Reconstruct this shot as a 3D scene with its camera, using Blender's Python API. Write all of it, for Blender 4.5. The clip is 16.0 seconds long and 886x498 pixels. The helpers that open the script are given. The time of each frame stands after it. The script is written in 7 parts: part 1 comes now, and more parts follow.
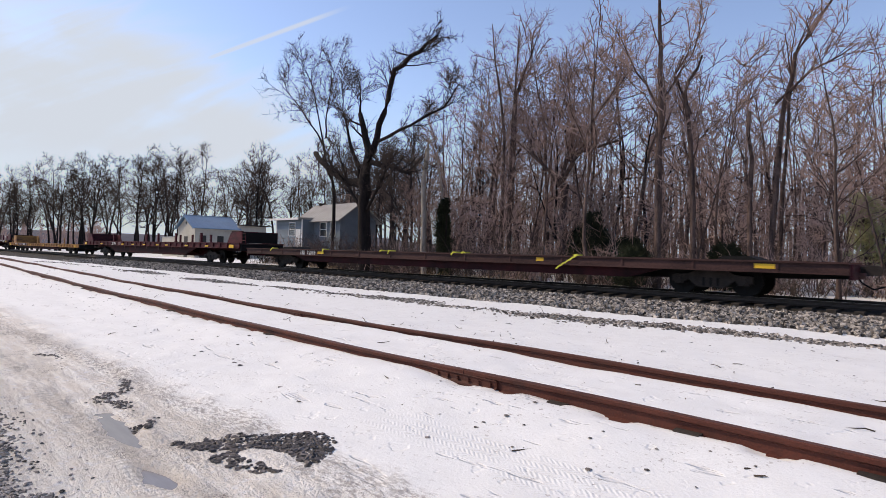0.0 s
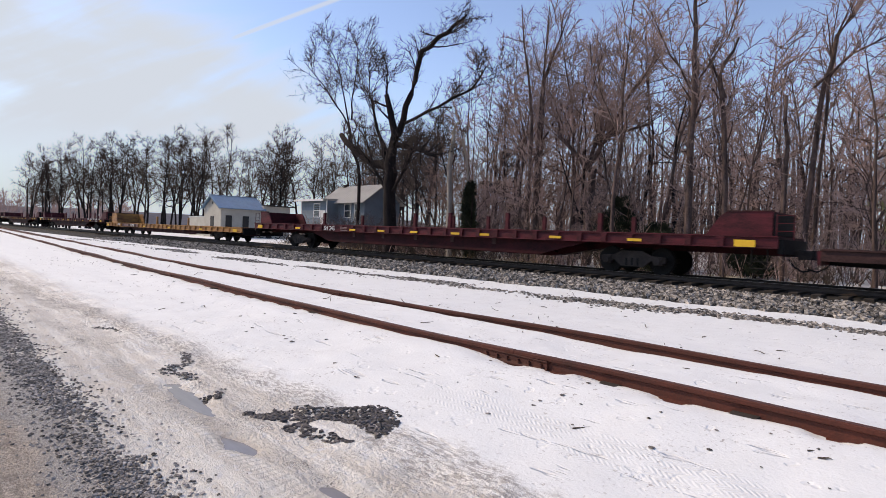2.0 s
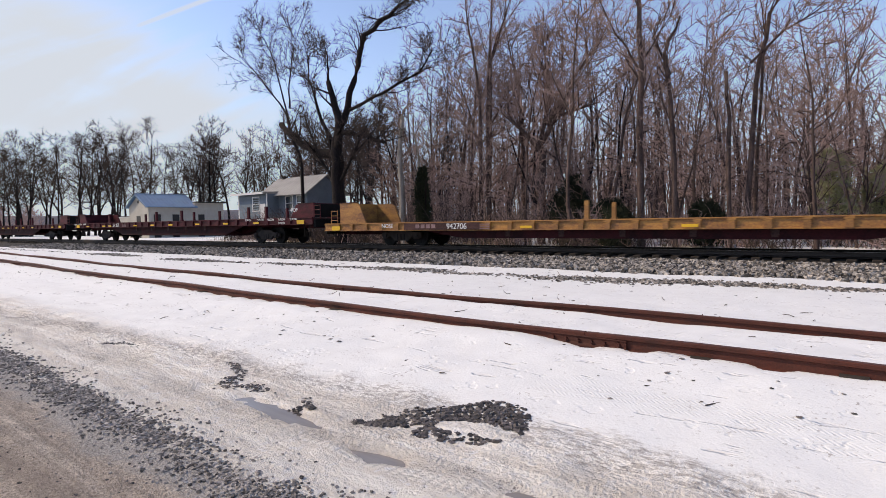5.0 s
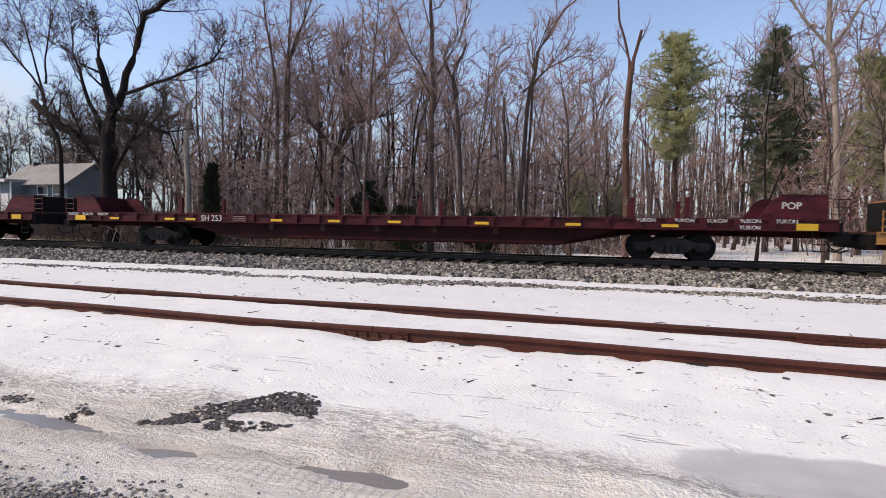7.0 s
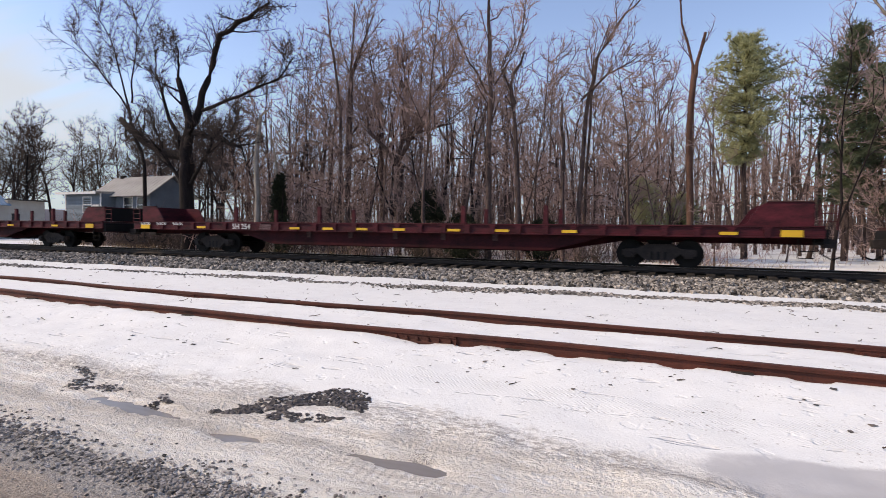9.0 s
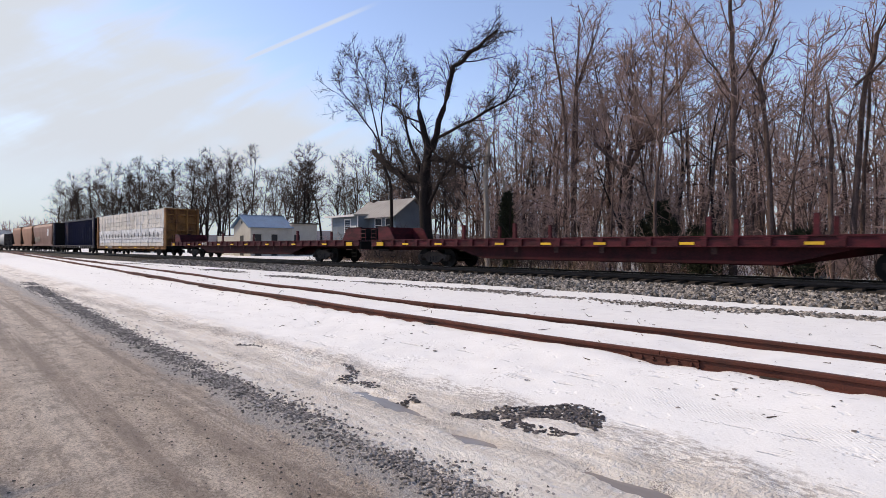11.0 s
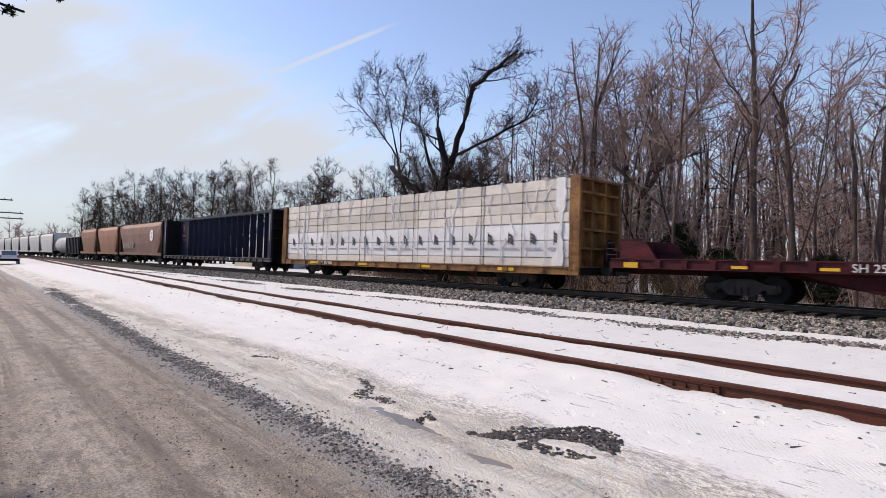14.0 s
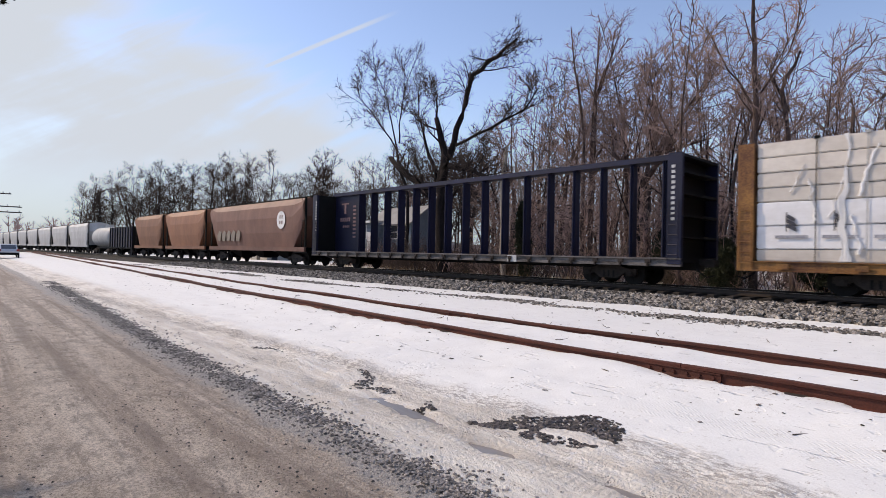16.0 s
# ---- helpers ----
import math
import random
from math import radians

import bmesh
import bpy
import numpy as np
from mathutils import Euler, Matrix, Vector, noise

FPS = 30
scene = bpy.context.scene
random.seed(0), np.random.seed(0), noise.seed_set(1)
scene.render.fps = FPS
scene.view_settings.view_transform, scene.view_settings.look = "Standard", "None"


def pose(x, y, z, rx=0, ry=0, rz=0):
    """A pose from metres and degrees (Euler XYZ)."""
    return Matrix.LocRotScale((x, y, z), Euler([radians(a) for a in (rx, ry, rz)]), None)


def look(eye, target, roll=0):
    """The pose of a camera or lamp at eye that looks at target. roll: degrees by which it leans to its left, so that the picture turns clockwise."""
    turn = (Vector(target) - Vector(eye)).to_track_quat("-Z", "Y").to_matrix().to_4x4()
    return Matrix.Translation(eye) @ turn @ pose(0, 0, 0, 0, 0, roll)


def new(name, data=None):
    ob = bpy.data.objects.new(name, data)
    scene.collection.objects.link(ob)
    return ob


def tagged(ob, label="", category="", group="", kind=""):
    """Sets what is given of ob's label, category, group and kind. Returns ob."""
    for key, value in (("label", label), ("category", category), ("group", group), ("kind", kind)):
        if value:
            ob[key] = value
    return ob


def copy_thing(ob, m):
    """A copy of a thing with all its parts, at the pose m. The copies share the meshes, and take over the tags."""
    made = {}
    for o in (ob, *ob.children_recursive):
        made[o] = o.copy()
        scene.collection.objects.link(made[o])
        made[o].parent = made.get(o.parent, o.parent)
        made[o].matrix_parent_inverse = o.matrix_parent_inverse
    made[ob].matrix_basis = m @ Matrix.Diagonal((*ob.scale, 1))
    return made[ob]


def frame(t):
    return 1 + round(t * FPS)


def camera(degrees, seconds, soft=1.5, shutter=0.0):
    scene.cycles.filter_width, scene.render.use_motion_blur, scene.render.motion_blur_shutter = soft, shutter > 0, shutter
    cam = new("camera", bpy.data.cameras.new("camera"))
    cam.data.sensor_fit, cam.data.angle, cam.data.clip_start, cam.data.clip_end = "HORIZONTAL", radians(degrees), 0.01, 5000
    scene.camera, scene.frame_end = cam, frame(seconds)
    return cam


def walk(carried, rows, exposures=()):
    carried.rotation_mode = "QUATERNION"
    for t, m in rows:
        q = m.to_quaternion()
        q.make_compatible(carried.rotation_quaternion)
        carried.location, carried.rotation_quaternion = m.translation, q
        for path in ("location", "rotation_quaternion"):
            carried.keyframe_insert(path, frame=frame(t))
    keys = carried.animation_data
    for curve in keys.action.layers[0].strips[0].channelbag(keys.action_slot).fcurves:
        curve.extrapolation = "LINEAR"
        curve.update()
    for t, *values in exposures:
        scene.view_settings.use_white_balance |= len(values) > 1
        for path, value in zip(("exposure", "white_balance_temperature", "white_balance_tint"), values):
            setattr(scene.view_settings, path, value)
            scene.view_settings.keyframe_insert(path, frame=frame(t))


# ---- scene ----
cam = camera(76.3, 16.0, soft=0.7, shutter=0.12)
PATH = [
    (0, (3.641, -4.082, 1.253), (2.243, -2.653, 1.27), 1.5),
    (0.5, (3.677, -4.088, 1.249), (2.265, -2.671, 1.261), 2.3),
    (1, (3.744, -4.123, 1.237), (2.327, -2.712, 1.232), 2.6),
    (1.5, (3.66, -4.235, 1.224), (2.233, -2.834, 1.197), 2.6),
    (2, (3.49, -4.376, 1.236), (2.044, -2.995, 1.19), 2.3),
    (2.5, (3.301, -4.436, 1.225), (1.833, -3.078, 1.17), 1.8),
    (3, (3.049, -4.496, 1.224), (1.566, -3.155, 1.167), 1.5),
    (5.5, (2.384, -5.201, 1.223), (1.235, -3.568, 1.123), -1.1),
    (6, (2.563, -5.262, 1.224), (1.569, -3.529, 1.126), -0.8),
    (6.5, (2.664, -5.341, 1.233), (1.844, -3.519, 1.146), -0.2),
    (7, (2.673, -5.452, 1.231), (2.015, -3.565, 1.151), 0.9),
    (7.5, (2.727, -5.495, 1.228), (2.172, -3.575, 1.151), 1.9),
    (8, (2.828, -5.519, 1.226), (2.277, -3.598, 1.152), 2.4),
    (8.5, (2.906, -5.572, 1.232), (2.248, -3.684, 1.164), 1.9),
    (9, (2.9, -5.657, 1.248), (2.044, -3.851, 1.192), 0.8),
    (9.5, (2.898, -5.659, 1.246), (1.814, -3.979, 1.201), -0.3),
    (10, (2.892, -5.683, 1.247), (1.595, -4.162, 1.209), -0.9),
    (12.5, (2.877, -5.75, 1.246), (1.339, -4.472, 1.265), 0.7),
    (13, (2.865, -5.753, 1.247), (1.341, -4.457, 1.282), 1.1),
    (13.5, (2.874, -5.757, 1.246), (1.355, -4.457, 1.294), 1.3),
    (14, (2.866, -5.764, 1.245), (1.346, -4.465, 1.295), 1.6),
    (14.5, (2.874, -5.762, 1.251), (1.344, -4.475, 1.3), 1.3),
    (15, (2.87, -5.769, 1.248), (1.332, -4.491, 1.286), 1.3),
    (15.5, (2.869, -5.768, 1.25), (1.331, -4.49, 1.276), 1.2),
    (16, (2.838, -5.739, 1.233), (1.319, -4.439, 1.251), 1.2),
]
# seconds, stops, kelvin, tint: the phone's own metering as it turns to the wood and back
EXPOSURES = [(0, -0.73, 9250, 14), (3, -0.72, 9250, 14), (5.5, -0.70, 9450, 14), (8, -0.66, 9500, 14), (9, -0.65, 9500, 14), (10, -0.66, 9400, 14), (12.5, -0.69, 9450, 14.5), (14, -0.70, 9450, 14.5), (16, -0.75, 9400, 14)]
walk(cam, [(t, look(eye, target, roll)) for t, eye, target, roll in PATH], EXPOSURES)

# ---- world, sun ----
SUN_EL, SUN_AZ = radians(40), radians(210)   # azimuth counted from +x towards +y
sun_from = Vector((math.cos(SUN_AZ) * math.cos(SUN_EL), math.sin(SUN_AZ) * math.cos(SUN_EL), math.sin(SUN_EL)))
sun = new("sun", bpy.data.lights.new("sun", "SUN"))
sun.data.energy, sun.data.angle, sun.data.color = 4.6, radians(0.6), (1.0, 0.955, 0.9)
sun.matrix_world = look(sun_from * 60, (0, 0, 0))


def world_sky():
    w = bpy.data.worlds.new("sky")
    scene.world = w
    w.use_nodes = True
    nt = w.node_tree
    N, L = nt.nodes, nt.links
    N.clear()
    out, bg = N.new("ShaderNodeOutputWorld"), N.new("ShaderNodeBackground")
    sky = N.new("ShaderNodeTexSky")
    sky.sky_type, sky.sun_disc = "NISHITA", False
    sky.sun_elevation, sky.sun_rotation = SUN_EL, radians(90) - SUN_AZ
    sky.air_density, sky.dust_density, sky.ozone_density = 1.0, 0.4, 1.6
    bg.inputs[1].default_value = 0.14
    co = N.new("ShaderNodeTexCoord")

    def math_node(op, a, b=None, clamp=False):
        m = N.new("ShaderNodeMath")
        m.operation, m.use_clamp = op, clamp
        for k, v in enumerate((a, b)):
            if v is None:
                continue
            if isinstance(v, (int, float)):
                m.inputs[k].default_value = v
            else:
                L.new(v, m.inputs[k])
        return m.outputs[0]

    def dot(v):
        d = N.new("ShaderNodeVectorMath")
        d.operation = "DOT_PRODUCT"
        L.new(co.outputs["Generated"], d.inputs[0])
        d.inputs[1].default_value = Vector(v).normalized()
        return d.outputs["Value"]

    def band(value, lo, hi):
        r = N.new("ShaderNodeMapRange")
        r.interpolation_type = "SMOOTHSTEP"
        r.inputs[1].default_value, r.inputs[2].default_value = lo, hi
        L.new(value, r.inputs[0])
        return r.outputs[0]

    stretch = N.new("ShaderNodeMapping")
    stretch.inputs["Rotation"].default_value = (0.35, -0.5, 0.3)
    stretch.inputs["Scale"].default_value = (1.0, 1.6, 3.4)
    L.new(co.outputs["Generated"], stretch.inputs[0])
    n1, n2 = N.new("ShaderNodeTexNoise"), N.new("ShaderNodeTexNoise")
    n1.inputs["Scale"].default_value, n1.inputs["Detail"].default_value, n1.inputs["Roughness"].default_value = 1.7, 7, 0.55
    n2.inputs["Scale"].default_value, n2.inputs["Detail"].default_value = 5.0, 8
    for n in (n1, n2):
        L.new(stretch.outputs[0], n.inputs[0])
    veil = math_node("ADD", math_node("MULTIPLY", n1.outputs[0], 0.7), math_node("MULTIPLY", n2.outputs[0], 0.3))
    d1, d2 = Vector((-0.883, 0.365, 0.295)), Vector((-0.773, 0.508, 0.379))
    along = (d2 - d1).normalized()
    drawn, n3 = N.new("ShaderNodeCombineXYZ"), N.new("ShaderNodeTexNoise")
    L.new(math_node("MULTIPLY", dot(along), 1.3), drawn.inputs[0])
    L.new(math_node("MULTIPLY", dot(d1.cross(d2)), 7.0), drawn.inputs[1])
    n3.inputs["Scale"].default_value, n3.inputs["Detail"].default_value, n3.inputs["Distortion"].default_value = 2.2, 7, 0.6
    L.new(drawn.outputs[0], n3.inputs[0])
    veil = math_node("ADD", math_node("MULTIPLY", veil, 0.55), math_node("MULTIPLY", n3.outputs[0], 0.45))
    toward = dot((-0.95, 0.16, 0.30))
    lift = math_node("MULTIPLY", band(toward, 0.80, 0.985), 0.88)
    cover = band(math_node("ADD", math_node("MULTIPLY", math_node("SUBTRACT", veil, 0.5), 4.0), lift), 0.2, 1.0)
    # the bank of cloud ends along a slanting edge
    cover = math_node("MULTIPLY", cover, band(math_node("ADD", dot((-0.418, -0.323, -0.849)), math_node("MULTIPLY", math_node("SUBTRACT", n3.outputs[0], 0.5), 0.25)), -0.06, 0.07))
    low = band(dot((0, 0, 1)), 0.02, 0.16)
    cover = math_node("MULTIPLY", cover, math_node("ADD", math_node("MULTIPLY", low, 0.75), 0.25))
    # long thin streak of a contrail
    trail = math_node("MULTIPLY", band(math_node("ABSOLUTE", dot(d1.cross(d2))), 0.005, 0.0012),
                      math_node("MULTIPLY", band(dot(along), along.dot(d1.normalized()) - 0.01, along.dot(d1.normalized()) + 0.01), band(dot(along), along.dot(d2.normalized()) + 0.05, along.dot(d2.normalized()) - 0.04)))
    cover = math_node("MAXIMUM", cover, math_node("MULTIPLY", trail, 0.75), True)
    glow = N.new("ShaderNodeMix")
    glow.data_type = "RGBA"
    L.new(band(toward, 0.2, 1.0), glow.inputs["Factor"])
    glow.inputs["A"].default_value, glow.inputs["B"].default_value = (5.3, 7.3, 11.0, 1), (6.4, 8.5, 12.2, 1)
    mix = N.new("ShaderNodeMix")
    mix.data_type = "RGBA"
    L.new(cover, mix.inputs["Factor"])
    haze = N.new("ShaderNodeMix")
    haze.data_type = "RGBA"
    L.new(math_node("MULTIPLY", band(dot((0, 0, 1)), 0.30, -0.02), 0.9), haze.inputs["Factor"])
    tint = N.new("ShaderNodeMix")
    tint.data_type, tint.blend_type = "RGBA", "MULTIPLY"
    tint.inputs["Factor"].default_value = 1.0
    tint.inputs["B"].default_value = (1.92, 2.27, 3.0, 1)
    L.new(sky.outputs[0], tint.inputs["A"])
    L.new(tint.outputs["Result"], haze.inputs["A"])
    haze.inputs["B"].default_value = (4.1, 6.2, 9.4, 1)
    L.new(haze.outputs["Result"], mix.inputs["A"])
    L.new(glow.outputs["Result"], mix.inputs["B"])
    L.new(mix.outputs["Result"], bg.inputs[0])
    L.new(bg.outputs[0], out.inputs[0])


world_sky()


# ---- materials ----
def mat(name, base, rough=0.8, metal=0.0, dark=None, big=1.5, fine=30.0, bump=0.2, amount=0.5, spec=0.4, streak=None, coat=0.0, island=None):
    """Two scales of noise between base and dark, with a fine relief. streak: stretch of the large noise (x, y, z)."""
    m = bpy.data.materials.new(name)
    m.use_nodes = True
    nt = m.node_tree
    N, L = nt.nodes, nt.links
    b = N["Principled BSDF"]
    dark = dark or tuple(c * 0.55 for c in base)
    co = N.new("ShaderNodeTexCoord")
    src = co.outputs["Object"]
    if streak:
        mp = N.new("ShaderNodeMapping")
        mp.inputs["Scale"].default_value = streak
        L.new(src, mp.inputs[0])
        src = mp.outputs[0]
    n1, n2 = N.new("ShaderNodeTexNoise"), N.new("ShaderNodeTexNoise")
    n1.inputs["Scale"].default_value, n1.inputs["Detail"].default_value, n1.inputs["Roughness"].default_value = big, 6, 0.65
    n2.inputs["Scale"].default_value, n2.inputs["Detail"].default_value = fine, 4
    L.new(src, n1.inputs[0])
    L.new(co.outputs["Object"], n2.inputs[0])
    add = N.new("ShaderNodeMath")
    add.operation = "MULTIPLY_ADD"
    L.new(n2.outputs[0], add.inputs[0])
    add.inputs[1].default_value = 0.5
    L.new(n1.outputs[0], add.inputs[2])
    rng = N.new("ShaderNodeMapRange")
    rng.inputs[1].default_value, rng.inputs[2].default_value = 0.5, 1.0
    rng.inputs[3].default_value, rng.inputs[4].default_value = 0.5 - amount, 0.5 + amount
    L.new(add.outputs[0], rng.inputs[0])
    mx = N.new("ShaderNodeMix")
    mx.data_type, mx.clamp_factor = "RGBA", True
    L.new(rng.outputs[0], mx.inputs["Factor"])
    mx.inputs["A"].default_value, mx.inputs["B"].default_value = (*base, 1), (*dark, 1)
    info = N.new("ShaderNodeNewGeometry") if island else N.new("ShaderNodeObjectInfo")
    hsv = N.new("ShaderNodeHueSaturation")
    vr = N.new("ShaderNodeMapRange")
    vr.inputs[3].default_value, vr.inputs[4].default_value = island or (0.86, 1.14)
    L.new(info.outputs["Random Per Island" if island else "Random"], vr.inputs[0])
    L.new(vr.outputs[0], hsv.inputs["Value"])
    L.new(mx.outputs["Result"], hsv.inputs["Color"])
    L.new(hsv.outputs[0], b.inputs["Base Color"])
    b.inputs["Roughness"].default_value, b.inputs["Metallic"].default_value = rough, metal
    b.inputs["Specular IOR Level"].default_value = spec
    b.inputs["Coat Weight"].default_value = coat
    if bump:
        bp = N.new("ShaderNodeBump")
        bp.inputs["Strength"].default_value, bp.inputs["Distance"].default_value = bump, 0.02
        L.new(n2.outputs[0], bp.inputs["Height"])
        L.new(bp.outputs[0], b.inputs["Normal"])
    return m


M_RUST = mat("rusty_rail", (0.108, 0.025, 0.0145), 0.75, 0.05, (0.046, 0.0125, 0.008), 2.5, 60, 0.3, 0.6)
M_RUST_TOP = mat("railhead", (0.18, 0.07, 0.048), 0.55, 0.3, (0.11, 0.04, 0.027), 2.5, 60, 0.1)
M_STEELRAIL = mat("dark_rail", (0.055, 0.038, 0.03), 0.6, 0.3, (0.025, 0.018, 0.015), 3, 50, 0.2)
M_SHINE = mat("worn_railhead", (0.42, 0.42, 0.44), 0.28, 1.0, (0.3, 0.29, 0.29), 3, 50, 0.05)
M_TIE = mat("tie_wood", (0.045, 0.034, 0.027), 0.9, 0, (0.02, 0.016, 0.013), 4, 30, 0.5, streak=(8, 1, 8))
M_STONE = mat("ballast_stone", (0.40, 0.355, 0.31), 0.9, 0, (0.10, 0.086, 0.074), 9, 60, 0.3, 1.0, island=(0.08, 1.7))
M_DARKSTONE = mat("dark_stone", (0.19, 0.165, 0.15), 0.85, 0, (0.07, 0.06, 0.053), 9, 60, 0.3, 0.9, island=(0.35, 1.6))
M_WETSTONE = mat("wet_stone", (0.12, 0.10, 0.092), 0.6, 0, (0.035, 0.03, 0.028), 9, 60, 0.3, 0.9, island=(0.35, 1.7))
M_GRIT = mat("road_grit", (0.27, 0.242, 0.22), 0.8, 0, (0.10, 0.088, 0.08), 9, 60, 0.3, 0.9, island=(0.3, 2.4))
M_BARK = mat("bark_grey_brown", (0.15, 0.102, 0.09), 0.95, 0, (0.027, 0.018, 0.016), 2, 25, 0.6, 0.7, 0.2, (3, 3, 0.6))
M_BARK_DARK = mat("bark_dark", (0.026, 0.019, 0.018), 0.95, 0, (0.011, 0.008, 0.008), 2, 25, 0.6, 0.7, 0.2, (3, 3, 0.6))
M_BARK_PALE = mat("bark_pale", (0.36, 0.31, 0.27), 0.95, 0, (0.17, 0.14, 0.12), 2, 25, 0.6, 0.7, 0.2, (3, 3, 0.6))
M_TWIG = mat("twig", (0.47, 0.335, 0.305), 0.9, 0, (0.245, 0.165, 0.15), 0.4, 9, 0, 0.6, 0.2)
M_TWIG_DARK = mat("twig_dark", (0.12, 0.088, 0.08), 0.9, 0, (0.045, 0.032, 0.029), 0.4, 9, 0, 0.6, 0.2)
M_NEEDLE = mat("pine_needles", (0.52, 0.51, 0.29), 0.8, 0, (0.34, 0.35, 0.19), 0.5, 6, 0, 0.8, 0.2)
M_CEDAR = mat("cedar_needles", (0.035, 0.04, 0.02), 0.85, 0, (0.012, 0.016, 0.010), 0.8, 6, 0, 0.8, 0.2)
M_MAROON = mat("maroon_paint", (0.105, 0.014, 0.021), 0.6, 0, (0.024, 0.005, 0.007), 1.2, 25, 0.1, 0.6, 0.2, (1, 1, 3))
# the same maroon, darkened for the shade under the decks
M_MAROON_SHADE = mat("shaded_maroon", (0.06, 0.008, 0.011), 0.7, 0, (0.013, 0.003, 0.004), 1.0, 25, 0.1, 0.6, 0.15)
M_DECK = mat("deck_edge", (0.085, 0.040, 0.036), 0.7, 0, (0.03, 0.014, 0.014), 1.5, 25, 0.2, 0.7, 0.2, (0.4, 1, 2))
M_BLACK = mat("black_steel", (0.010, 0.009, 0.009), 0.7, 0.0, (0.005, 0.0045, 0.0045), 1.5, 25, 0.2, 0.5, 0.2)
M_TRUCK = mat("truck_steel", (0.055, 0.043, 0.039), 0.75, 0.0, (0.014, 0.011, 0.010), 2.5, 30, 0.2, 0.5, 0.2)
M_YELLOW = mat("yellow_reflector", (0.80, 0.47, 0.03), 0.5, 0, (0.62, 0.35, 0.03), 2, 25, 0.0)
M_TTX = mat("yellow_paint", (0.46, 0.215, 0.055), 0.6, 0, (0.18, 0.075, 0.035), 1.0, 22, 0.1, 0.8, 0.4, (0.6, 1, 2.5))
M_ORANGE = mat("ochre_paint", (0.30, 0.14, 0.04), 0.65, 0, (0.10, 0.036, 0.016), 1.3, 22, 0.1, 0.8, 0.4, (1, 1, 0.5))
M_WHITE = mat("white_paint", (0.74, 0.74, 0.74), 0.6, 0, (0.55, 0.54, 0.53), 3, 30, 0.0)
M_STRAP = mat("strap", (0.75, 0.72, 0.08), 0.6, 0, (0.6, 0.55, 0.08), 3, 30, 0.0)
M_NAVY = mat("navy_paint", (0.007, 0.010, 0.042), 0.5, 0, (0.005, 0.006, 0.02), 0.8, 18, 0.06, 0.7, 0.35, (1, 1, 0.4))
M_HOP = mat("hopper_brown", (0.22, 0.108, 0.08), 0.6, 0, (0.14, 0.066, 0.05), 0.7, 16, 0.08, 0.7, 0.4, (1, 1, 0.4))
M_HOP2 = mat("hopper_tan", (0.29, 0.125, 0.068), 0.6, 0, (0.19, 0.08, 0.045), 0.7, 16, 0.08, 0.7, 0.4, (1, 1, 0.4))
M_GREY = mat("car_grey", (0.50, 0.51, 0.52), 0.55, 0, (0.33, 0.33, 0.33), 0.7, 16, 0.05, 0.7, 0.4, (1, 1, 0.4))
M_WRAP = mat("lumber_wrap", (0.72, 0.71, 0.72), 0.32, 0, (0.60, 0.585, 0.58), 0.9, 5, 0.25, 0.6, 0.5, (0.6, 1, 2.0))
M_WRAP2 = mat("grey_wrap", (0.66, 0.60, 0.535), 0.36, 0, (0.52, 0.46, 0.405), 0.9, 5, 0.25, 0.6, 0.5, (0.6, 1, 2.0))
M_PLASTIC = mat("loose_film", (0.82, 0.80, 0.79), 0.22, 0, (0.70, 0.68, 0.66), 1.6, 9, 0.5, 0.6, 0.6, (3, 1, 0.5))
M_PRINT = mat("dark_print", (0.035, 0.035, 0.045), 0.5, 0, (0.05, 0.05, 0.06), 3, 30, 0.0)
M_WALL = mat("grey_siding", (0.15, 0.19, 0.225), 0.8, 0, (0.11, 0.14, 0.165), 1, 20, 0.1)
M_WALLW = mat("cream_wall", (0.46, 0.43, 0.37), 0.85, 0, (0.34, 0.315, 0.275), 0.8, 20, 0.1)
M_ROOFW = mat("pale_metal_roof", (0.34, 0.325, 0.30), 0.6, 0.1, (0.22, 0.205, 0.19), 1, 20, 0.1)
M_ROOFB = mat("blue_metal_roof", (0.07, 0.17, 0.29), 0.45, 0.1, (0.05, 0.12, 0.21), 1, 20, 0.1)
M_GLASS = mat("window_glass", (0.03, 0.035, 0.04), 0.08, 0, (0.03, 0.035, 0.04), 1, 5, 0, 0.1, 0.6)
M_DARKDOOR = mat("dark_opening", (0.03, 0.028, 0.027), 0.7, 0, (0.02, 0.018, 0.017), 1, 20, 0.1)
M_CAR = mat("car_paint", (0.62, 0.63, 0.66), 0.3, 0, (0.55, 0.56, 0.58), 1, 20, 0, 0.3, 0.5, None, 0.5)
M_POLE = mat("pole_wood", (0.09, 0.07, 0.06), 0.9, 0, (0.05, 0.04, 0.033), 3, 30, 0.3)
M_TWIGBIT = mat("dead_twigs", (0.085, 0.058, 0.042), 0.9, 0, (0.04, 0.028, 0.02), 5, 30, 0)
M_STRAW = mat("dry_grass", (0.42, 0.30, 0.17), 0.9, 0, (0.25, 0.17, 0.10), 3, 30, 0)


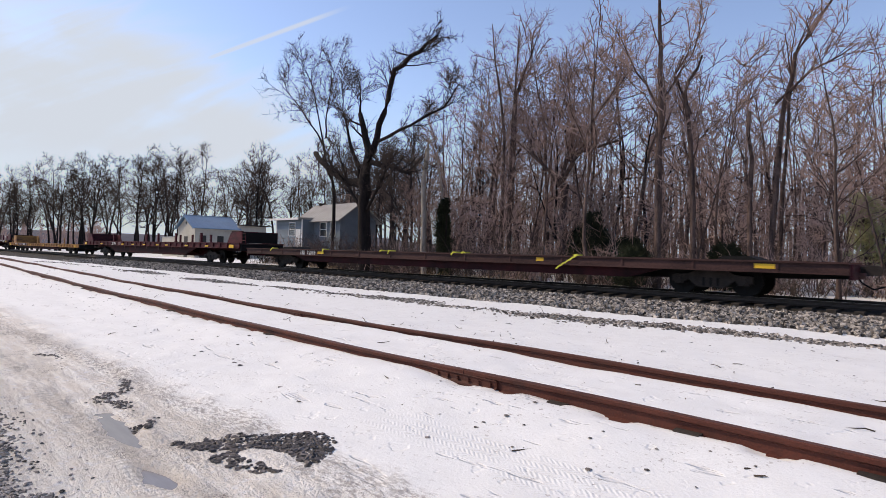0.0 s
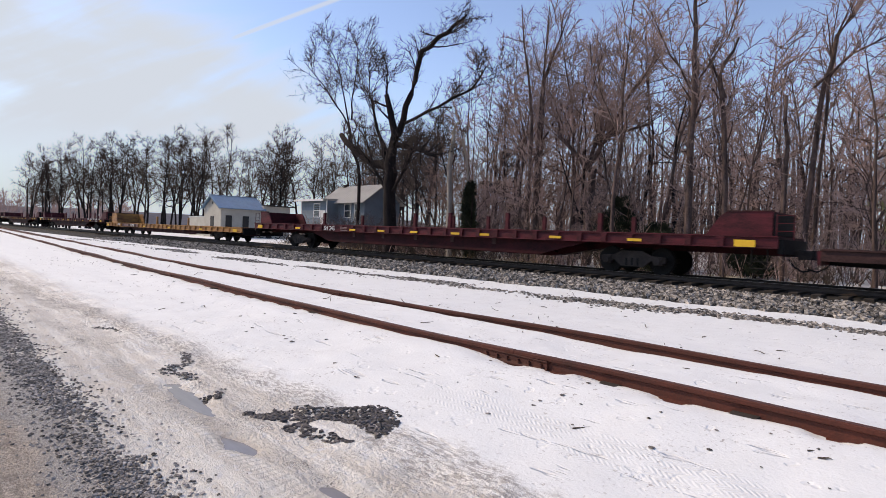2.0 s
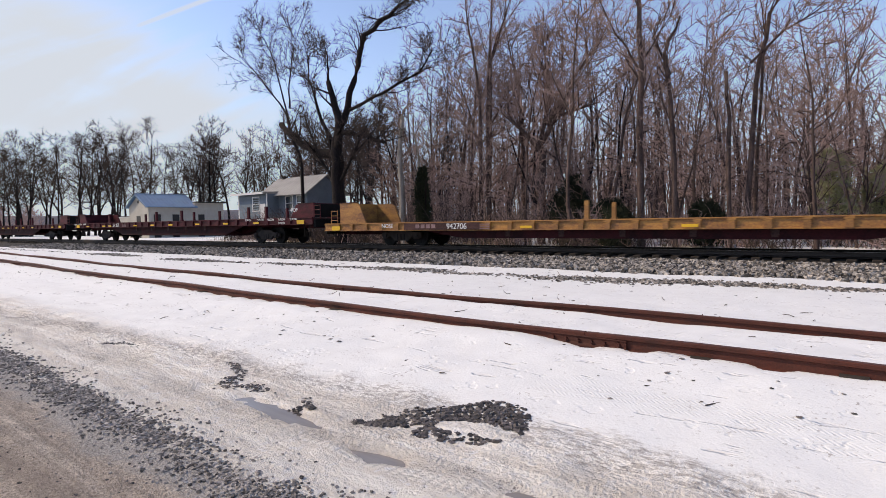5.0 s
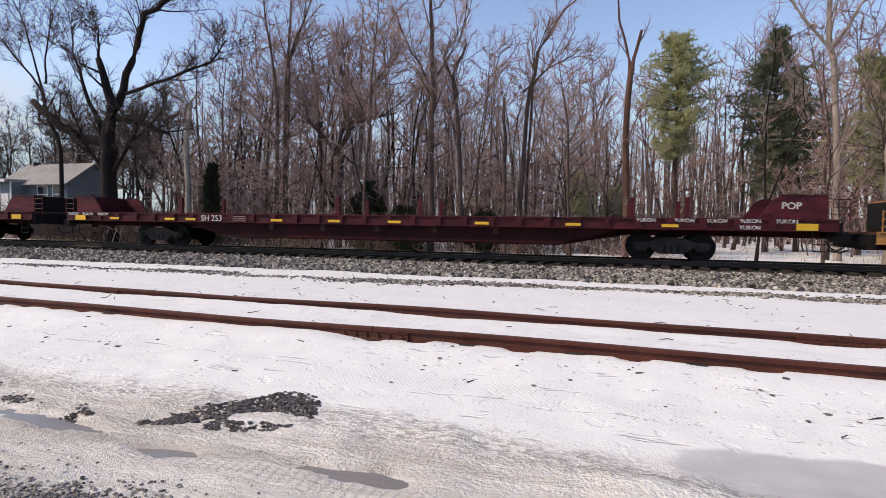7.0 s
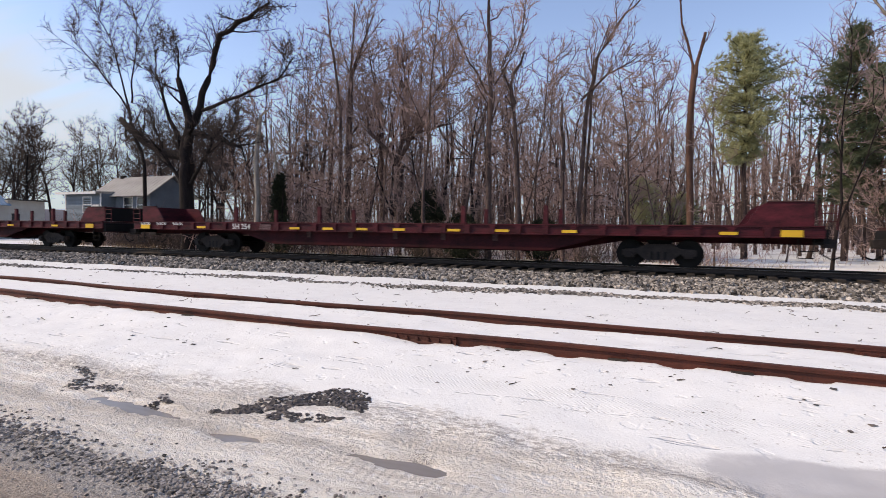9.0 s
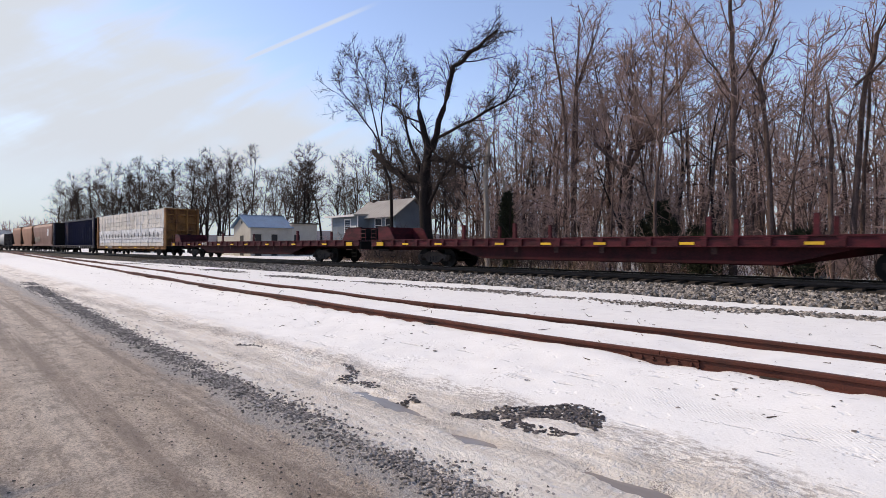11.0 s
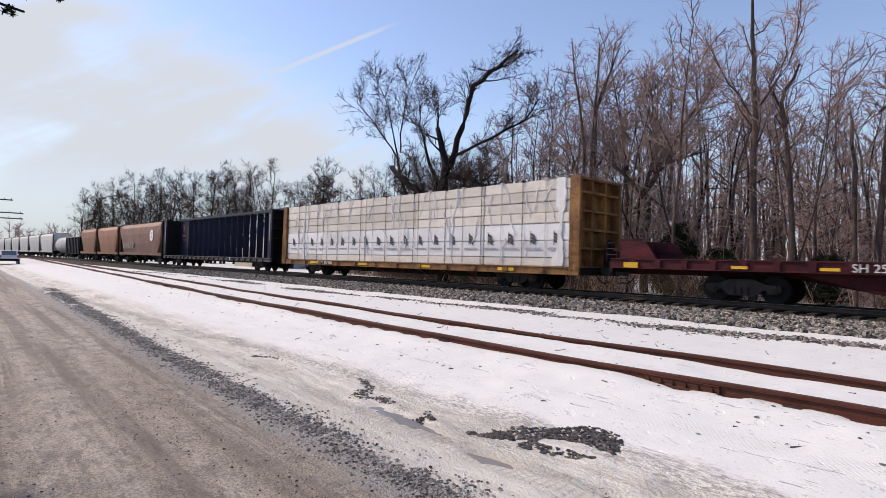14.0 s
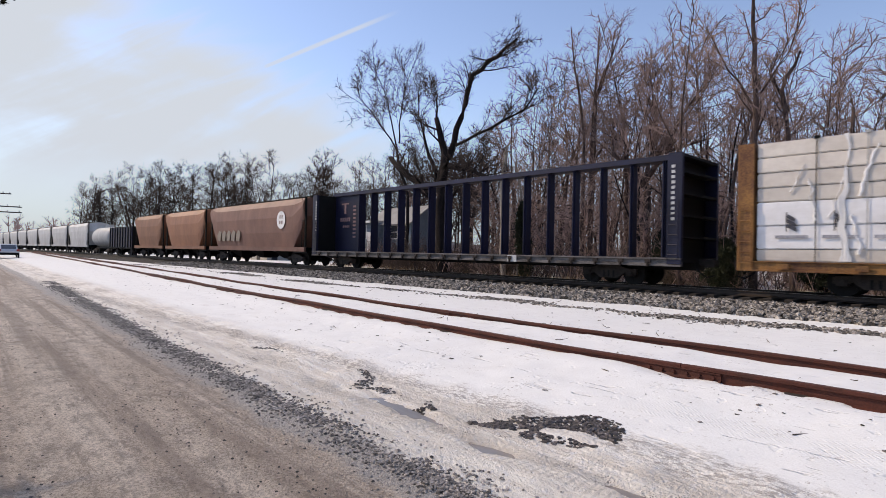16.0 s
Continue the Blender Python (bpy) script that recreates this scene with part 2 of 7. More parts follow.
def water_mat():
    m = bpy.data.materials.new("puddle_water")
    m.use_nodes = True
    b = m.node_tree.nodes["Principled BSDF"]
    n = m.node_tree.nodes.new("ShaderNodeTexNoise")
    n.inputs["Scale"].default_value = 6
    r = m.node_tree.nodes.new("ShaderNodeMix")
    r.data_type = "RGBA"
    r.inputs["A"].default_value, r.inputs["B"].default_value = (0.20, 0.178, 0.16, 1), (0.28, 0.25, 0.23, 1)
    m.node_tree.links.new(n.outputs[0], r.inputs["Factor"])
    m.node_tree.links.new(r.outputs["Result"], b.inputs["Base Color"])
    b.inputs["Roughness"].default_value = 0.16
    b.inputs["Specular IOR Level"].default_value = 0.5
    return m


M_WATER = water_mat()


# ---- shared builders ----
def bm_box(bm, x0, x1, y0, y1, z0, z1, m=None):
    vs = [bm.verts.new(p) for p in ((x0, y0, z0), (x1, y0, z0), (x1, y1, z0), (x0, y1, z0), (x0, y0, z1), (x1, y0, z1), (x1, y1, z1), (x0, y1, z1))]
    if m is not None:
        for v in vs:
            v.co = m @ v.co
    for f in ((0, 3, 2, 1), (4, 5, 6, 7), (0, 1, 5, 4), (1, 2, 6, 5), (2, 3, 7, 6), (3, 0, 4, 7)):
        bm.faces.new([vs[i] for i in f])
    return bm


def bm_prism(bm, outline, y0, y1, axis="y"):
    """Extrudes an outline of (a, z) from y0 to y1 across; axis x: the outline is (y, z) and runs along x."""
    def put(a, z, c):
        return bm.verts.new((a, c, z) if axis == "y" else (c, a, z))
    lo, hi = [put(a, z, y0) for a, z in outline], [put(a, z, y1) for a, z in outline]
    n = len(outline)
    bm.faces.new(lo)
    bm.faces.new(hi[::-1])
    for i in range(n):
        j = (i + 1) % n
        bm.faces.new((lo[j], lo[i], hi[i], hi[j]))
    return bm


def bm_cyl(bm, p, q, r0, r1=None, sides=12):
    p, q = Vector(p), Vector(q)
    r1 = r0 if r1 is None else r1
    m = (q - p).to_track_quat("Z", "Y").to_matrix()
    ring = lambda c, r: [bm.verts.new(c + m @ Vector((math.cos(k * math.tau / sides) * r, math.sin(k * math.tau / sides) * r, 0))) for k in range(sides)]
    a, b = ring(p, r0), ring(q, r1)
    bm.faces.new(a[::-1])
    bm.faces.new(b)
    for i in range(sides):
        j = (i + 1) % sides
        bm.faces.new((a[i], a[j], b[j], b[i]))
    return bm


def part(name, bm, material, parent=None, label="", smooth=False):
    me = bpy.data.meshes.new(name)
    if smooth:
        for f in bm.faces:
            f.smooth = True
    bmesh.ops.recalc_face_normals(bm, faces=bm.faces[:])
    bm.to_mesh(me)
    bm.free()
    me.materials.append(material)
    ob = new(name, me)
    ob.parent = parent
    return tagged(ob, label)


def raw(name, verts, faces, material, parent=None, label="", smooth=False):
    me = bpy.data.meshes.new(name)
    me.from_pydata(verts, [], faces)
    if smooth:
        me.polygons.foreach_set("use_smooth", [True] * len(me.polygons))
    me.materials.append(material)
    me.update()
    ob = new(name, me)
    ob.parent = parent
    return tagged(ob, label)


def box_part(name, x0, x1, y0, y1, z0, z1, material, parent, label="", bevel=0.0):
    bm = bm_box(bmesh.new(), x0, x1, y0, y1, z0, z1)
    if bevel:
        bmesh.ops.bevel(bm, geom=bm.edges[:], offset=bevel, segments=1, affect="EDGES")
    return part(name, bm, material, parent, label)


def words(name, text, size, material, parent, m, label="", depth=0.004):
    cu = bpy.data.curves.new(name, "FONT")
    cu.body, cu.size, cu.extrude, cu.align_x, cu.align_y = text, size, depth, "CENTER", "CENTER"
    tmp = bpy.data.objects.new(name, cu)
    me = bpy.data.meshes.new_from_object(tmp)
    bpy.data.objects.remove(tmp)
    me.materials.append(material)
    ob = new(name, me)
    ob.parent, ob.matrix_basis = parent, m
    return tagged(ob, label)


# ---- ground ----
SL = 0.045                       # the main line closes on the siding towards -x
MAIN_Y, MAIN_Z = 14.6, 0.25      # centre line of the main track at x = 0, top of its rails


def ss(a, b, v):
    t = np.clip((v - a) / (b - a), 0, 1)
    return t * t * (3 - 2 * t)


def siding_y(x):
    x = np.asarray(x, float)
    d = np.maximum(0, -x - 7)
    return 0.042 * d - 0.035 * 5 * (1 - np.exp(-d / 5)) - 0.00006 * d * d * (d < 150)


NOISE = np.random.RandomState(99).uniform(-1, 1, (256, 256))


def fbm(x, y, scale, seed, octaves=4):
    """Sum of smooth value noise, for uneven ground; scale is the size of its largest lumps."""
    x, y = np.asarray(x, float), np.asarray(y, float)
    out, amp, f = 0.0, 1.0, 1 / scale
    for o in range(octaves):
        a = 0.7 + 1.9 * o + seed
        u = (x * math.cos(a) - y * math.sin(a)) * f + 17.3 * seed
        v = (x * math.sin(a) + y * math.cos(a)) * f + 9.1 * o
        iu, iv = np.floor(u).astype(int), np.floor(v).astype(int)
        fu, fv = u - iu, v - iv
        fu, fv = fu * fu * (3 - 2 * fu), fv * fv * (3 - 2 * fv)
        g = lambda p, q: NOISE[p % 256, q % 256]
        out = out + amp * ((g(iu, iv) * (1 - fu) + g(iu + 1, iv) * fu) * (1 - fv) + (g(iu, iv + 1) * (1 - fu) + g(iu + 1, iv + 1) * fu) * fv)
        amp, f = amp * 0.55, f * 2.03
    return out


def ground_z(x, y):
    x, y = np.asarray(x, float), np.asarray(y, float)
    yy = y - SL * x
    sy = y - siding_y(x)
    z = np.interp(y, [-2.9, -2.4, -1.9, -1.2, -0.4], [-0.15, -0.135, -0.10, -0.045, 0.0])
    z = z - 0.20 * ss(2.5, 10.5, yy)
    z = z + 0.15 * ss(16.8, 18.5, yy)
    hill = np.clip(yy - 18, 0, 110) * 0.006 * ss(-75, -22, x + 0.2 * (yy - 18))
    z = z + hill
    near = ss(60, 20, np.abs(y)) * ss(90, 30, np.abs(x))
    z = z + near * (0.018 * fbm(x, y, 1.7, 3) + 0.006 * fbm(x, y, 0.35, 4, 3)) * ss(-3.9, -2.6, y)
    # rutted slush along the road's edge
    slush = ss(-3.75, -3.2, y) * ss(-1.6, -2.2, y)
    z = z + near * slush * (0.014 * fbm(x * 0.25, y, 0.22, 8, 3) + 0.017 * fbm(x, y, 0.3, 9, 4))
    road = ss(-3.6, -4.0, y)
    z = z + near * road * (0.010 * np.sin((y + 0.03 * np.sin(x * 0.7)) * 7.3) + 0.006 * fbm(x * 0.3, y, 0.4, 11, 3))
    # hollows of the two puddles
    for cx, cy, a, b in ((-1.12, -2.68, 0.55, 0.09), (-0.1, -2.80, 0.22, 0.05), (1.1, -2.69, 0.48, 0.11)):
        z = z - 0.062 * np.exp(-((((x - cx) / a) ** 2 + ((y - cy) / b) ** 2) * (1 + 0.7 * fbm(x, y, 0.3, 14, 3))) ** 2)
    # snow drawn up against the siding's rails
    bank = 0.010 * fbm(x, y * 0 + 1.3, 1.3, 61, 3) * near
    z = z + (0.054 + bank) * ss(-1.0, -0.10, sy) * ss(0.02, -0.02, sy) + (0.055 + bank) * ss(0.03, 0.12, sy) * ss(1.5, 1.48, sy) + (0.014 - bank) * ss(0.9, 1.38, sy) * ss(1.5, 1.48, sy)
    z = z + 0.05 * ss(1.5, 1.6, sy) * ss(3.2, 1.7, sy)
    z = z - 0.035 * np.exp(-(x / 0.55) ** 4) * np.exp(-((sy + 0.1) / 0.16) ** 2) - 0.03 * np.exp(-((x - 4.69) / 0.5) ** 4) * np.exp(-((sy - 1.42) / 0.09) ** 2)
    # melted hollows over the tie ends
    k = np.round(x / 0.53)
    deep = np.where(np.sin(k * 12.9898) > -0.2, 0.5 + 0.5 * np.sin(k * 78.233), 0.0) * near
    z = z - 0.062 * deep * np.exp(-((x - 0.53 * k) / 0.12) ** 4 - ((sy + 0.075) / 0.055) ** 2)
    return z + 0.03 * fbm(x, y, 9.0, 5) * ss(17, 24, yy)


def steps(lo, fine0, fine1, hi, d, grow):
    mid = list(np.arange(fine0, fine1 + d / 2, d))
    up, s = [], d
    while (up or mid)[-1] < hi:
        s *= grow
        up.append((up or mid)[-1] + s)
    down, s = [], d
    while (down or [mid[0]])[-1] > lo:
        s *= grow
        down.append((down or [mid[0]])[-1] - s)
    return np.array(down[::-1] + mid + up)


def ground_material():
    m = bpy.data.materials.new("snow_and_dirt")
    m.use_nodes = True
    nt = m.node_tree
    N, L = nt.nodes, nt.links
    b = N["Principled BSDF"]
    co = N.new("ShaderNodeTexCoord")
    sep = N.new("ShaderNodeSeparateXYZ")
    L.new(co.outputs["Object"], sep.inputs[0])
    X, Y = sep.outputs[0], sep.outputs[1]

    def link(v, s):
        if isinstance(v, (int, float)):
            s.default_value = v
        elif isinstance(v, tuple):
            s.default_value = (*v, 1)
        else:
            L.new(v, s)

    def mth(op, a, c=0.0, d=0.0):
        n = N.new("ShaderNodeMath")
        n.operation = op
        link(a, n.inputs[0]), link(c, n.inputs[1]), link(d, n.inputs[2])
        return n.outputs[0]

    def nz(scale, detail=5, stretch=None, rough=0.6):
        n = N.new("ShaderNodeTexNoise")
        n.inputs["Scale"].default_value, n.inputs["Detail"].default_value, n.inputs["Roughness"].default_value = scale, detail, rough
        if stretch:
            mp = N.new("ShaderNodeMapping")
            mp.inputs["Scale"].default_value = stretch
            L.new(co.outputs["Object"], mp.inputs[0])
            L.new(mp.outputs[0], n.inputs[0])
        else:
            L.new(co.outputs["Object"], n.inputs[0])
        return n.outputs[0]

    def rng(v, lo, hi):
        n = N.new("ShaderNodeMapRange")
        n.interpolation_type = "SMOOTHSTEP"
        n.inputs[1].default_value, n.inputs[2].default_value = lo, hi
        link(v, n.inputs[0])
        return n.outputs[0]

    def mix(f, a, c):
        n = N.new("ShaderNodeMix")
        n.data_type, n.clamp_factor = "RGBA", True
        link(f, n.inputs["Factor"]), link(a, n.inputs["A"]), link(c, n.inputs["B"])
        return n.outputs["Result"]

    big, mid, fine = nz(0.7), nz(3.2, 6), nz(38, 4)
    grit = nz(120, 3)
    wob = mth("MULTIPLY_ADD", big, 0.5, mth("MULTIPLY_ADD", mid, 0.5, -0.5))
    y1 = mth("ADD", Y, mth("MULTIPLY", wob, 0.9))
    snow = mix(rng(mid, 0.3, 0.75), (0.845, 0.838, 0.805), (0.797, 0.788, 0.755))
    # slush along the road: packed, browned by traffic, with streaks along it
    streak = nz(2.2, 6, (0.35, 5, 1))
    slush = mix(rng(streak, 0.38, 0.62), (0.94, 0.885, 0.80), (0.80, 0.725, 0.635))
    slush = mix(rng(nz(14, 5), 0.52, 0.70), slush, (0.85, 0.82, 0.79))
    wetness = mth("MULTIPLY", rng(nz(1.1, 5, (0.45, 2.2, 1)), 0.47, 0.60), rng(Y, -3.3, -2.85))
    slush = mix(mth("MULTIPLY", wetness, 0.4), slush, mix(rng(nz(30, 4), 0.4, 0.6), (0.52, 0.455, 0.39), (0.33, 0.28, 0.235)))
    tread = mth("MULTIPLY", rng(mth("SINE", mth("MULTIPLY", X, 95.0)), 0.2, 0.8), mth("MULTIPLY", rng(Y, -2.98, -2.93), rng(Y, -2.78, -2.83)))
    slush = mix(mth("MULTIPLY", tread, 0.35), slush, (0.42, 0.38, 0.34))
    slush = mix(rng(mth("MULTIPLY", grit, mid), 0.32, 0.42), slush, (0.22, 0.185, 0.16))
    specks = mth("MULTIPLY", rng(nz(26, 3), 0.60, 0.68), rng(nz(1.3, 4), 0.46, 0.62))
    snow = mix(mth("MULTIPLY", specks, 0.75), snow, (0.36, 0.31, 0.27))
    pits = rng(nz(5.5, 2), 0.62, 0.70)
    dashes = rng(nz(2.6, 3, (0.6, 2.4, 1)), 0.625, 0.70)
    # shade of the long shallow dents, mixed into the snow's colour
    snow = mix(mth("MULTIPLY", dashes, 0.3), snow, (0.62, 0.58, 0.55))
    col = mix(rng(y1, -1.75, -2.35), snow, slush)
    # dark grit melted out where clean snow meets slush
    verge = mth("ADD", Y, mth("MULTIPLY_ADD", mth("SUBTRACT", mid, 0.5), 0.7, mth("MULTIPLY_ADD", mth("ABSOLUTE", X), 0.06, 1.98)))
    verge = mth("MULTIPLY", rng(mth("ABSOLUTE", verge), 0.24, 0.05), rng(nz(22, 5, (0.6, 1.4, 1), 0.75), 0.44, 0.58))
    col = mix(mth("MULTIPLY", verge, 0.7), col, mix(grit, (0.22, 0.18, 0.15), (0.38, 0.325, 0.28)))
    # wet dark grit between slush and road
    dirt = mix(rng(grit, 0.4, 0.62), (0.34, 0.305, 0.275), (0.66, 0.61, 0.56))
    col = mix(rng(mth("ADD", y1, mth("MULTIPLY", mth("SUBTRACT", fine, 0.5), 0.25)), -3.42, -3.55), col, dirt)
    # the road itself
    rut = nz(1.4, 6, (0.12, 3.5, 1))
    road = mix(rng(rut, 0.40, 0.62), (0.64, 0.51, 0.405), (0.88, 0.75, 0.63))
    road = mix(rng(mid, 0.42, 0.75), road, (0.38, 0.30, 0.24))
    road = mix(rng(mth("MULTIPLY", grit, fine), 0.30, 0.42), road, (0.56, 0.48, 0.40))
    pebble = mth("MULTIPLY_ADD", nz(48, 4, None, 0.8), 2.6, -0.75)
    road = mix(rng(pebble, 0.25, 0.75), mix(0.5, road, (0.085, 0.066, 0.053)), mix(0.35, road, (0.70, 0.61, 0.52)))
    track = nz(1.1, 4, (0.08, 3.0, 1))
    road = mix(mth("MULTIPLY", rng(track, 0.50, 0.60), 0.6), road, (0.29, 0.22, 0.175))
    road = mix(mth("MULTIPLY", rng(nz(9, 5, (0.5, 1.3, 1), 0.7), 0.50, 0.62), 0.5), road, (0.24, 0.185, 0.148))
    road = mix(mth("MULTIPLY", rng(nz(85, 3, None, 0.7), 0.60, 0.68), 0.75), road, (0.10, 0.08, 0.065))
    col = mix(rng(y1, -3.72, -3.92), col, road)
    # bare stones showing beside the ballast and leaf litter under the trees
    yy = mth("SUBTRACT", Y, mth("MULTIPLY", X, 0.045))
    litter = mix(rng(fine, 0.35, 0.65), (0.20, 0.135, 0.085), (0.10, 0.066, 0.045))
    gate = mth("MULTIPLY", mth("MULTIPLY", rng(yy, 19.5, 24.0), 0.42), rng(mth("ADD", nz(0.16, 5), mth("MULTIPLY", mid, 0.35)), 0.66, 0.50))
    col = mix(gate, col, litter)
    straw = mix(rng(fine, 0.3, 0.7), (0.46, 0.36, 0.24), (0.24, 0.17, 0.11))
    col = mix(mth("MULTIPLY", rng(yy, 16.4, 17.2), mth("MULTIPLY", rng(yy, 21.0, 18.5), rng(nz(0.5, 5), 0.46, 0.6))), col, straw)
    # a sheet of grey wet ice between snow and slush
    ex, ey = mth("MULTIPLY", mth("ADD", X, -4.4), 0.62), mth("MULTIPLY", mth("ADD", Y, 1.98), 2.7)
    ice = mth("ADD", mth("ADD", mth("MULTIPLY", ex, ex), mth("MULTIPLY", ey, ey)), mth("MULTIPLY", mth("SUBTRACT", mid, 0.5), 1.2))
    ice = rng(ice, 1.15, 0.75)
    col = mix(ice, col, mix(mid, (0.60, 0.58, 0.565), (0.44, 0.42, 0.405)))
    link(col, b.inputs["Base Color"])
    wet = rng(y1, -3.2, -3.5)
    link(mth("MULTIPLY_ADD", ice, -0.35, mth("MULTIPLY_ADD", wet, -0.1, 0.72)), b.inputs["Roughness"])
    b.inputs["Specular IOR Level"].default_value = 0.3
    # relief: grains everywhere, tread marks of one tyre on the snow
    wx = mth("SINE", mth("MULTIPLY", mth("ADD", X, mth("MULTIPLY", mth("ABSOLUTE", mth("SUBTRACT", mth("FRACT", mth("MULTIPLY", Y, 9.0)), 0.5)), 0.12)), 150.0))
    inside = mth("MULTIPLY", mth("MULTIPLY", rng(Y, -1.47, -1.42), rng(Y, -0.93, -1.0)), mth("MULTIPLY", rng(X, 0.0, 0.5), rng(mid, 0.35, 0.55)))
    h = mth("ADD", mth("MULTIPLY", fine, mth("MULTIPLY_ADD", rng(y1, -1.75, -2.35), 1.3, 0.25)), mth("MULTIPLY", grit, mth("MULTIPLY", rng(y1, -1.9, -3.4), 1.1)))
    h = mth("ADD", h, mth("MULTIPLY", nz(42, 4, None, 0.75), mth("MULTIPLY", rng(y1, -3.2, -3.7), 2.4)))
    h = mth("ADD", h, mth("MULTIPLY", nz(11, 5, (0.6, 1.4, 1)), mth("MULTIPLY", rng(y1, -1.9, -2.5), 2.2)))
    h = mth("ADD", h, mth("MULTIPLY", mth("MULTIPLY", wx, inside), 0.06))
    h = mth("ADD", h, mth("MULTIPLY", pits, mth("MULTIPLY", rng(y1, -2.3, -1.7), -0.25)))
    h = mth("ADD", h, mth("MULTIPLY", dashes, mth("MULTIPLY", rng(y1, -2.3, -1.7), -0.7)))
    h = mth("MULTIPLY", h, mth("MULTIPLY_ADD", ice, -0.85, 1.0))
    bp = N.new("ShaderNodeBump")
    bp.inputs["Strength"].default_value, bp.inputs["Distance"].default_value = 0.85, 0.025
    link(h, bp.inputs["Height"])
    L.new(bp.outputs[0], b.inputs["Normal"])
    return m


def build_ground():
    xs = steps(-2600, -6.0, 4.5, 2600, 0.07, 1.085)
    ys = steps(-2600, -4.4, 1.8, 2600, 0.055, 1.075)
    gx, gy = np.meshgrid(xs, ys)
    gz = ground_z(gx, gy)
    verts = np.stack([gx, gy, gz], -1).reshape(-1, 3)
    nx, ny = len(xs), len(ys)
    idx = np.arange(nx * ny).reshape(ny, nx)
    faces = np.stack([idx[:-1, :-1], idx[:-1, 1:], idx[1:, 1:], idx[1:, :-1]], -1).reshape(-1, 4)
    g = raw("ground", verts.tolist(), faces.tolist(), ground_material(), smooth=True)
    tagged(g, "thawing snow field with a muddy gravel road along it", "ground", kind="structure")


build_ground()


# ---- stones ----
def stone_field(name, pts, sizes, material, label, seed=1, flat=1.0):
    """One mesh of many small broken stones: turned and skewed blocks; flat presses them down."""
    r = np.random.RandomState(seed)
    n = len(pts)
    shape = np.array([(-1, -1, -1), (1, -1, -1), (1, 1, -1), (-1, 1, -1), (-1, -1, 1), (1, -1, 1), (1, 1, 1), (-1, 1, 1)], float) * 0.5
    faces = np.array([(0, 3, 2, 1), (4, 5, 6, 7), (0, 1, 5, 4), (1, 2, 6, 5), (2, 3, 7, 6), (3, 0, 4, 7)])
    k = len(shape)
    v = shape[None] * (1 + r.uniform(-0.45, 0.35, (n, k, 3)))
    q = r.normal(size=(n, 4))
    q /= np.linalg.norm(q, axis=1, keepdims=True)
    w, x, y, z = q.T
    rot = np.stack([1 - 2 * (y * y + z * z), 2 * (x * y - z * w), 2 * (x * z + y * w), 2 * (x * y + z * w), 1 - 2 * (x * x + z * z), 2 * (y * z - x * w),
                    2 * (x * z - y * w), 2 * (y * z + x * w), 1 - 2 * (x * x + y * y)], -1).reshape(n, 3, 3)
    v = np.einsum("nij,nkj->nki", rot, v) * np.asarray(sizes)[:, None, None] * (1, 1, flat)
    v = v + np.asarray(pts)[:, None, :]
    fs = (faces[None] + k * np.arange(n)[:, None, None]).reshape(-1, faces.shape[1])
    ob = raw(name, v.reshape(-1, 3).tolist(), fs.tolist(), material)
    return tagged(ob, label, "gravel", kind="stuff")


def ballast_z(yy):
    """Height of the ballast across the main line; yy counts from the siding side."""
    return np.interp(yy, [9.5, 10.3, 12.4, 13.25, 13.5, 15.9, 16.4, 18.0], [-0.26, -0.17, -0.05, -0.05, 0.02, 0.05, 0.03, -0.22])


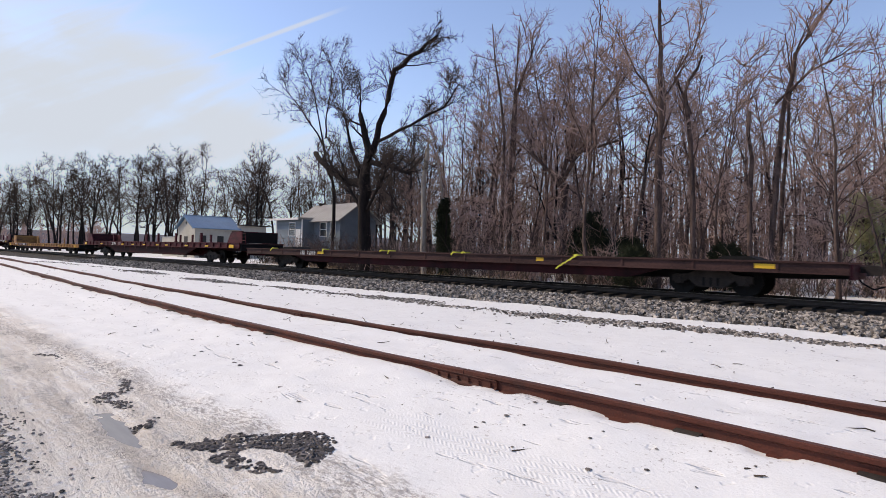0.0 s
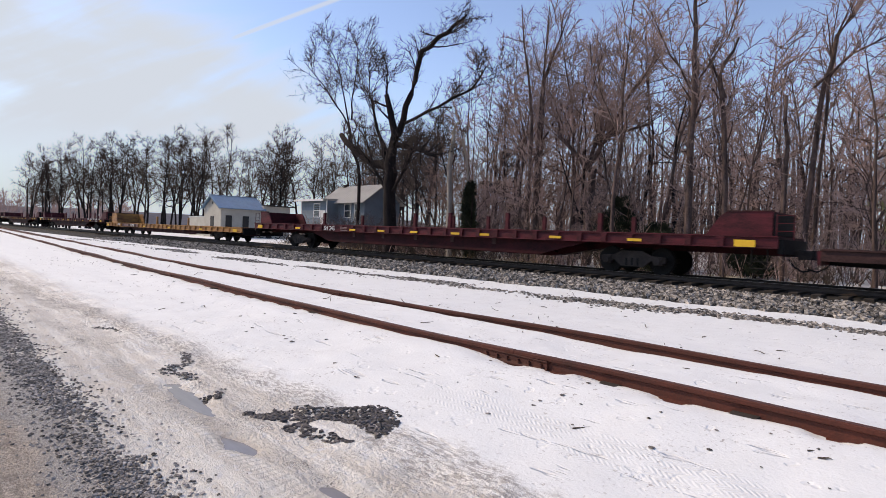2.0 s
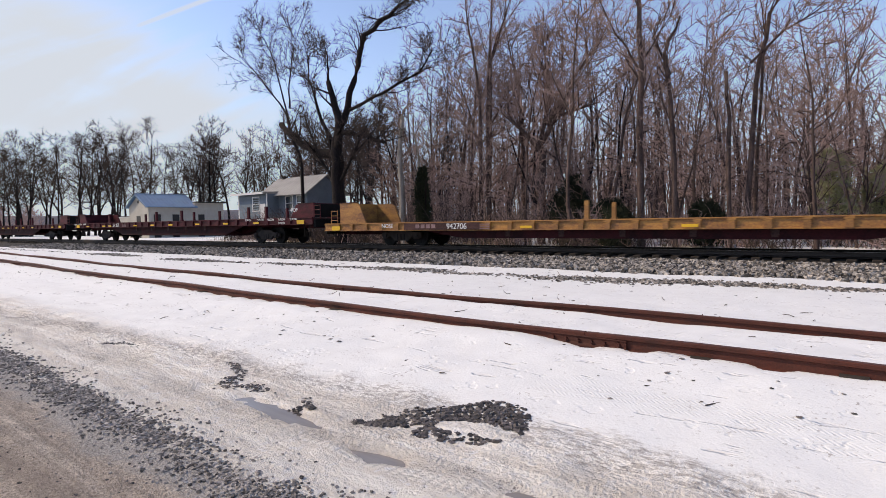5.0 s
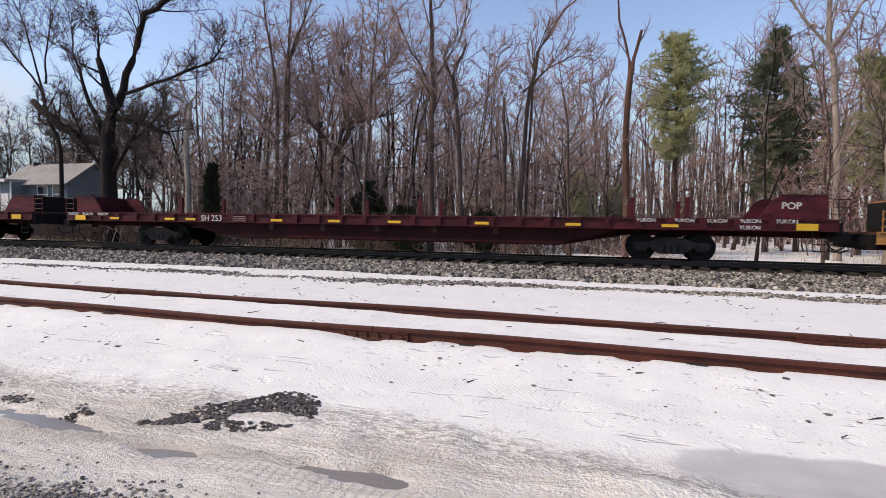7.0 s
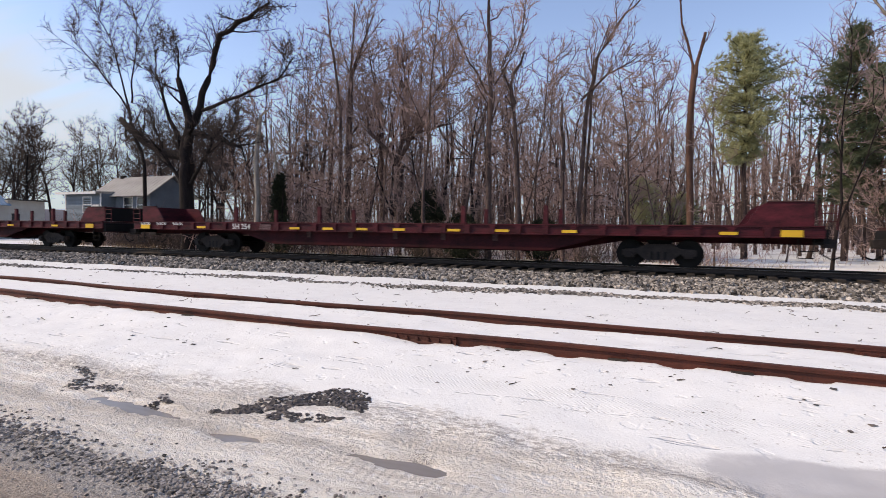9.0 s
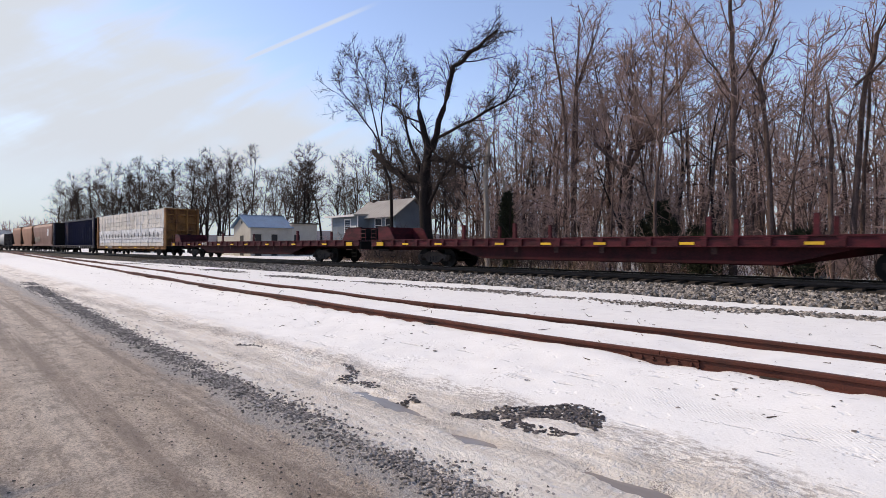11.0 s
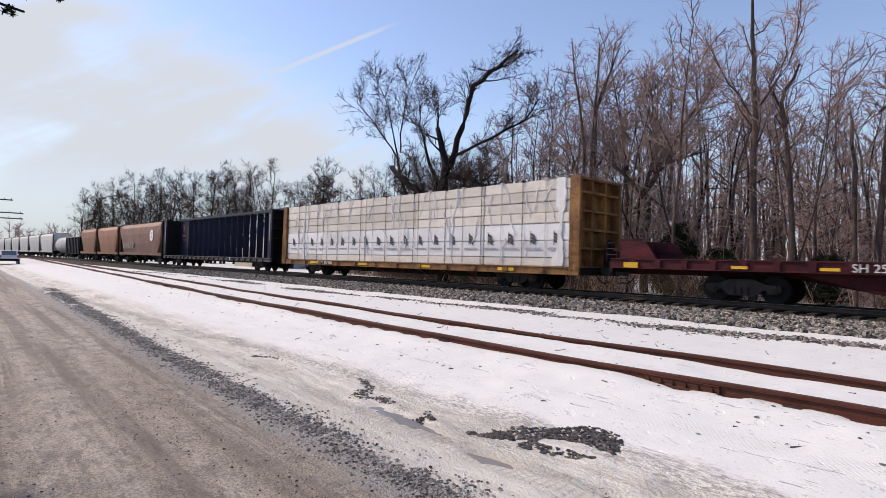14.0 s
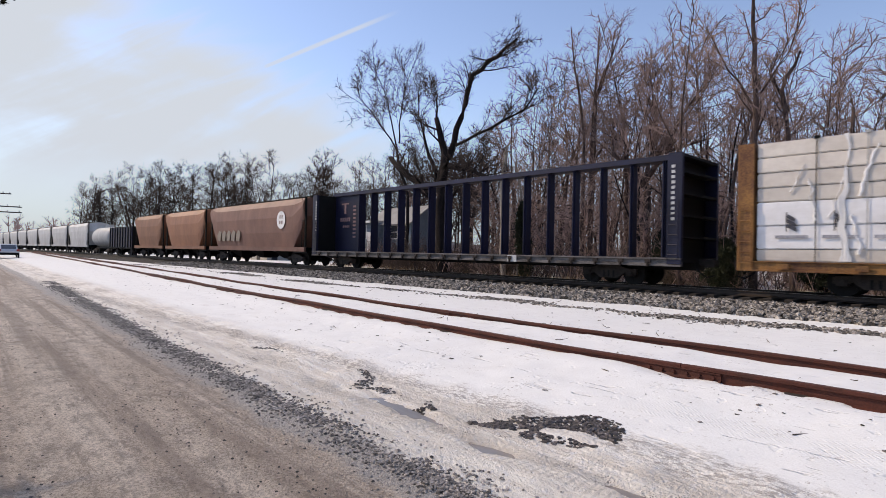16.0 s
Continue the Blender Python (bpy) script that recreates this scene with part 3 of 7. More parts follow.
def build_ballast():
    xs = np.concatenate([np.arange(-420, -60, 6.0), np.arange(-60, 30, 0.5), np.arange(30, 420, 6.0)])
    yy = np.concatenate([np.arange(9.6, 13.2, 0.2), np.arange(13.2, 18.05, 0.4)])
    gx, gw = np.meshgrid(xs, yy)
    gz = ballast_z(gw) + 0.02 * fbm(gx, gw, 1.1, 21, 3)
    verts = np.stack([gx, gw + SL * gx, gz], -1).reshape(-1, 3)
    nx, ny = len(xs), len(yy)
    idx = np.arange(nx * ny).reshape(ny, nx)
    faces = np.stack([idx[:-1, :-1], idx[:-1, 1:], idx[1:, 1:], idx[1:, :-1]], -1).reshape(-1, 4)
    # near black: the shade in the gaps between stones is put into this colour
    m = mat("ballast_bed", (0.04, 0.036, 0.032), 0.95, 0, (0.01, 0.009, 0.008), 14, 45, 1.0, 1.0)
    bed = tagged(raw("ballast_bed", verts.tolist(), faces.tolist(), m, smooth=True), "crushed stone bed under the main track, darkened for shaded gaps", "ballast", kind="structure")
    # single stones at the foot of the shoulder
    q = random.Random(71)
    shapes = []
    for k in range(6):
        bm = bm_box(bmesh.new(), -0.5, 0.5, -0.5, 0.5, -0.5, 0.5)
        for v in bm.verts:
            v.co = v.co * q.uniform(0.7, 1.15) + Vector((q.uniform(-0.12, 0.12), q.uniform(-0.12, 0.12), q.uniform(-0.12, 0.12)))
        bmesh.ops.bevel(bm, geom=bm.edges[:], offset=0.08, segments=1, affect="EDGES")
        me = bpy.data.meshes.new("stone")
        bm.to_mesh(me)
        bm.free()
        me.materials.append(M_STONE)
        shapes.append(me)
    for k in range(300):
        x, w = q.uniform(-9, 9), q.uniform(9.9, 11.6)
        stone = new("stone", shapes[k % 6])
        stone.parent = bed
        s = q.uniform(0.07, 0.125)
        z = max(float(ballast_z(w)), float(ground_z(x, w + SL * x))) + 0.3 * s
        stone.matrix_basis = pose(x, w + SL * x, z, q.uniform(0, 360), q.uniform(0, 360), q.uniform(0, 360)) @ Matrix.Diagonal((s, s * 0.8, s * 0.7, 1))
    r = np.random.RandomState(5)
    n = 27000
    x = 14 - 66 * r.random_sample(n) ** 1.35
    w = 9.7 + 3.2 * r.random_sample(n)
    keep = r.random_sample(n) < ss(9.6, 10.4, w + 0.25 * fbm(x, w, 1.5, 31, 3))
    x, w = x[keep], w[keep]
    size = r.uniform(0.045, 0.105, len(x)) * (1 + 0.008 * np.maximum(0, -x))
    z = np.maximum(ballast_z(w), ground_z(x, w + SL * x)) + size * 0.22
    stone_field("ballast_stones", np.stack([x, w + SL * x, z], -1), size, M_STONE, "loose grey crushed stone on the track bed", 6)
    # a second thin line of stones lying on the snow
    n = 17000
    x = 14 - 62 * r.random_sample(n) ** 1.3
    lane = 7.35 + 0.35 * np.sin(x * 0.13 + 0.6) + 0.2 * np.sin(x * 0.41)
    w = lane + r.normal(size=n) * 0.42
    keep = fbm(x * 0.45, w, 1.6, 41, 4) > -0.12 + 0.7 * np.abs(w - lane) + 0.25 * r.normal(size=n)
    x, w = x[keep], w[keep]
    size = r.uniform(0.025, 0.07, len(x))
    stone_field("spilled_stones", np.stack([x, w + SL * x, ground_z(x, w + SL * x) + size * 0.05], -1), size, M_STONE, "grey stones strewn in a line on the snow", 7, 0.7)
    # dark heap by the road, ring-shaped round a bit of old snow
    n = 7600
    x, y = r.uniform(-1.2, 0.65, n), r.uniform(-2.72, -1.62, n)
    edge = fbm(x, y, 0.3, 51, 3)
    upper = np.interp(x, [-0.7, -0.4, -0.15, 0.1, 0.3, 0.47, 0.56], [-2.43, -2.25, -1.95, -1.74, -1.72, -1.82, -2.0])
    lower = np.interp(x, [-0.7, -0.3, 0.0, 0.3, 0.5, 0.56], [-2.5, -2.46, -2.42, -2.37, -2.28, -2.05])
    hole = ((x - 0.30) / 0.34) ** 2 + ((y + 2.20 - 0.10 * (x - 0.3)) / 0.13) ** 2
    tail = np.abs(y + 2.47 - 0.22 * (x + 0.6)) / 0.09 + np.maximum(0, -x - 0.95) * 4
    thin = r.random_sample(n) < np.where((x < -0.15) | (y < -2.3), 0.36, 0.66) * np.clip((upper - y) / 0.10 + 0.25, 0, 1) * np.clip((0.60 - x) / 0.14, 0.2, 1)
    keep = (thin & (y < upper + 0.10 * edge) & (y > lower + 0.08 * edge) & (x > -0.62) & (x < 0.56) & (hole > 1 + 0.4 * edge)) | ((tail < 0.8 + edge) & (x < -0.3) & (r.random_sample(n) < 0.75))
    x, y = x[keep], y[keep]
    size = r.uniform(0.014, 0.034, len(x))
    stone_field("gravel_patch", np.stack([x, y, ground_z(x, y) + size * 0.12], -1), size, M_WETSTONE, "patch of dark wet gravel bared by the thaw", 8, 0.45)
    # grit along the road's edge and between the ruts
    n = 22000
    x = 2.5 - 26 * r.random_sample(n) ** 1.6
    y = -3.50 + r.normal(size=n) * np.where(r.random_sample(n) < 0.75, 0.08, 0.16) + 0.02 * np.maximum(0, -x - 6)
    keep = fbm(x * 0.5, y, 0.5, 55, 4) > -1.4 * r.random_sample(n)
    x, y = x[keep], y[keep]
    n = len(x)
    size = r.uniform(0.007, 0.020, n) * (1 + 0.03 * np.maximum(0, -x))
    stone_field("roadside_gravel", np.stack([x, y, ground_z(x, y) + size * 0.2], -1), size, M_GRIT, "grey wet grit along the edge of the road", 9, 0.6)
    n = 6500
    x = 1.5 - 18 * r.random_sample(n) ** 1.4
    y = -3.8 - 3.2 * r.random_sample(n) ** 1.2
    keep = fbm(x * 0.12, y, 0.5, 57, 4) > 0.9 * r.random_sample(n) - 0.25
    x, y = x[keep], y[keep]
    size = 0.004 + 0.011 * r.random_sample(len(x)) ** 2.5
    stone_field("road_grit", np.stack([x, y, ground_z(x, y) + size * 0.2], -1), size, M_DARKSTONE, "small dark stones scattered on the mud road", 10, 0.6)


build_ballast()


# ---- tracks ----
def rail_mesh(bm, x0, x1, line, z, seg=0.5, head=False, mirror=1):
    """A flat-bottomed rail that follows line(x) -> y; z is its top."""
    prof = [(-0.07, -0.16), (0.07, -0.16), (0.07, -0.15), (0.012, -0.125), (0.010, -0.045), (0.034, -0.034), (0.036, -0.006), (0.028, 0.0),
            (-0.028, 0.0), (-0.036, -0.006), (-0.034, -0.034), (-0.010, -0.045), (-0.012, -0.125), (-0.07, -0.15)]
    if head:
        prof = [(-0.026, 0.0), (0.026, 0.0), (0.026, 0.003), (-0.026, 0.003)]
    n = max(1, int(math.ceil((x1 - x0) / seg)))
    rings = []
    for k in range(n + 1):
        x = x0 + (x1 - x0) * k / n
        y = float(line(x))
        rings.append([bm.verts.new((x, y + a, z(x) + b)) for a, b in prof])
    c = len(prof)
    for ra, rb in zip(rings, rings[1:]):
        for i in range(c):
            j = (i + 1) % c
            bm.faces.new((ra[i], ra[j], rb[j], rb[i]))
    bm.faces.new(rings[0])
    bm.faces.new(rings[-1][::-1])
    return bm


def build_siding():
    track = tagged(new("siding_track"), "rusty disused siding half buried in snow", "railway track", kind="structure")
    wave = lambda x, s: 0.012 * math.sin(x * 0.55 + s) + 0.008 * math.sin(x * 1.3 + 2 * s)
    for side, off, joint in ((0, 0.0, 0.0), (1, 1.505, -5.76)):
        line = lambda x, off=off, s=side: siding_y(x) + off + 0.012 * math.sin(x * 0.6 + 2 * s)
        z = lambda x, s=side: 0.14 + wave(x, s) * 0.8
        ends = [joint + 10.45 * k for k in range(-13, 3)]
        for a, b in zip(ends, ends[1:]):
            rail = part("rail", rail_mesh(bmesh.new(), a + 0.004, b - 0.004, line, z), M_RUST, track)
            part("railhead", rail_mesh(bmesh.new(), a + 0.01, b - 0.01, line, z, head=True), M_RUST_TOP, rail, "worn brown running surface")
        for e in ends[1:-1]:
            if e < -45:
                continue
            y = float(line(e))
            for face in (-1, 1):
                bm = bmesh.new()
                bm_prism(bm, [(face * 0.013, -0.125), (face * 0.055, -0.135), (face * 0.055, -0.12), (face * 0.032, -0.1), (face * 0.032, -0.06), (face * 0.045, -0.04), (face * 0.036, -0.034), (face * 0.013, -0.045)], -0.41, 0.41, "x")
                bar = part("joint_bar", bm, M_RUST, track)
                bar.location = (e, y, z(e))
                for bx in (-0.34, -0.2, -0.07, 0.07, 0.2, 0.34):
                    part("bolt", bm_cyl(bmesh.new(), (bx, face * 0.03, -0.08), (bx, face * 0.058, -0.08), 0.019, 0.017, 6), M_RUST, bar)
    # tie ends that peep out of the snow beside the near rail
    r = random.Random(3)
    for k in range(44):
        x = 0.53 * (14 - k)
        y = float(siding_y(x))
        if math.sin((14 - k) * 12.9898) <= -0.2:
            continue
        reach = r.uniform(0.10, 0.15)
        top = float(ground_z(x, y - 0.08)) + r.uniform(0.0, 0.012)
        bm = bm_box(bmesh.new(), x - 0.09, x + 0.09, y - reach, y + 0.06, -0.18, top)
        bmesh.ops.bevel(bm, geom=[e for e in bm.edges if abs(e.verts[0].co.y - e.verts[1].co.y) < 0.01], offset=0.03, segments=1, affect="EDGES")
        part("tie", bm, M_TIE, track)


def build_main():
    track = tagged(new("main_track"), "main railway track with dark ties on stone ballast", "railway track", kind="structure")
    for off in (-0.7525, 0.7525):
        line = lambda x, off=off: MAIN_Y + off + SL * x
        z = lambda x: MAIN_Z
        rail = part("rail", rail_mesh(bmesh.new(), -420, 420, line, z, 840), M_STEELRAIL, track)
        part("railhead", rail_mesh(bmesh.new(), -420, 420, line, z, 840, head=True), M_SHINE, rail, "polished running surface")
    me = None
    r = random.Random(4)
    for k in range(150):
        x = 18 - k * 0.56
        if me is None:
            bm = bm_box(bmesh.new(), -0.115, 0.115, -1.3, 1.3, -0.17, 0)
            bmesh.ops.bevel(bm, geom=bm.edges[:], offset=0.012, segments=1, affect="EDGES")
            tie = part("tie", bm, M_TIE, track)
            me = tie.data
        else:
            tie = new("tie", me)
            tie.parent = track
        tie.matrix_basis = pose(x, MAIN_Y + SL * x + r.uniform(-0.2, -0.05), MAIN_Z - 0.165 + r.uniform(-0.01, 0.01), 0, 0, math.degrees(SL) + r.uniform(-1.5, 1.5))


build_siding()
build_main()


def build_puddles():
    for cx, cy, a, b in ((-1.12, -2.68, 0.78, 0.19), (-0.1, -2.80, 0.36, 0.12), (1.1, -2.69, 0.68, 0.20)):
        bm = bmesh.new()
        bm.faces.new([bm.verts.new((cx + a * math.cos(k * math.tau / 40), cy + b * math.sin(k * math.tau / 40), -0.183)) for k in range(40)])
        tagged(part("puddle", bm, M_WATER), "shallow muddy meltwater puddle in the slush", "puddle", kind="structure")


build_puddles()


# ---- the train ----
def travelled(t):
    """Metres that the train has gone since the start; it gathers speed a little."""
    return 13.9 * t + 0.00167 * t ** 3


TRAIN, WHEELS = [], []
TURN_MAIN = math.degrees(math.atan(SL))
SHARED = {}


def shared(key, make, name, material, parent, m, label=""):
    """A part whose mesh is made once and then shared by every alike piece."""
    if key not in SHARED:
        ob = part(name, make(), material, parent, label)
        SHARED[key] = ob.data
    else:
        ob = tagged(new(name, SHARED[key]), label)
        ob.parent = parent
    ob.matrix_basis = m
    return ob


def car_empty(name, u0, u1, label, category="rail car", group=""):
    """A car whose body reaches from u0 (rear) to u1 (front), as x at the clip's start."""
    car = tagged(new(name), label, category, group)
    TRAIN.append((car, (u0 + u1) / 2))
    return car, u1 - u0


def side_frame_mesh():
    bm = bmesh.new()
    bm_prism(bm, [(-1.12, 0.36), (-1.12, 0.56), (-0.66, 0.60), (-0.36, 0.74), (0.36, 0.74), (0.66, 0.60), (1.12, 0.56), (1.12, 0.36), (0.72, 0.36), (0.66, 0.44),
                  (0.38, 0.22), (-0.38, 0.22), (-0.66, 0.44), (-0.72, 0.36)], -0.07, 0.07)
    for s in (-1, 1):
        bm_box(bm, s * 0.89 - 0.14, s * 0.89 + 0.14, -0.11, 0.11, 0.30, 0.58)
        bm_cyl(bm, (s * 0.89, -0.16, 0.43), (s * 0.89, 0.16, 0.43), 0.10, None, 10)
    return bm


def spring_mesh():
    bm = bmesh.new()
    for k in (-0.2, 0, 0.2):
        bm_cyl(bm, (k, 0, 0.26), (k, 0, 0.50), 0.085, None, 8)
    return bm


def wheelset_mesh():
    bm = bmesh.new()
    bm_cyl(bm, (0, -1.0, 0), (0, 1.0, 0), 0.08, None, 8)
    for s in (-1, 1):
        y = s * 0.755
        bm_cyl(bm, (0, y - 0.055, 0), (0, y + 0.055, 0), 0.43, None, 24)
        bm_cyl(bm, (0, y - s * 0.045, 0), (0, y - s * 0.075, 0), 0.455, None, 24)
        bm_cyl(bm, (0, y + s * 0.05, 0), (0, y + s * 0.075, 0), 0.30, 0.16, 16)
        for k in range(6):
            a = k * math.tau / 6
            bm_box(bm, -0.02, 0.02, y + s * 0.05 - 0.02, y + s * 0.05 + 0.02, 0.2, 0.36, Matrix.Rotation(a, 4, "Y"))
    return bm


def bogie(car, x, roll=True):
    tr = shared("bolster", lambda: bm_box(bm_box(bmesh.new(), -0.22, 0.22, -1.0, 1.0, 0.42, 0.74), -0.4, 0.4, -0.4, 0.4, 0.74, 0.86), "truck", M_BLACK, car, pose(x, 0, 0))
    for s in (-1, 1):
        shared("side_frame", side_frame_mesh, "side_frame", M_TRUCK, tr, pose(0, s * 1.0, 0))
        shared("springs", spring_mesh, "spring_pack", M_BLACK, tr, pose(0, s * 1.0, 0))
    for s in (-1, 1):
        w = shared("wheelset", wheelset_mesh, "wheelset", M_BLACK, tr, pose(s * 0.89, 0, 0.43))
        if roll:
            WHEELS.append((w, s * 0.89))


def coupler(car, x, s):
    def make():
        bm = bm_box(bmesh.new(), -0.9, 0.28, -0.09, 0.09, 0.78, 0.95)
        bm_prism(bm, [(0.2, 0.70), (0.52, 0.72), (0.56, 0.82), (0.56, 0.96), (0.2, 1.0)], -0.2, 0.16)
        return bm
    shared("coupler", make, "coupler", M_TRUCK, car, pose(x, 0, 0, 0, 0, 0 if s > 0 else 180))

    def hose():
        bm = bmesh.new()
        pts = [(0, -0.35, 0.72), (0.15, -0.38, 0.5), (0.38, -0.38, 0.36), (0.62, -0.3, 0.44)]
        for a, b in zip(pts, pts[1:]):
            bm_cyl(bm, a, b, 0.025, None, 6)
        return bm
    shared("hose", hose, "brake_hose", M_BLACK, car, pose(x, 0, 0, 0, 0, 0 if s > 0 else 180))


def ladder(car, x, y, z0, z1, w, material, rungs=5, along="x"):
    bm = bmesh.new()
    for k in range(rungs):
        z = z0 + (z1 - z0) * (k + 0.5) / rungs
        if along == "x":
            bm_cyl(bm, (x - w / 2, y, z), (x + w / 2, y, z), 0.014, None, 6)
        else:
            bm_cyl(bm, (x, y - w / 2, z), (x, y + w / 2, z), 0.014, None, 6)
    for s in (-1, 1):
        if along == "x":
            bm_cyl(bm, (x + s * w / 2, y, z0), (x + s * w / 2, y, z1), 0.016, None, 6)
        else:
            bm_cyl(bm, (x, y + s * w / 2, z0), (x, y + s * w / 2, z1), 0.016, None, 6)
    part("ladder", bm, material, car)


FACE = lambda x, y, z: pose(x, y, z, 90, 0, 0)     # lettering that looks towards -y


def stake_flat(u0, u1, marks, label, paint, edge, sill, plates, posts, tags=(), top=1.35, low=0.60, blocks=(1, -1), rise=0.70, blens=(1.2, 0.8), group="stake flatcars", inset=0.22):
    """A long flat car with stake pockets, a fish-belly sill and low end bulkheads."""
    car, L = car_empty("flat_car", u0, u1, label, "flat car", group)
    h = L / 2
    deep = min(0.36, top - low - 0.02)
    r = random.Random(int(u0))
    bm = bmesh.new()
    n = int(L / 0.24)
    for k in range(n):
        a = -h + L * k / n
        bm_box(bm, a + 0.004, a + L / n - 0.004, -1.46, 1.46, top - 0.09, top - 0.02 + r.uniform(-0.006, 0.006))
    part("deck", bm, M_DECK, car, "weathered plank deck")
    for s in (-1, 1):
        bm = bmesh.new()
        bm_prism(bm, [(s * 1.46, top - deep), (s * 1.58, top - deep), (s * 1.58, top - deep + 0.03), (s * 1.52, top - deep + 0.04), (s * 1.52, top - 0.05), (s * 1.58, top - 0.04), (s * 1.58, top), (s * 1.46, top)], -h, h, "x")
        part("side_sill", bm, edge, car)
        pitch = 0.93
        m = int((L - 1.0) / pitch)
        for k in range(m):
            shared(("pocket", edge.name), lambda: bm_box(bm_box(bmesh.new(), -0.09, 0.09, -0.045, 0.02, -0.15, 0.135), -0.12, 0.12, -0.055, 0.02, 0.08, 0.13), "stake_pocket", edge, car,
                   pose(-h + 0.9 + k * pitch, s * 1.55, top - 0.18, 0, 0, 0 if s < 0 else 180))
    # underframe in the sill paint, its colour darkened for shade below the deck
    bm = bmesh.new()
    tx = h - 4.4
    bm_prism(bm, [(-h + 0.1, top - 0.55), (-h + 0.1, top - 0.1), (h - 0.1, top - 0.1), (h - 0.1, top - 0.55), (tx - 1.3, top - 0.55), (tx - 3.6, 0.40), (-tx + 3.6, 0.40), (-tx + 1.3, top - 0.55)], -0.36, 0.36)
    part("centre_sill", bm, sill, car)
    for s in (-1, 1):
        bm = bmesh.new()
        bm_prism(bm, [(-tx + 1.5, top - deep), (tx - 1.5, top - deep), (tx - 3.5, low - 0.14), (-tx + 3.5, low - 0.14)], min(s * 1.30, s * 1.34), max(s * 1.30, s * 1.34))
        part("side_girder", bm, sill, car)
    for k in range(7):
        x = -tx + 3.4 + (2 * tx - 6.8) * k / 6
        for s in (-1, 1):
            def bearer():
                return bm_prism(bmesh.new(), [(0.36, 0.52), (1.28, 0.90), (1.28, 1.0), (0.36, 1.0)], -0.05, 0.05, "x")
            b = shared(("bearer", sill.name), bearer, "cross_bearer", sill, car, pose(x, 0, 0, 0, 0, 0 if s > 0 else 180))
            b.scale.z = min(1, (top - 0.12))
        if 0 < k < 6:
            shared("gusset", lambda: bm_prism(bmesh.new(), [(-0.11, 0.0), (0.11, 0.0), (0.09, -0.24), (-0.09, -0.24)], -0.03, 0.0), "gusset", M_DECK, car, pose(x, -1.34, top - deep))
    # low end bulkheads, short and steep on their inner side
    for s in (-1, 1):
        if s in blocks:
            e = s * (h - inset)
            blen = blens[0 if s > 0 else 1]
            side = [(e, top), (e, top + rise), (e - s * blen, top + rise), (e - s * (blen + 0.2), top + rise - 0.12), (e - s * (blen + 0.58), top + 0.02), (e - s * (blen + 0.58), top)]
            bulk = part("end_bulkhead", bm_box(bmesh.new(), min(e, e - s * 0.12), max(e, e - s * 0.12), -1.17, 1.17, top, top + rise), paint, car)
            for y in (-1.25, 1.17):
                part("side_plate", bm_prism(bmesh.new(), side, y, y + 0.08), paint, bulk)
            part("bulkhead_lining", bm_box(bmesh.new(), min(e, e + s * 0.03), max(e, e + s * 0.03), -1.2, 1.2, top + 0.02, top + rise - 0.04), M_BLACK, bulk, "black outer plate")
            part("cap", bm_box(bmesh.new(), min(e, e - s * (blen + 0.03)), max(e, e - s * (blen + 0.03)), -1.28, -1.12, top + rise, top + rise + 0.03), M_DECK, bulk)
            bm = bmesh.new()
            for z in (0.14, 0.36, 0.58):
                bm_cyl(bm, (e + s * 0.12, -1.3, top + z), (e + s * 0.55, -1.3, top + z), 0.015, None, 6)
            for x in (0.12, 0.55):
                bm_cyl(bm, (e + s * x, -1.3, top - 0.1), (e + s * x, -1.3, top + 0.62), 0.018, None, 6)
            part("grab_rail", bm, paint, car)
        bm = bm_box(bmesh.new(), s * h - 0.02 if s > 0 else -h - 0.12, s * h + 0.12 if s > 0 else -h + 0.02, -1.45, 1.45, top - 0.5, top - 0.1)
        part("end_sill", bm, M_BLACK, car)
        bm = bmesh.new()
        for x in (0.25, 0.65):
            bm_cyl(bm, (s * (h - x), -1.5, top - 0.3), (s * (h - x), -1.5, 0.42), 0.016, None, 6)
        for z in (0.42, 0.62):
            bm_cyl(bm, (s * (h - 0.25), -1.5, z), (s * (h - 0.65), -1.5, z), 0.016, None, 6)
        part("sill_step", bm, M_BLACK, car)
        coupler(car, s * (h + 0.02), s)
        bogie(car, s * tx)
        box_part("end_plate", min(s * (h - 0.55), s * (h - 1.1)), max(s * (h - 0.55), s * (h - 1.1)), -1.612, -1.6, top - 0.33, top - 0.13, M_YELLOW, car, "large yellow reflector plate")
    bm = bmesh.new()
    bm_cyl(bm, (-1.2, -0.7, 0.62), (0.2, -0.7, 0.62), 0.17, None, 12)
    part("brake_tank", bm, M_BLACK, car)
    for f in plates:
        shared("plate", lambda: bm_box(bmesh.new(), -0.24, 0.24, -0.006, 0.006, -0.045, 0.045), "reflector", M_YELLOW, car, pose(h - f, -1.606, top - 0.24))
    for f in posts:
        for s in (-1, 1):
            shared(("post", paint.name), lambda: bm_box(bm_box(bmesh.new(), -0.075, 0.075, -0.06, 0.06, 0, 0.66), -0.1, 0.1, -0.08, 0.08, 0, 0.08), "stake", paint, car, pose(h - f, s * 1.3, top - 0.02))
    text, at = marks
    if text:
        words("reporting_mark", text, 0.33, M_WHITE, car, FACE(h - at, -1.617, top - 0.2), "white stencilled car number")
        for z in (top - 0.28, top - 0.2, top - 0.12):
            box_part("data_panel", h - at + 0.98, h - at + 1.55, -1.612, -1.6, z - 0.018, z + 0.018, M_TAGGED, car, "faded data bars")
    for word, at, z, size in tags:
        words("painted_tag", word, size, M_WHITE, car, FACE(h - at, -1.62, z), "white spray-painted word")
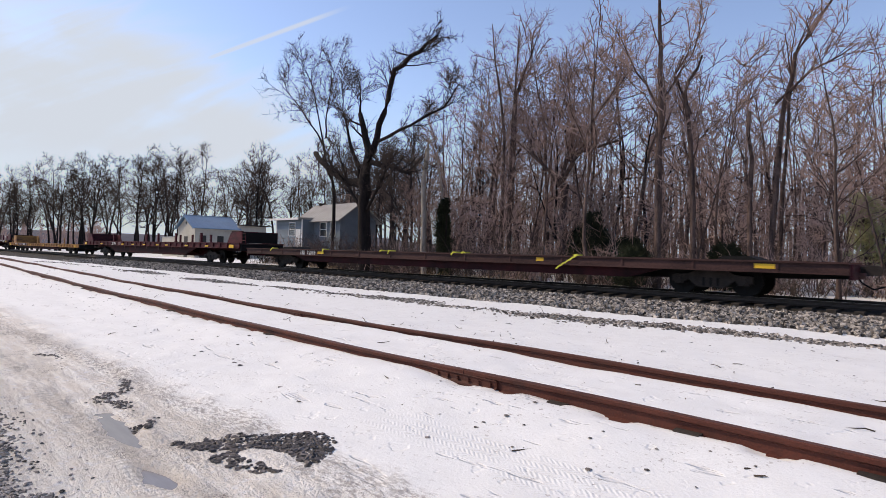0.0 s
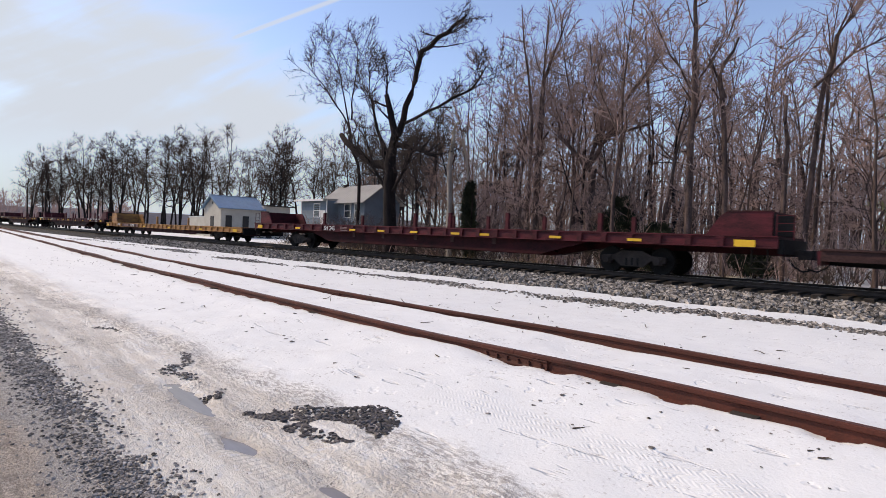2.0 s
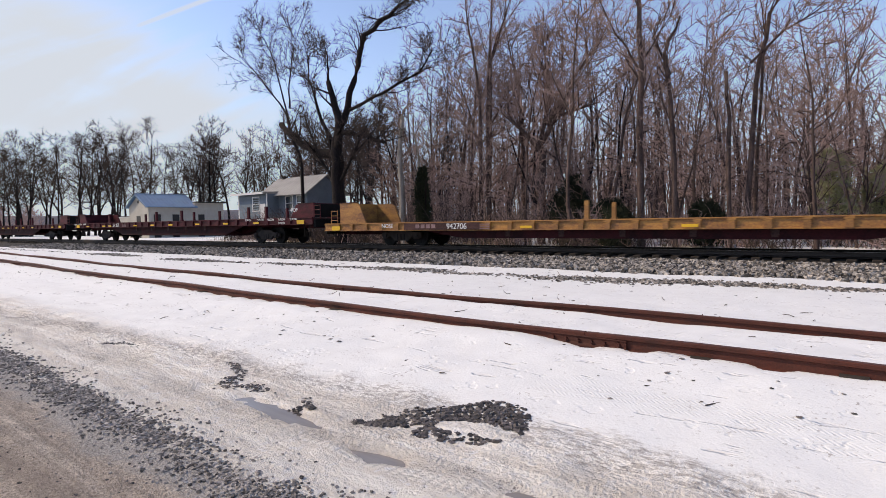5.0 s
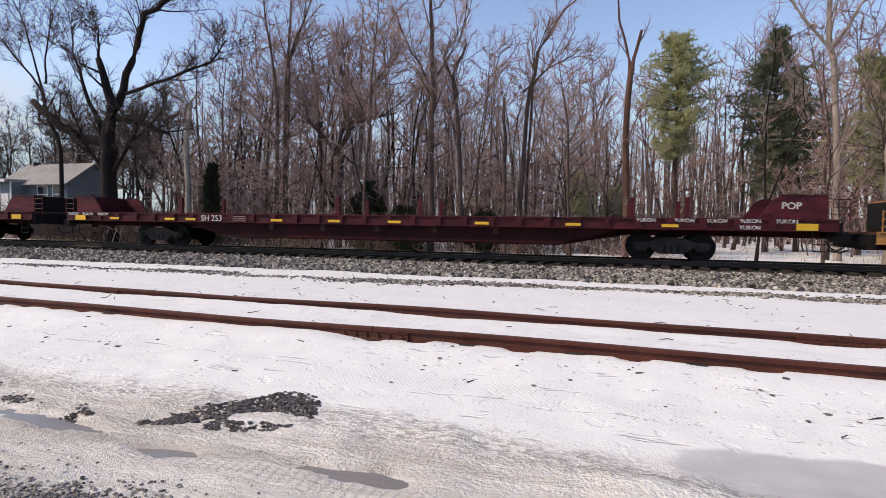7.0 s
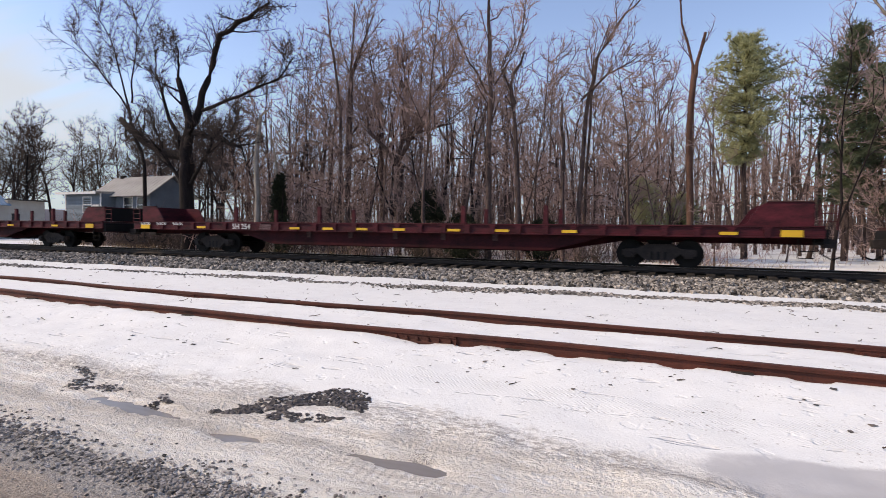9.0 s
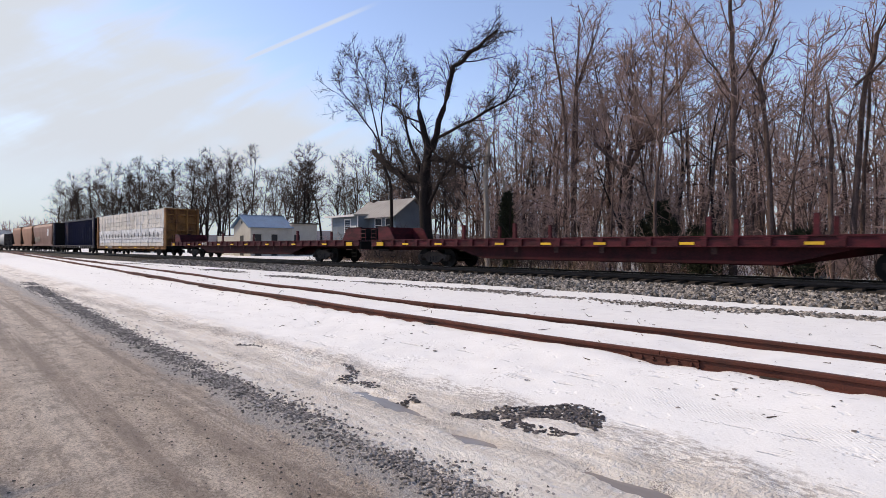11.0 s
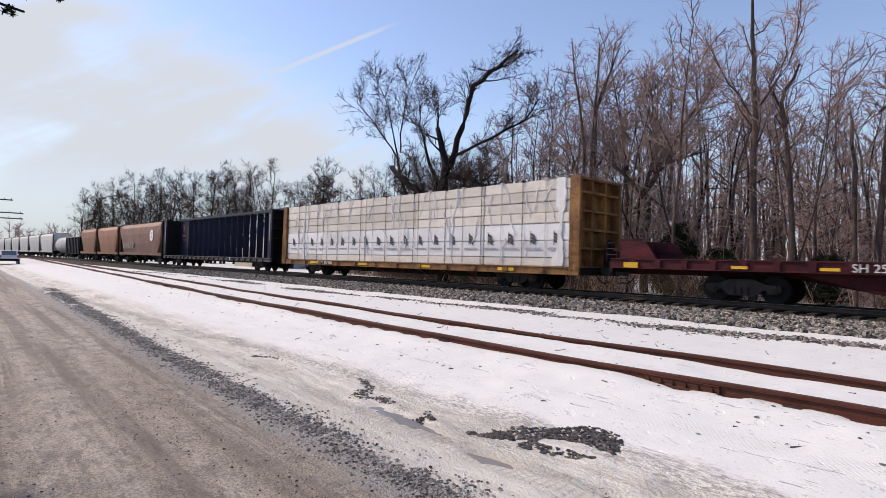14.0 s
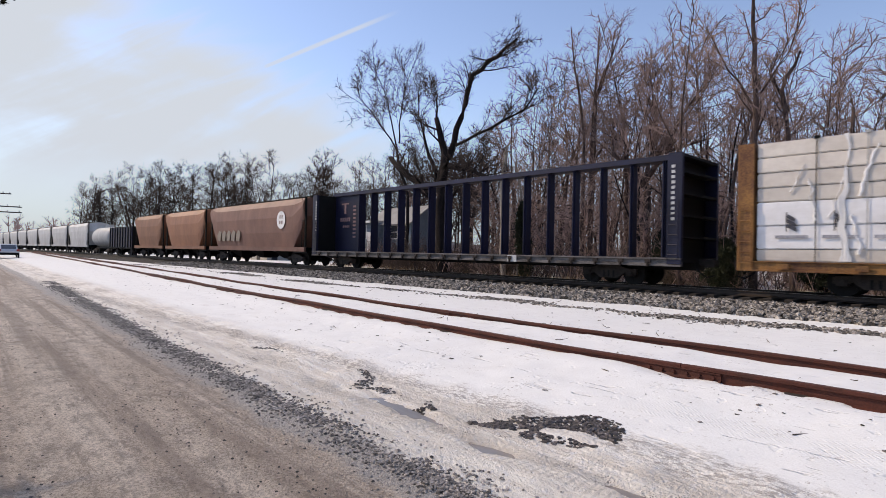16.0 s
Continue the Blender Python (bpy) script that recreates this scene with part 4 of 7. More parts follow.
    return car


M_TAGGED = mat("faded_print", (0.30, 0.20, 0.20), 0.7, 0, (0.14, 0.07, 0.08), 6, 30, 0)
PLATES = (3.4, 7.0, 10.6, 13.8, 16.2, 18.6, 22.4, 24.8)
stake_flat(-58.6, -29.25, ("SH 243", 21.1), "dark maroon flat car with stake pockets and low end bulkheads", M_MAROON, M_MAROON, M_MAROON_SHADE, (4.1, 7.1, 10.4, 12.0, 14.55, 16.85, 19.1, 24.2), (5.5, 9.5, 12.6, 14.8, 22.0))
stake_flat(-118.55, -89.9, ("SH 253", 21.2), "dark maroon flat car sprayed with white graffiti", M_MAROON, M_MAROON, M_MAROON_SHADE, (4.5, 7.4, 10.4, 13.55, 15.9, 18.3, 22.2, 23.2, 26.0), (4.0, 5.6, 12.7, 15.9, 22.9),
           [("YUKON", a, 1.27, 0.16) for a in (1.35, 2.3, 3.2, 4.1, 5.2, 26.6, 27.4, 28.2)] + [("YUKON", 2.3, 1.08, 0.16), ("POP", 1.25, 1.72, 0.28)])
stake_flat(-148.0, -120.55, ("SH 254", 20.95), "dark maroon flat car with yellow reflector plates", M_MAROON, M_MAROON, M_MAROON_SHADE, (2.45, 7.15, 9.45, 11.25, 13.45, 15.05, 16.6, 18.2, 23.2), (8.0, 11.0, 17.2, 21.5), [("YUKON", 24.6, 1.24, 0.17), ("YUKON", 25.6, 1.24, 0.17), ("YUKON", 26.6, 1.24, 0.17)])
stake_flat(-177.85, -150.15, ("", 20.5), "dark maroon empty flat car with short stakes", M_MAROON, M_MAROON, M_MAROON_SHADE, PLATES, (4.0, 7.0, 10.0, 18.0, 21.0))
stake_flat(-208.3, -179.0, ("SH 256", 21.4), "dark maroon flat car coupled before the lumber car", M_MAROON, M_MAROON, M_MAROON_SHADE, PLATES, (7.0, 18.5))
ttx = stake_flat(-89.0, -60.3, ("942706", 20.9), "rust-stained yellow flat car with one end block", M_TTX, M_TTX, M_MAROON_SHADE, (6.2, 12.2, 17.8), (15.6,), [("NOSE", 24.6, 0.86, 0.26)], 1.02, 0.50, (-1,), 0.94, (1.1, 1.1), "yellow flatcars", 0.75)
box_part("number_panel", 14.35 - 20.9 - 2.75, 14.35 - 20.9 + 1.1, -1.613, -1.607, 0.70, 0.97, M_DECK, ttx, "faded brown panel behind the number")
for k in range(4):
    box_part("print_bar", 14.35 - 23.0 + 0.28 * k, 14.35 - 22.8 + 0.28 * k, -1.618, -1.613, 0.76, 0.92, M_TAGGED, ttx, "faded lettering bar")


def plain_flat(u0, u1, text, label):
    """A long low flat car with deep two-step side sills."""
    car, L = car_empty("flat_car", u0, u1, label, "flat car", "plain flatcars")
    h = L / 2
    top = 1.05
    for s in (-1, 1):
        # sunlit upper step and shaded lower web: the light is in their colours
        part("side_sill", bm_box(bmesh.new(), -h, h, min(s * 1.46, s * 1.54), max(s * 1.46, s * 1.54), 0.74, top - 0.05), M_DECK, car, "brown upper side sill in a sunlit tone")
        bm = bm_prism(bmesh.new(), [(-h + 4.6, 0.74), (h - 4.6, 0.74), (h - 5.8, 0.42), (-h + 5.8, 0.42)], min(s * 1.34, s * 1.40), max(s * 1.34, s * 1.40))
        part("side_girder", bm, M_MAROON_SHADE, car, "maroon lower web in a shaded tone")
        bm = bmesh.new()
        bm_box(bm, -h, h, min(s * 1.42, s * 1.60), max(s * 1.42, s * 1.60), top - 0.05, top)
        bm_box(bm, -h, h, min(s * 1.42, s * 1.58), max(s * 1.42, s * 1.58), 0.72, 0.76)
        part("flange", bm, M_DECK, car)
        for k in range(13):
            x = -h + 1.6 + k * (L - 3.2) / 12
            shared("sill_rib", lambda: bm_box(bmesh.new(), -0.035, 0.035, -0.03, 0.0, 0.76, 1.0), "sill_rib", M_DECK, car, pose(x, s * 1.54, 0, 0, 0, 0 if s < 0 else 180))
    bm = bmesh.new()
    n = 60
    for k in range(n):
        a = -h + L * k / n
        bm_box(bm, a + 0.01, a + L / n - 0.01, -1.42, 1.42, top - 0.13, top - 0.045)
    part("deck", bm, M_MAROON, car)
    part("centre_sill", bm_prism(bmesh.new(), [(-h, 0.6), (-h, 0.92), (h, 0.92), (h, 0.6), (h - 6.4, 0.4), (-h + 6.4, 0.4)], -0.35, 0.35), M_BLACK, car)
    for s in (-1, 1):
        coupler(car, s * (h + 0.02), s)
        bogie(car, s * (h - 3.4))
        part("end_sill", bm_box(bmesh.new(), min(s * h, s * h + s * 0.08), max(s * h, s * h + s * 0.08), -1.5, 1.5, 0.6, top - 0.06), M_MAROON, car)
        bm = bmesh.new()
        bm_prism(bm, [(s * (h - 2.2), top), (s * (h - 2.5), top + 0.12), (s * (h - 3.2), top + 0.12), (s * (h - 3.4), top)], -0.6, 0.6)
        part("deck_bridge", bm, M_BLACK, car, "black folded bridge plate")
    for f, w in ((1.86, 0.55), (9.0, 0.3), (22.0, 0.5)):
        box_part("reflector", h - f - w / 2, h - f + w / 2, -1.548, -1.541, 0.83, 0.96, M_YELLOW, car)
    # ratchet straps lying over the edge, one hanging down aslant
    for f, drop, lean in ((7.55, 0.5, 0.17), (13.0, 0.12, 0.03), (12.5, 0.05, 0.02), (17.3, 0.06, 0.03), (16.8, 0.14, 0.02), (21.7, 0.26, 0.02), (26.4, 0.16, 0.05)):
        bm = bmesh.new()
        bm_box(bm, -0.09, 0.09, -1.6, -1.3, top, top + 0.05)
        for i in range(5):
            m = Matrix.Translation((-lean * i, -1.615 - 0.012 * (i % 2), top + 0.05 - drop * (i + 0.5) / 5)) @ Matrix.Rotation(0.9 if lean > 0.1 else 0.2, 4, "Y")
            bm_box(bm, -0.022, 0.022, -0.006, 0.006, -0.10 if lean > 0.1 else -0.03, 0.10 if lean > 0.1 else 0.03, m)
        st = part("strap", bm, M_STRAP, car, "yellow webbing strap hanging over the side")
        st.location.x = h - f
    if text:
        words("reporting_mark", text, 0.30, M_WHITE, car, FACE(h - 23.1, -1.55, 0.87), "white stencilled car number")
    return car


plain_flat(-28.27, 1.0, "LBR 12009", "long low brown flat car with yellow straps")
plain_flat(2.7, 32.0, "", "brown flat car at the end of the leading cut")


M_BAR = mat("grey_print", (0.20, 0.20, 0.23), 0.5, 0, (0.42, 0.42, 0.45), 14, 40, 0, 1.0, 0.3, (1, 1, 0.2))


def lumber_car():
    car, L = car_empty("lumber_car", -234.0, -209.6, "ochre centre-beam car loaded with wrapped lumber", "lumber car")
    h = L / 2
    for s in (-1, 1):
        bm = bmesh.new()
        bm_prism(bm, [(s * 1.50, 0.66), (s * 1.60, 0.66), (s * 1.60, 0.70), (s * 1.54, 0.71), (s * 1.54, 0.93), (s * 1.60, 0.94), (s * 1.60, 0.97), (s * 1.50, 0.97)], -h + 0.05, h - 0.05, "x")
        part("side_sill", bm, M_ORANGE, car, "rust-streaked ochre side sill")
        for k in range(12):
            box_part("tie_down", -h + 1.2 + k * 1.93, -h + 1.5 + k * 1.93, min(s * 1.6, s * 1.66), max(s * 1.6, s * 1.66), 0.74, 0.90, M_ORANGE, car)
    part("deck", bm_box(bmesh.new(), -h + 0.05, h - 0.05, -1.5, 1.5, 0.88, 0.96), M_ORANGE, car)
    part("centre_sill", bm_prism(bmesh.new(), [(-h, 0.72), (-h, 0.88), (h, 0.88), (h, 0.72), (h - 4.6, 0.60), (h - 6.0, 0.38), (-h + 6.0, 0.38), (-h + 4.6, 0.60)], -0.4, 0.4), M_BLACK, car)
    for k in range(9):
        x = -h + 4.8 + k * (L - 9.6) / 8
        part("cross_bearer", bm_prism(bmesh.new(), [(-1.5, 0.74), (-0.4, 0.44), (0.4, 0.44), (1.5, 0.74), (1.5, 0.88), (-1.5, 0.88)], x - 0.06, x + 0.06, "x"), M_ORANGE, car)
    for k in range(4):
        box_part("reflector", -h + 4.0 + k * 5.4, -h + 4.9 + k * 5.4, -1.612, -1.603, 0.75, 0.88, M_YELLOW, car)
    # end bulkheads: posts, plate and ribs
    for s in (-1, 1):
        e = s * (h - 0.05)
        i = e - s * 0.46
        bulk = part("bulkhead", bm_box(bmesh.new(), min(i, i + s * 0.05), max(i, i + s * 0.05), -1.42, 1.42, 0.7, 4.58), M_ORANGE, car, "ribbed ochre end bulkhead")
        for y in (-1.5, 1.5):
            part("post", bm_box(bmesh.new(), min(e, i), max(e, i), y - 0.08, y + 0.08, 0.7, 4.60), M_ORANGE, bulk)
        for z in (0.95, 1.7, 2.45, 3.2, 3.95, 4.5):
            part("rib", bm_box(bmesh.new(), min(i + s * 0.05, e - s * 0.05), max(i + s * 0.05, e - s * 0.05), -1.42, 1.42, z, z + 0.09), M_ORANGE, bulk)
        for y in (-0.5, 0.5):
            part("stiffener", bm_box(bmesh.new(), min(i + s * 0.05, e - s * 0.1), max(i + s * 0.05, e - s * 0.1), y - 0.06, y + 0.06, 0.7, 4.58), M_ORANGE, bulk)
        ladder(car, s * (h - 0.28), -1.63, 0.75, 2.7, 0.36, M_ORANGE, 6)
        coupler(car, s * (h - 0.02), s)
        bogie(car, s * (h - 3.6))
        part("end_sill", bm_box(bmesh.new(), min(e, e + s * 0.06), max(e, e + s * 0.06), -1.5, 1.5, 0.66, 0.96), M_BLACK, car)
    part("brake_wheel", bm_cyl(bmesh.new(), (h + 0.02, 0.55, 1.9), (h + 0.09, 0.55, 1.9), 0.28, None, 16), M_BLACK, car)
    box_part("brake_box", h - 0.02, h + 0.16, 0.2, 1.1, 1.0, 1.7, M_BLACK, car)
    words("reporting_mark", "TTZX  857 685", 0.28, M_WHITE, car, FACE(-6.5, -1.612, 0.82), "small white stencilled car number")
    # the load: wrapped packages in rows, two deep
    rows = [(0.97, 1.33, M_WRAP2), (1.345, 2.04, M_WRAP), (2.055, 2.76, M_WRAP), (2.775, 3.20, M_WRAP2), (3.215, 3.66, M_WRAP2), (3.675, 4.12, M_WRAP2), (4.135, 4.58, M_WRAP2)]
    r = random.Random(8)
    x0, x1, cols = -h + 0.56, h - 0.56, 5
    for s in (-1, 1):
        for z0, z1, m in rows:
            for k in range(cols):
                a, b = x0 + (x1 - x0) * k / cols, x0 + (x1 - x0) * (k + 1) / cols
                d = r.uniform(-0.025, 0.02)
                bm = bm_box(bmesh.new(), a + 0.012, b - 0.012, min(s * 0.12, s * (1.47 + d)), max(s * 0.12, s * (1.47 + d)), z0, z1)
                bmesh.ops.bevel(bm, geom=bm.edges[:], offset=0.03, segments=2, affect="EDGES")
                part("lumber_package", bm, m, car)
    part("centre_beam", bm_box(bmesh.new(), x0, x1, -0.1, 0.1, 0.97, 4.56), M_ORANGE, car)
    # printed marks: a slanted leaf and a bar of writing
    def mark():
        bm = bmesh.new()
        for k in range(3):
            z = 0.06 + k * 0.14
            w = 0.24 - 0.02 * k
            bm_prism(bm, [(-0.12, z + 0.10), (w - 0.12, z - 0.02), (w - 0.12, z + 0.10), (-0.12, z + 0.22)], -0.004, 0.004)
        bm_prism(bm, [(-0.16, 0.05), (-0.13, 0.05), (-0.13, 0.62), (-0.16, 0.62)], -0.004, 0.004)
        return bm
    for k in range(19):
        shared("mark", mark, "printed_mark", M_PRINT, car, pose(h - 1.15 - k * 1.206, -1.502, 1.82), "dark printed leaf emblem")
        shared("print_bar", lambda: bm_box(bmesh.new(), -0.44, 0.42, -0.004, 0.004, -0.16, -0.07), "print_bar", M_BAR, car, pose(h - 1.15 - k * 1.206, -1.502, 1.82))
    # straps over the load and loose film at the leading end
    for k in range(19):
        x = h - 1.15 - k * 1.206 + 0.6
        bm = bm_box(bmesh.new(), x - 0.012, x + 0.012, -1.508, -1.496, 0.97, 4.6)
        bm_box(bm, x - 0.07, x + 0.07, -1.53, -1.38, 4.55, 4.63)
        part("tie_cable", bm, M_GREY if k % 2 else M_BLACK, car)
    folds = [(h - 1.0, 0.6, 1.0, 4.6, 0.1, 1), (h - 7.2, 0.16, 1.0, 4.6, 0.25, 3), (h - 21.6, 0.3, 1.0, 4.6, 0.1, 6)]
    for k in range(52):
        z0 = r.uniform(1.1, 3.9)
        folds.append((h - 0.9 - (2 * h - 2.2) * r.random(), r.uniform(0.04, 0.10), z0, min(4.58, z0 + r.uniform(0.4, 1.5)), r.uniform(-0.45, 0.45), 20 + k))
    for cx, w, za, zb, slant, seed in folds:
        nx, nz = (30, 46) if w > 0.2 else (5, 14)
        X = np.linspace(-w / 2, w / 2, nx)[None, :] * (0.55 + 0.45 * fbm(np.zeros(nz), np.linspace(0, 4, nz), 1.0, seed, 3))[:, None] + min(0.12, w) * fbm(np.linspace(0, 5, nz), np.zeros(nz), 1.2, seed + 3, 3)[:, None]
        X = X + slant * np.linspace(-0.5, 0.5, nz)[:, None]
        Z = np.repeat(np.linspace(za, zb, nz)[:, None], nx, 1)
        Y = -1.508 - 0.02 * np.abs(fbm(X * 7, Z * 0.8, 0.6, seed + 60, 3))
        Y[:, 0] = Y[:, -1] = -1.49
        vs = np.stack([cx + X, Y, Z], -1).reshape(-1, 3)
        idx = np.arange(nx * nz).reshape(nz, nx)
        fs = np.stack([idx[:-1, :-1], idx[:-1, 1:], idx[1:, 1:], idx[1:, :-1]], -1).reshape(-1, 4)
        raw("film_fold", vs.tolist(), fs.tolist(), M_PLASTIC, car, "loose wrinkled plastic film", True)
    gx, gy = np.meshgrid(np.linspace(h - 2.0, h - 0.35, 34), np.linspace(-1.5, -0.15, 22))
    gz = 4.60 + 0.07 * np.abs(fbm(gx * 3, gy, 0.5, 71, 3)) + 0.03 * fbm(gx, gy, 0.12, 72, 2)
    idx = np.arange(gx.size).reshape(gx.shape)
    fs = np.stack([idx[:-1, :-1], idx[:-1, 1:], idx[1:, 1:], idx[1:, :-1]], -1).reshape(-1, 4)
    raw("film_top", np.stack([gx, gy, gz], -1).reshape(-1, 3).tolist(), fs.tolist(), M_PLASTIC, car, "ruffled film on top of the load", True)


lumber_car()


def centre_beam_car():
    """An empty car: deck, end bulkheads and an open frame of posts along its middle, through which one sees."""
    car, L = car_empty("centre_beam_car", -259.9, -235.7, "empty navy centre-beam car with open posts", "lumber car")
    h = L / 2
    part("deck", bm_box(bmesh.new(), -h, h, -1.5, 1.5, 0.86, 0.98), M_BLACK, car)
    for s in (-1, 1):
        part("side_sill", bm_prism(bmesh.new(), [(s * 1.46, 0.72), (s * 1.6, 0.72), (s * 1.6, 0.78), (s * 1.53, 0.79), (s * 1.53, 0.95), (s * 1.6, 0.96), (s * 1.6, 1.02), (s * 1.46, 1.02)], -h, h, "x"), M_SILL, car, "mottled grey side sill")
        for k in range(22):
            shared("latch", lambda: bm_box(bm_box(bmesh.new(), -0.1, 0.1, 0, 0.06, -0.08, 0.06), -0.03, 0.03, 0, 0.09, -0.2, -0.02), "tie_down", M_TRUCK, car, pose(-h + 1.0 + k * 1.05, s * 1.6, 0.9, 0, 0, 0 if s > 0 else 180))
    part("centre_sill", bm_box(bmesh.new(), -h, h, -0.35, 0.35, 0.58, 0.86), M_BLACK, car)
    # the frame along the middle
    part("top_chord", bm_box(bmesh.new(), -h + 0.5, h - 0.5, -0.34, 0.34, 4.60, 4.80), M_NAVY, car)
    n = 16
    for k in range(n):
        x = -h + 3.3 + (L - 4.6) * k / (n - 1)
        shared("beam_post", lambda: bm_box(bm_box(bmesh.new(), -0.07, 0.07, -0.17, 0.17, 0.98, 4.6), -0.02, 0.02, -0.26, 0.26, 0.98, 4.6), "post", M_NAVY, car, pose(x, 0, 0))
    part("web_panel", bm_box(bmesh.new(), -h + 0.5, -h + 3.2, -0.16, 0.16, 0.98, 4.6), M_NAVY, car, "plain navy web sheet with faded print")
    part("web_panel", bm_box(bmesh.new(), h - 1.2, h - 0.5, -0.16, 0.16, 0.98, 4.6), M_NAVY, car)
    for s in (-1, 1):
        e, i = s * h, s * (h - 0.5)
        # end wall and ribs black instead of navy: shade put into their colour
        wall = part("bulkhead", bm_box(bmesh.new(), min(i, i + s * 0.06), max(i, i + s * 0.06), -1.42, 1.42, 0.9, 4.6), M_BLACK, car)
        for y in (-1.5, 1.5):
            part("post", bm_box(bmesh.new(), min(e, i), max(e, i), y - 0.08, y + 0.08, 0.8, 4.62), M_NAVY, wall, "navy bulkhead edge with upright white marks")
        for z in (0.95, 1.7, 2.45, 3.2, 3.95, 4.5):
            part("rib", bm_box(bmesh.new(), min(i + s * 0.06, e), max(i + s * 0.06, e), -1.42, 1.42, z, z + 0.09), M_BLACK, wall)
        coupler(car, s * (h + 0.02), s)
        bogie(car, s * (h - 3.0))
        ladder(car, s * (h - 0.28), -1.63, 0.95, 3.0, 0.34, M_NAVY, 6)
        bm = bmesh.new()
        for k in range(11):
            bm_box(bm, s * (h - 0.36), s * (h - 0.36) + 0.12, -1.592, -1.583, 2.3 + k * 0.18, 2.4 + k * 0.18)
        part("print", bm, M_GREY, car, "upright row of worn white bars")
    bm = bmesh.new()
    bm_box(bm, -h + 1.55, -h + 1.75, -0.175, -0.165, 3.45, 4.05)
    bm_box(bm, -h + 1.25, -h + 2.05, -0.175, -0.165, 4.05, 4.12)
    for k in range(5):
        bm_box(bm, -h + 1.1 + 0.23 * k, -h + 1.28 + 0.23 * k, -0.175, -0.165, 2.95, 3.2)
    for k in range(4):
        bm_box(bm, -h + 1.4 + 0.2 * k, -h + 1.55 + 0.2 * k, -0.175, -0.165, 2.55, 2.7)
    for k in range(9):
        bm_box(bm, -h + 2.55, -h + 2.85, -0.175, -0.165, 1.9 + k * 0.24, 2.02 + k * 0.24)
    part("print", bm, M_TAGGED, car, "faded pale emblem and lettering bars")
    box_part("sign_plate", h - 7.6, h - 7.1, -1.62, -1.602, 0.72, 1.0, M_GREY, car, "small pale plate")


M_SILL = mat("grey_sill", (0.16, 0.15, 0.15), 0.75, 0, (0.05, 0.045, 0.045), 2, 25, 0.1, 0.8, 0.2, (0.5, 1, 2))
centre_beam_car()


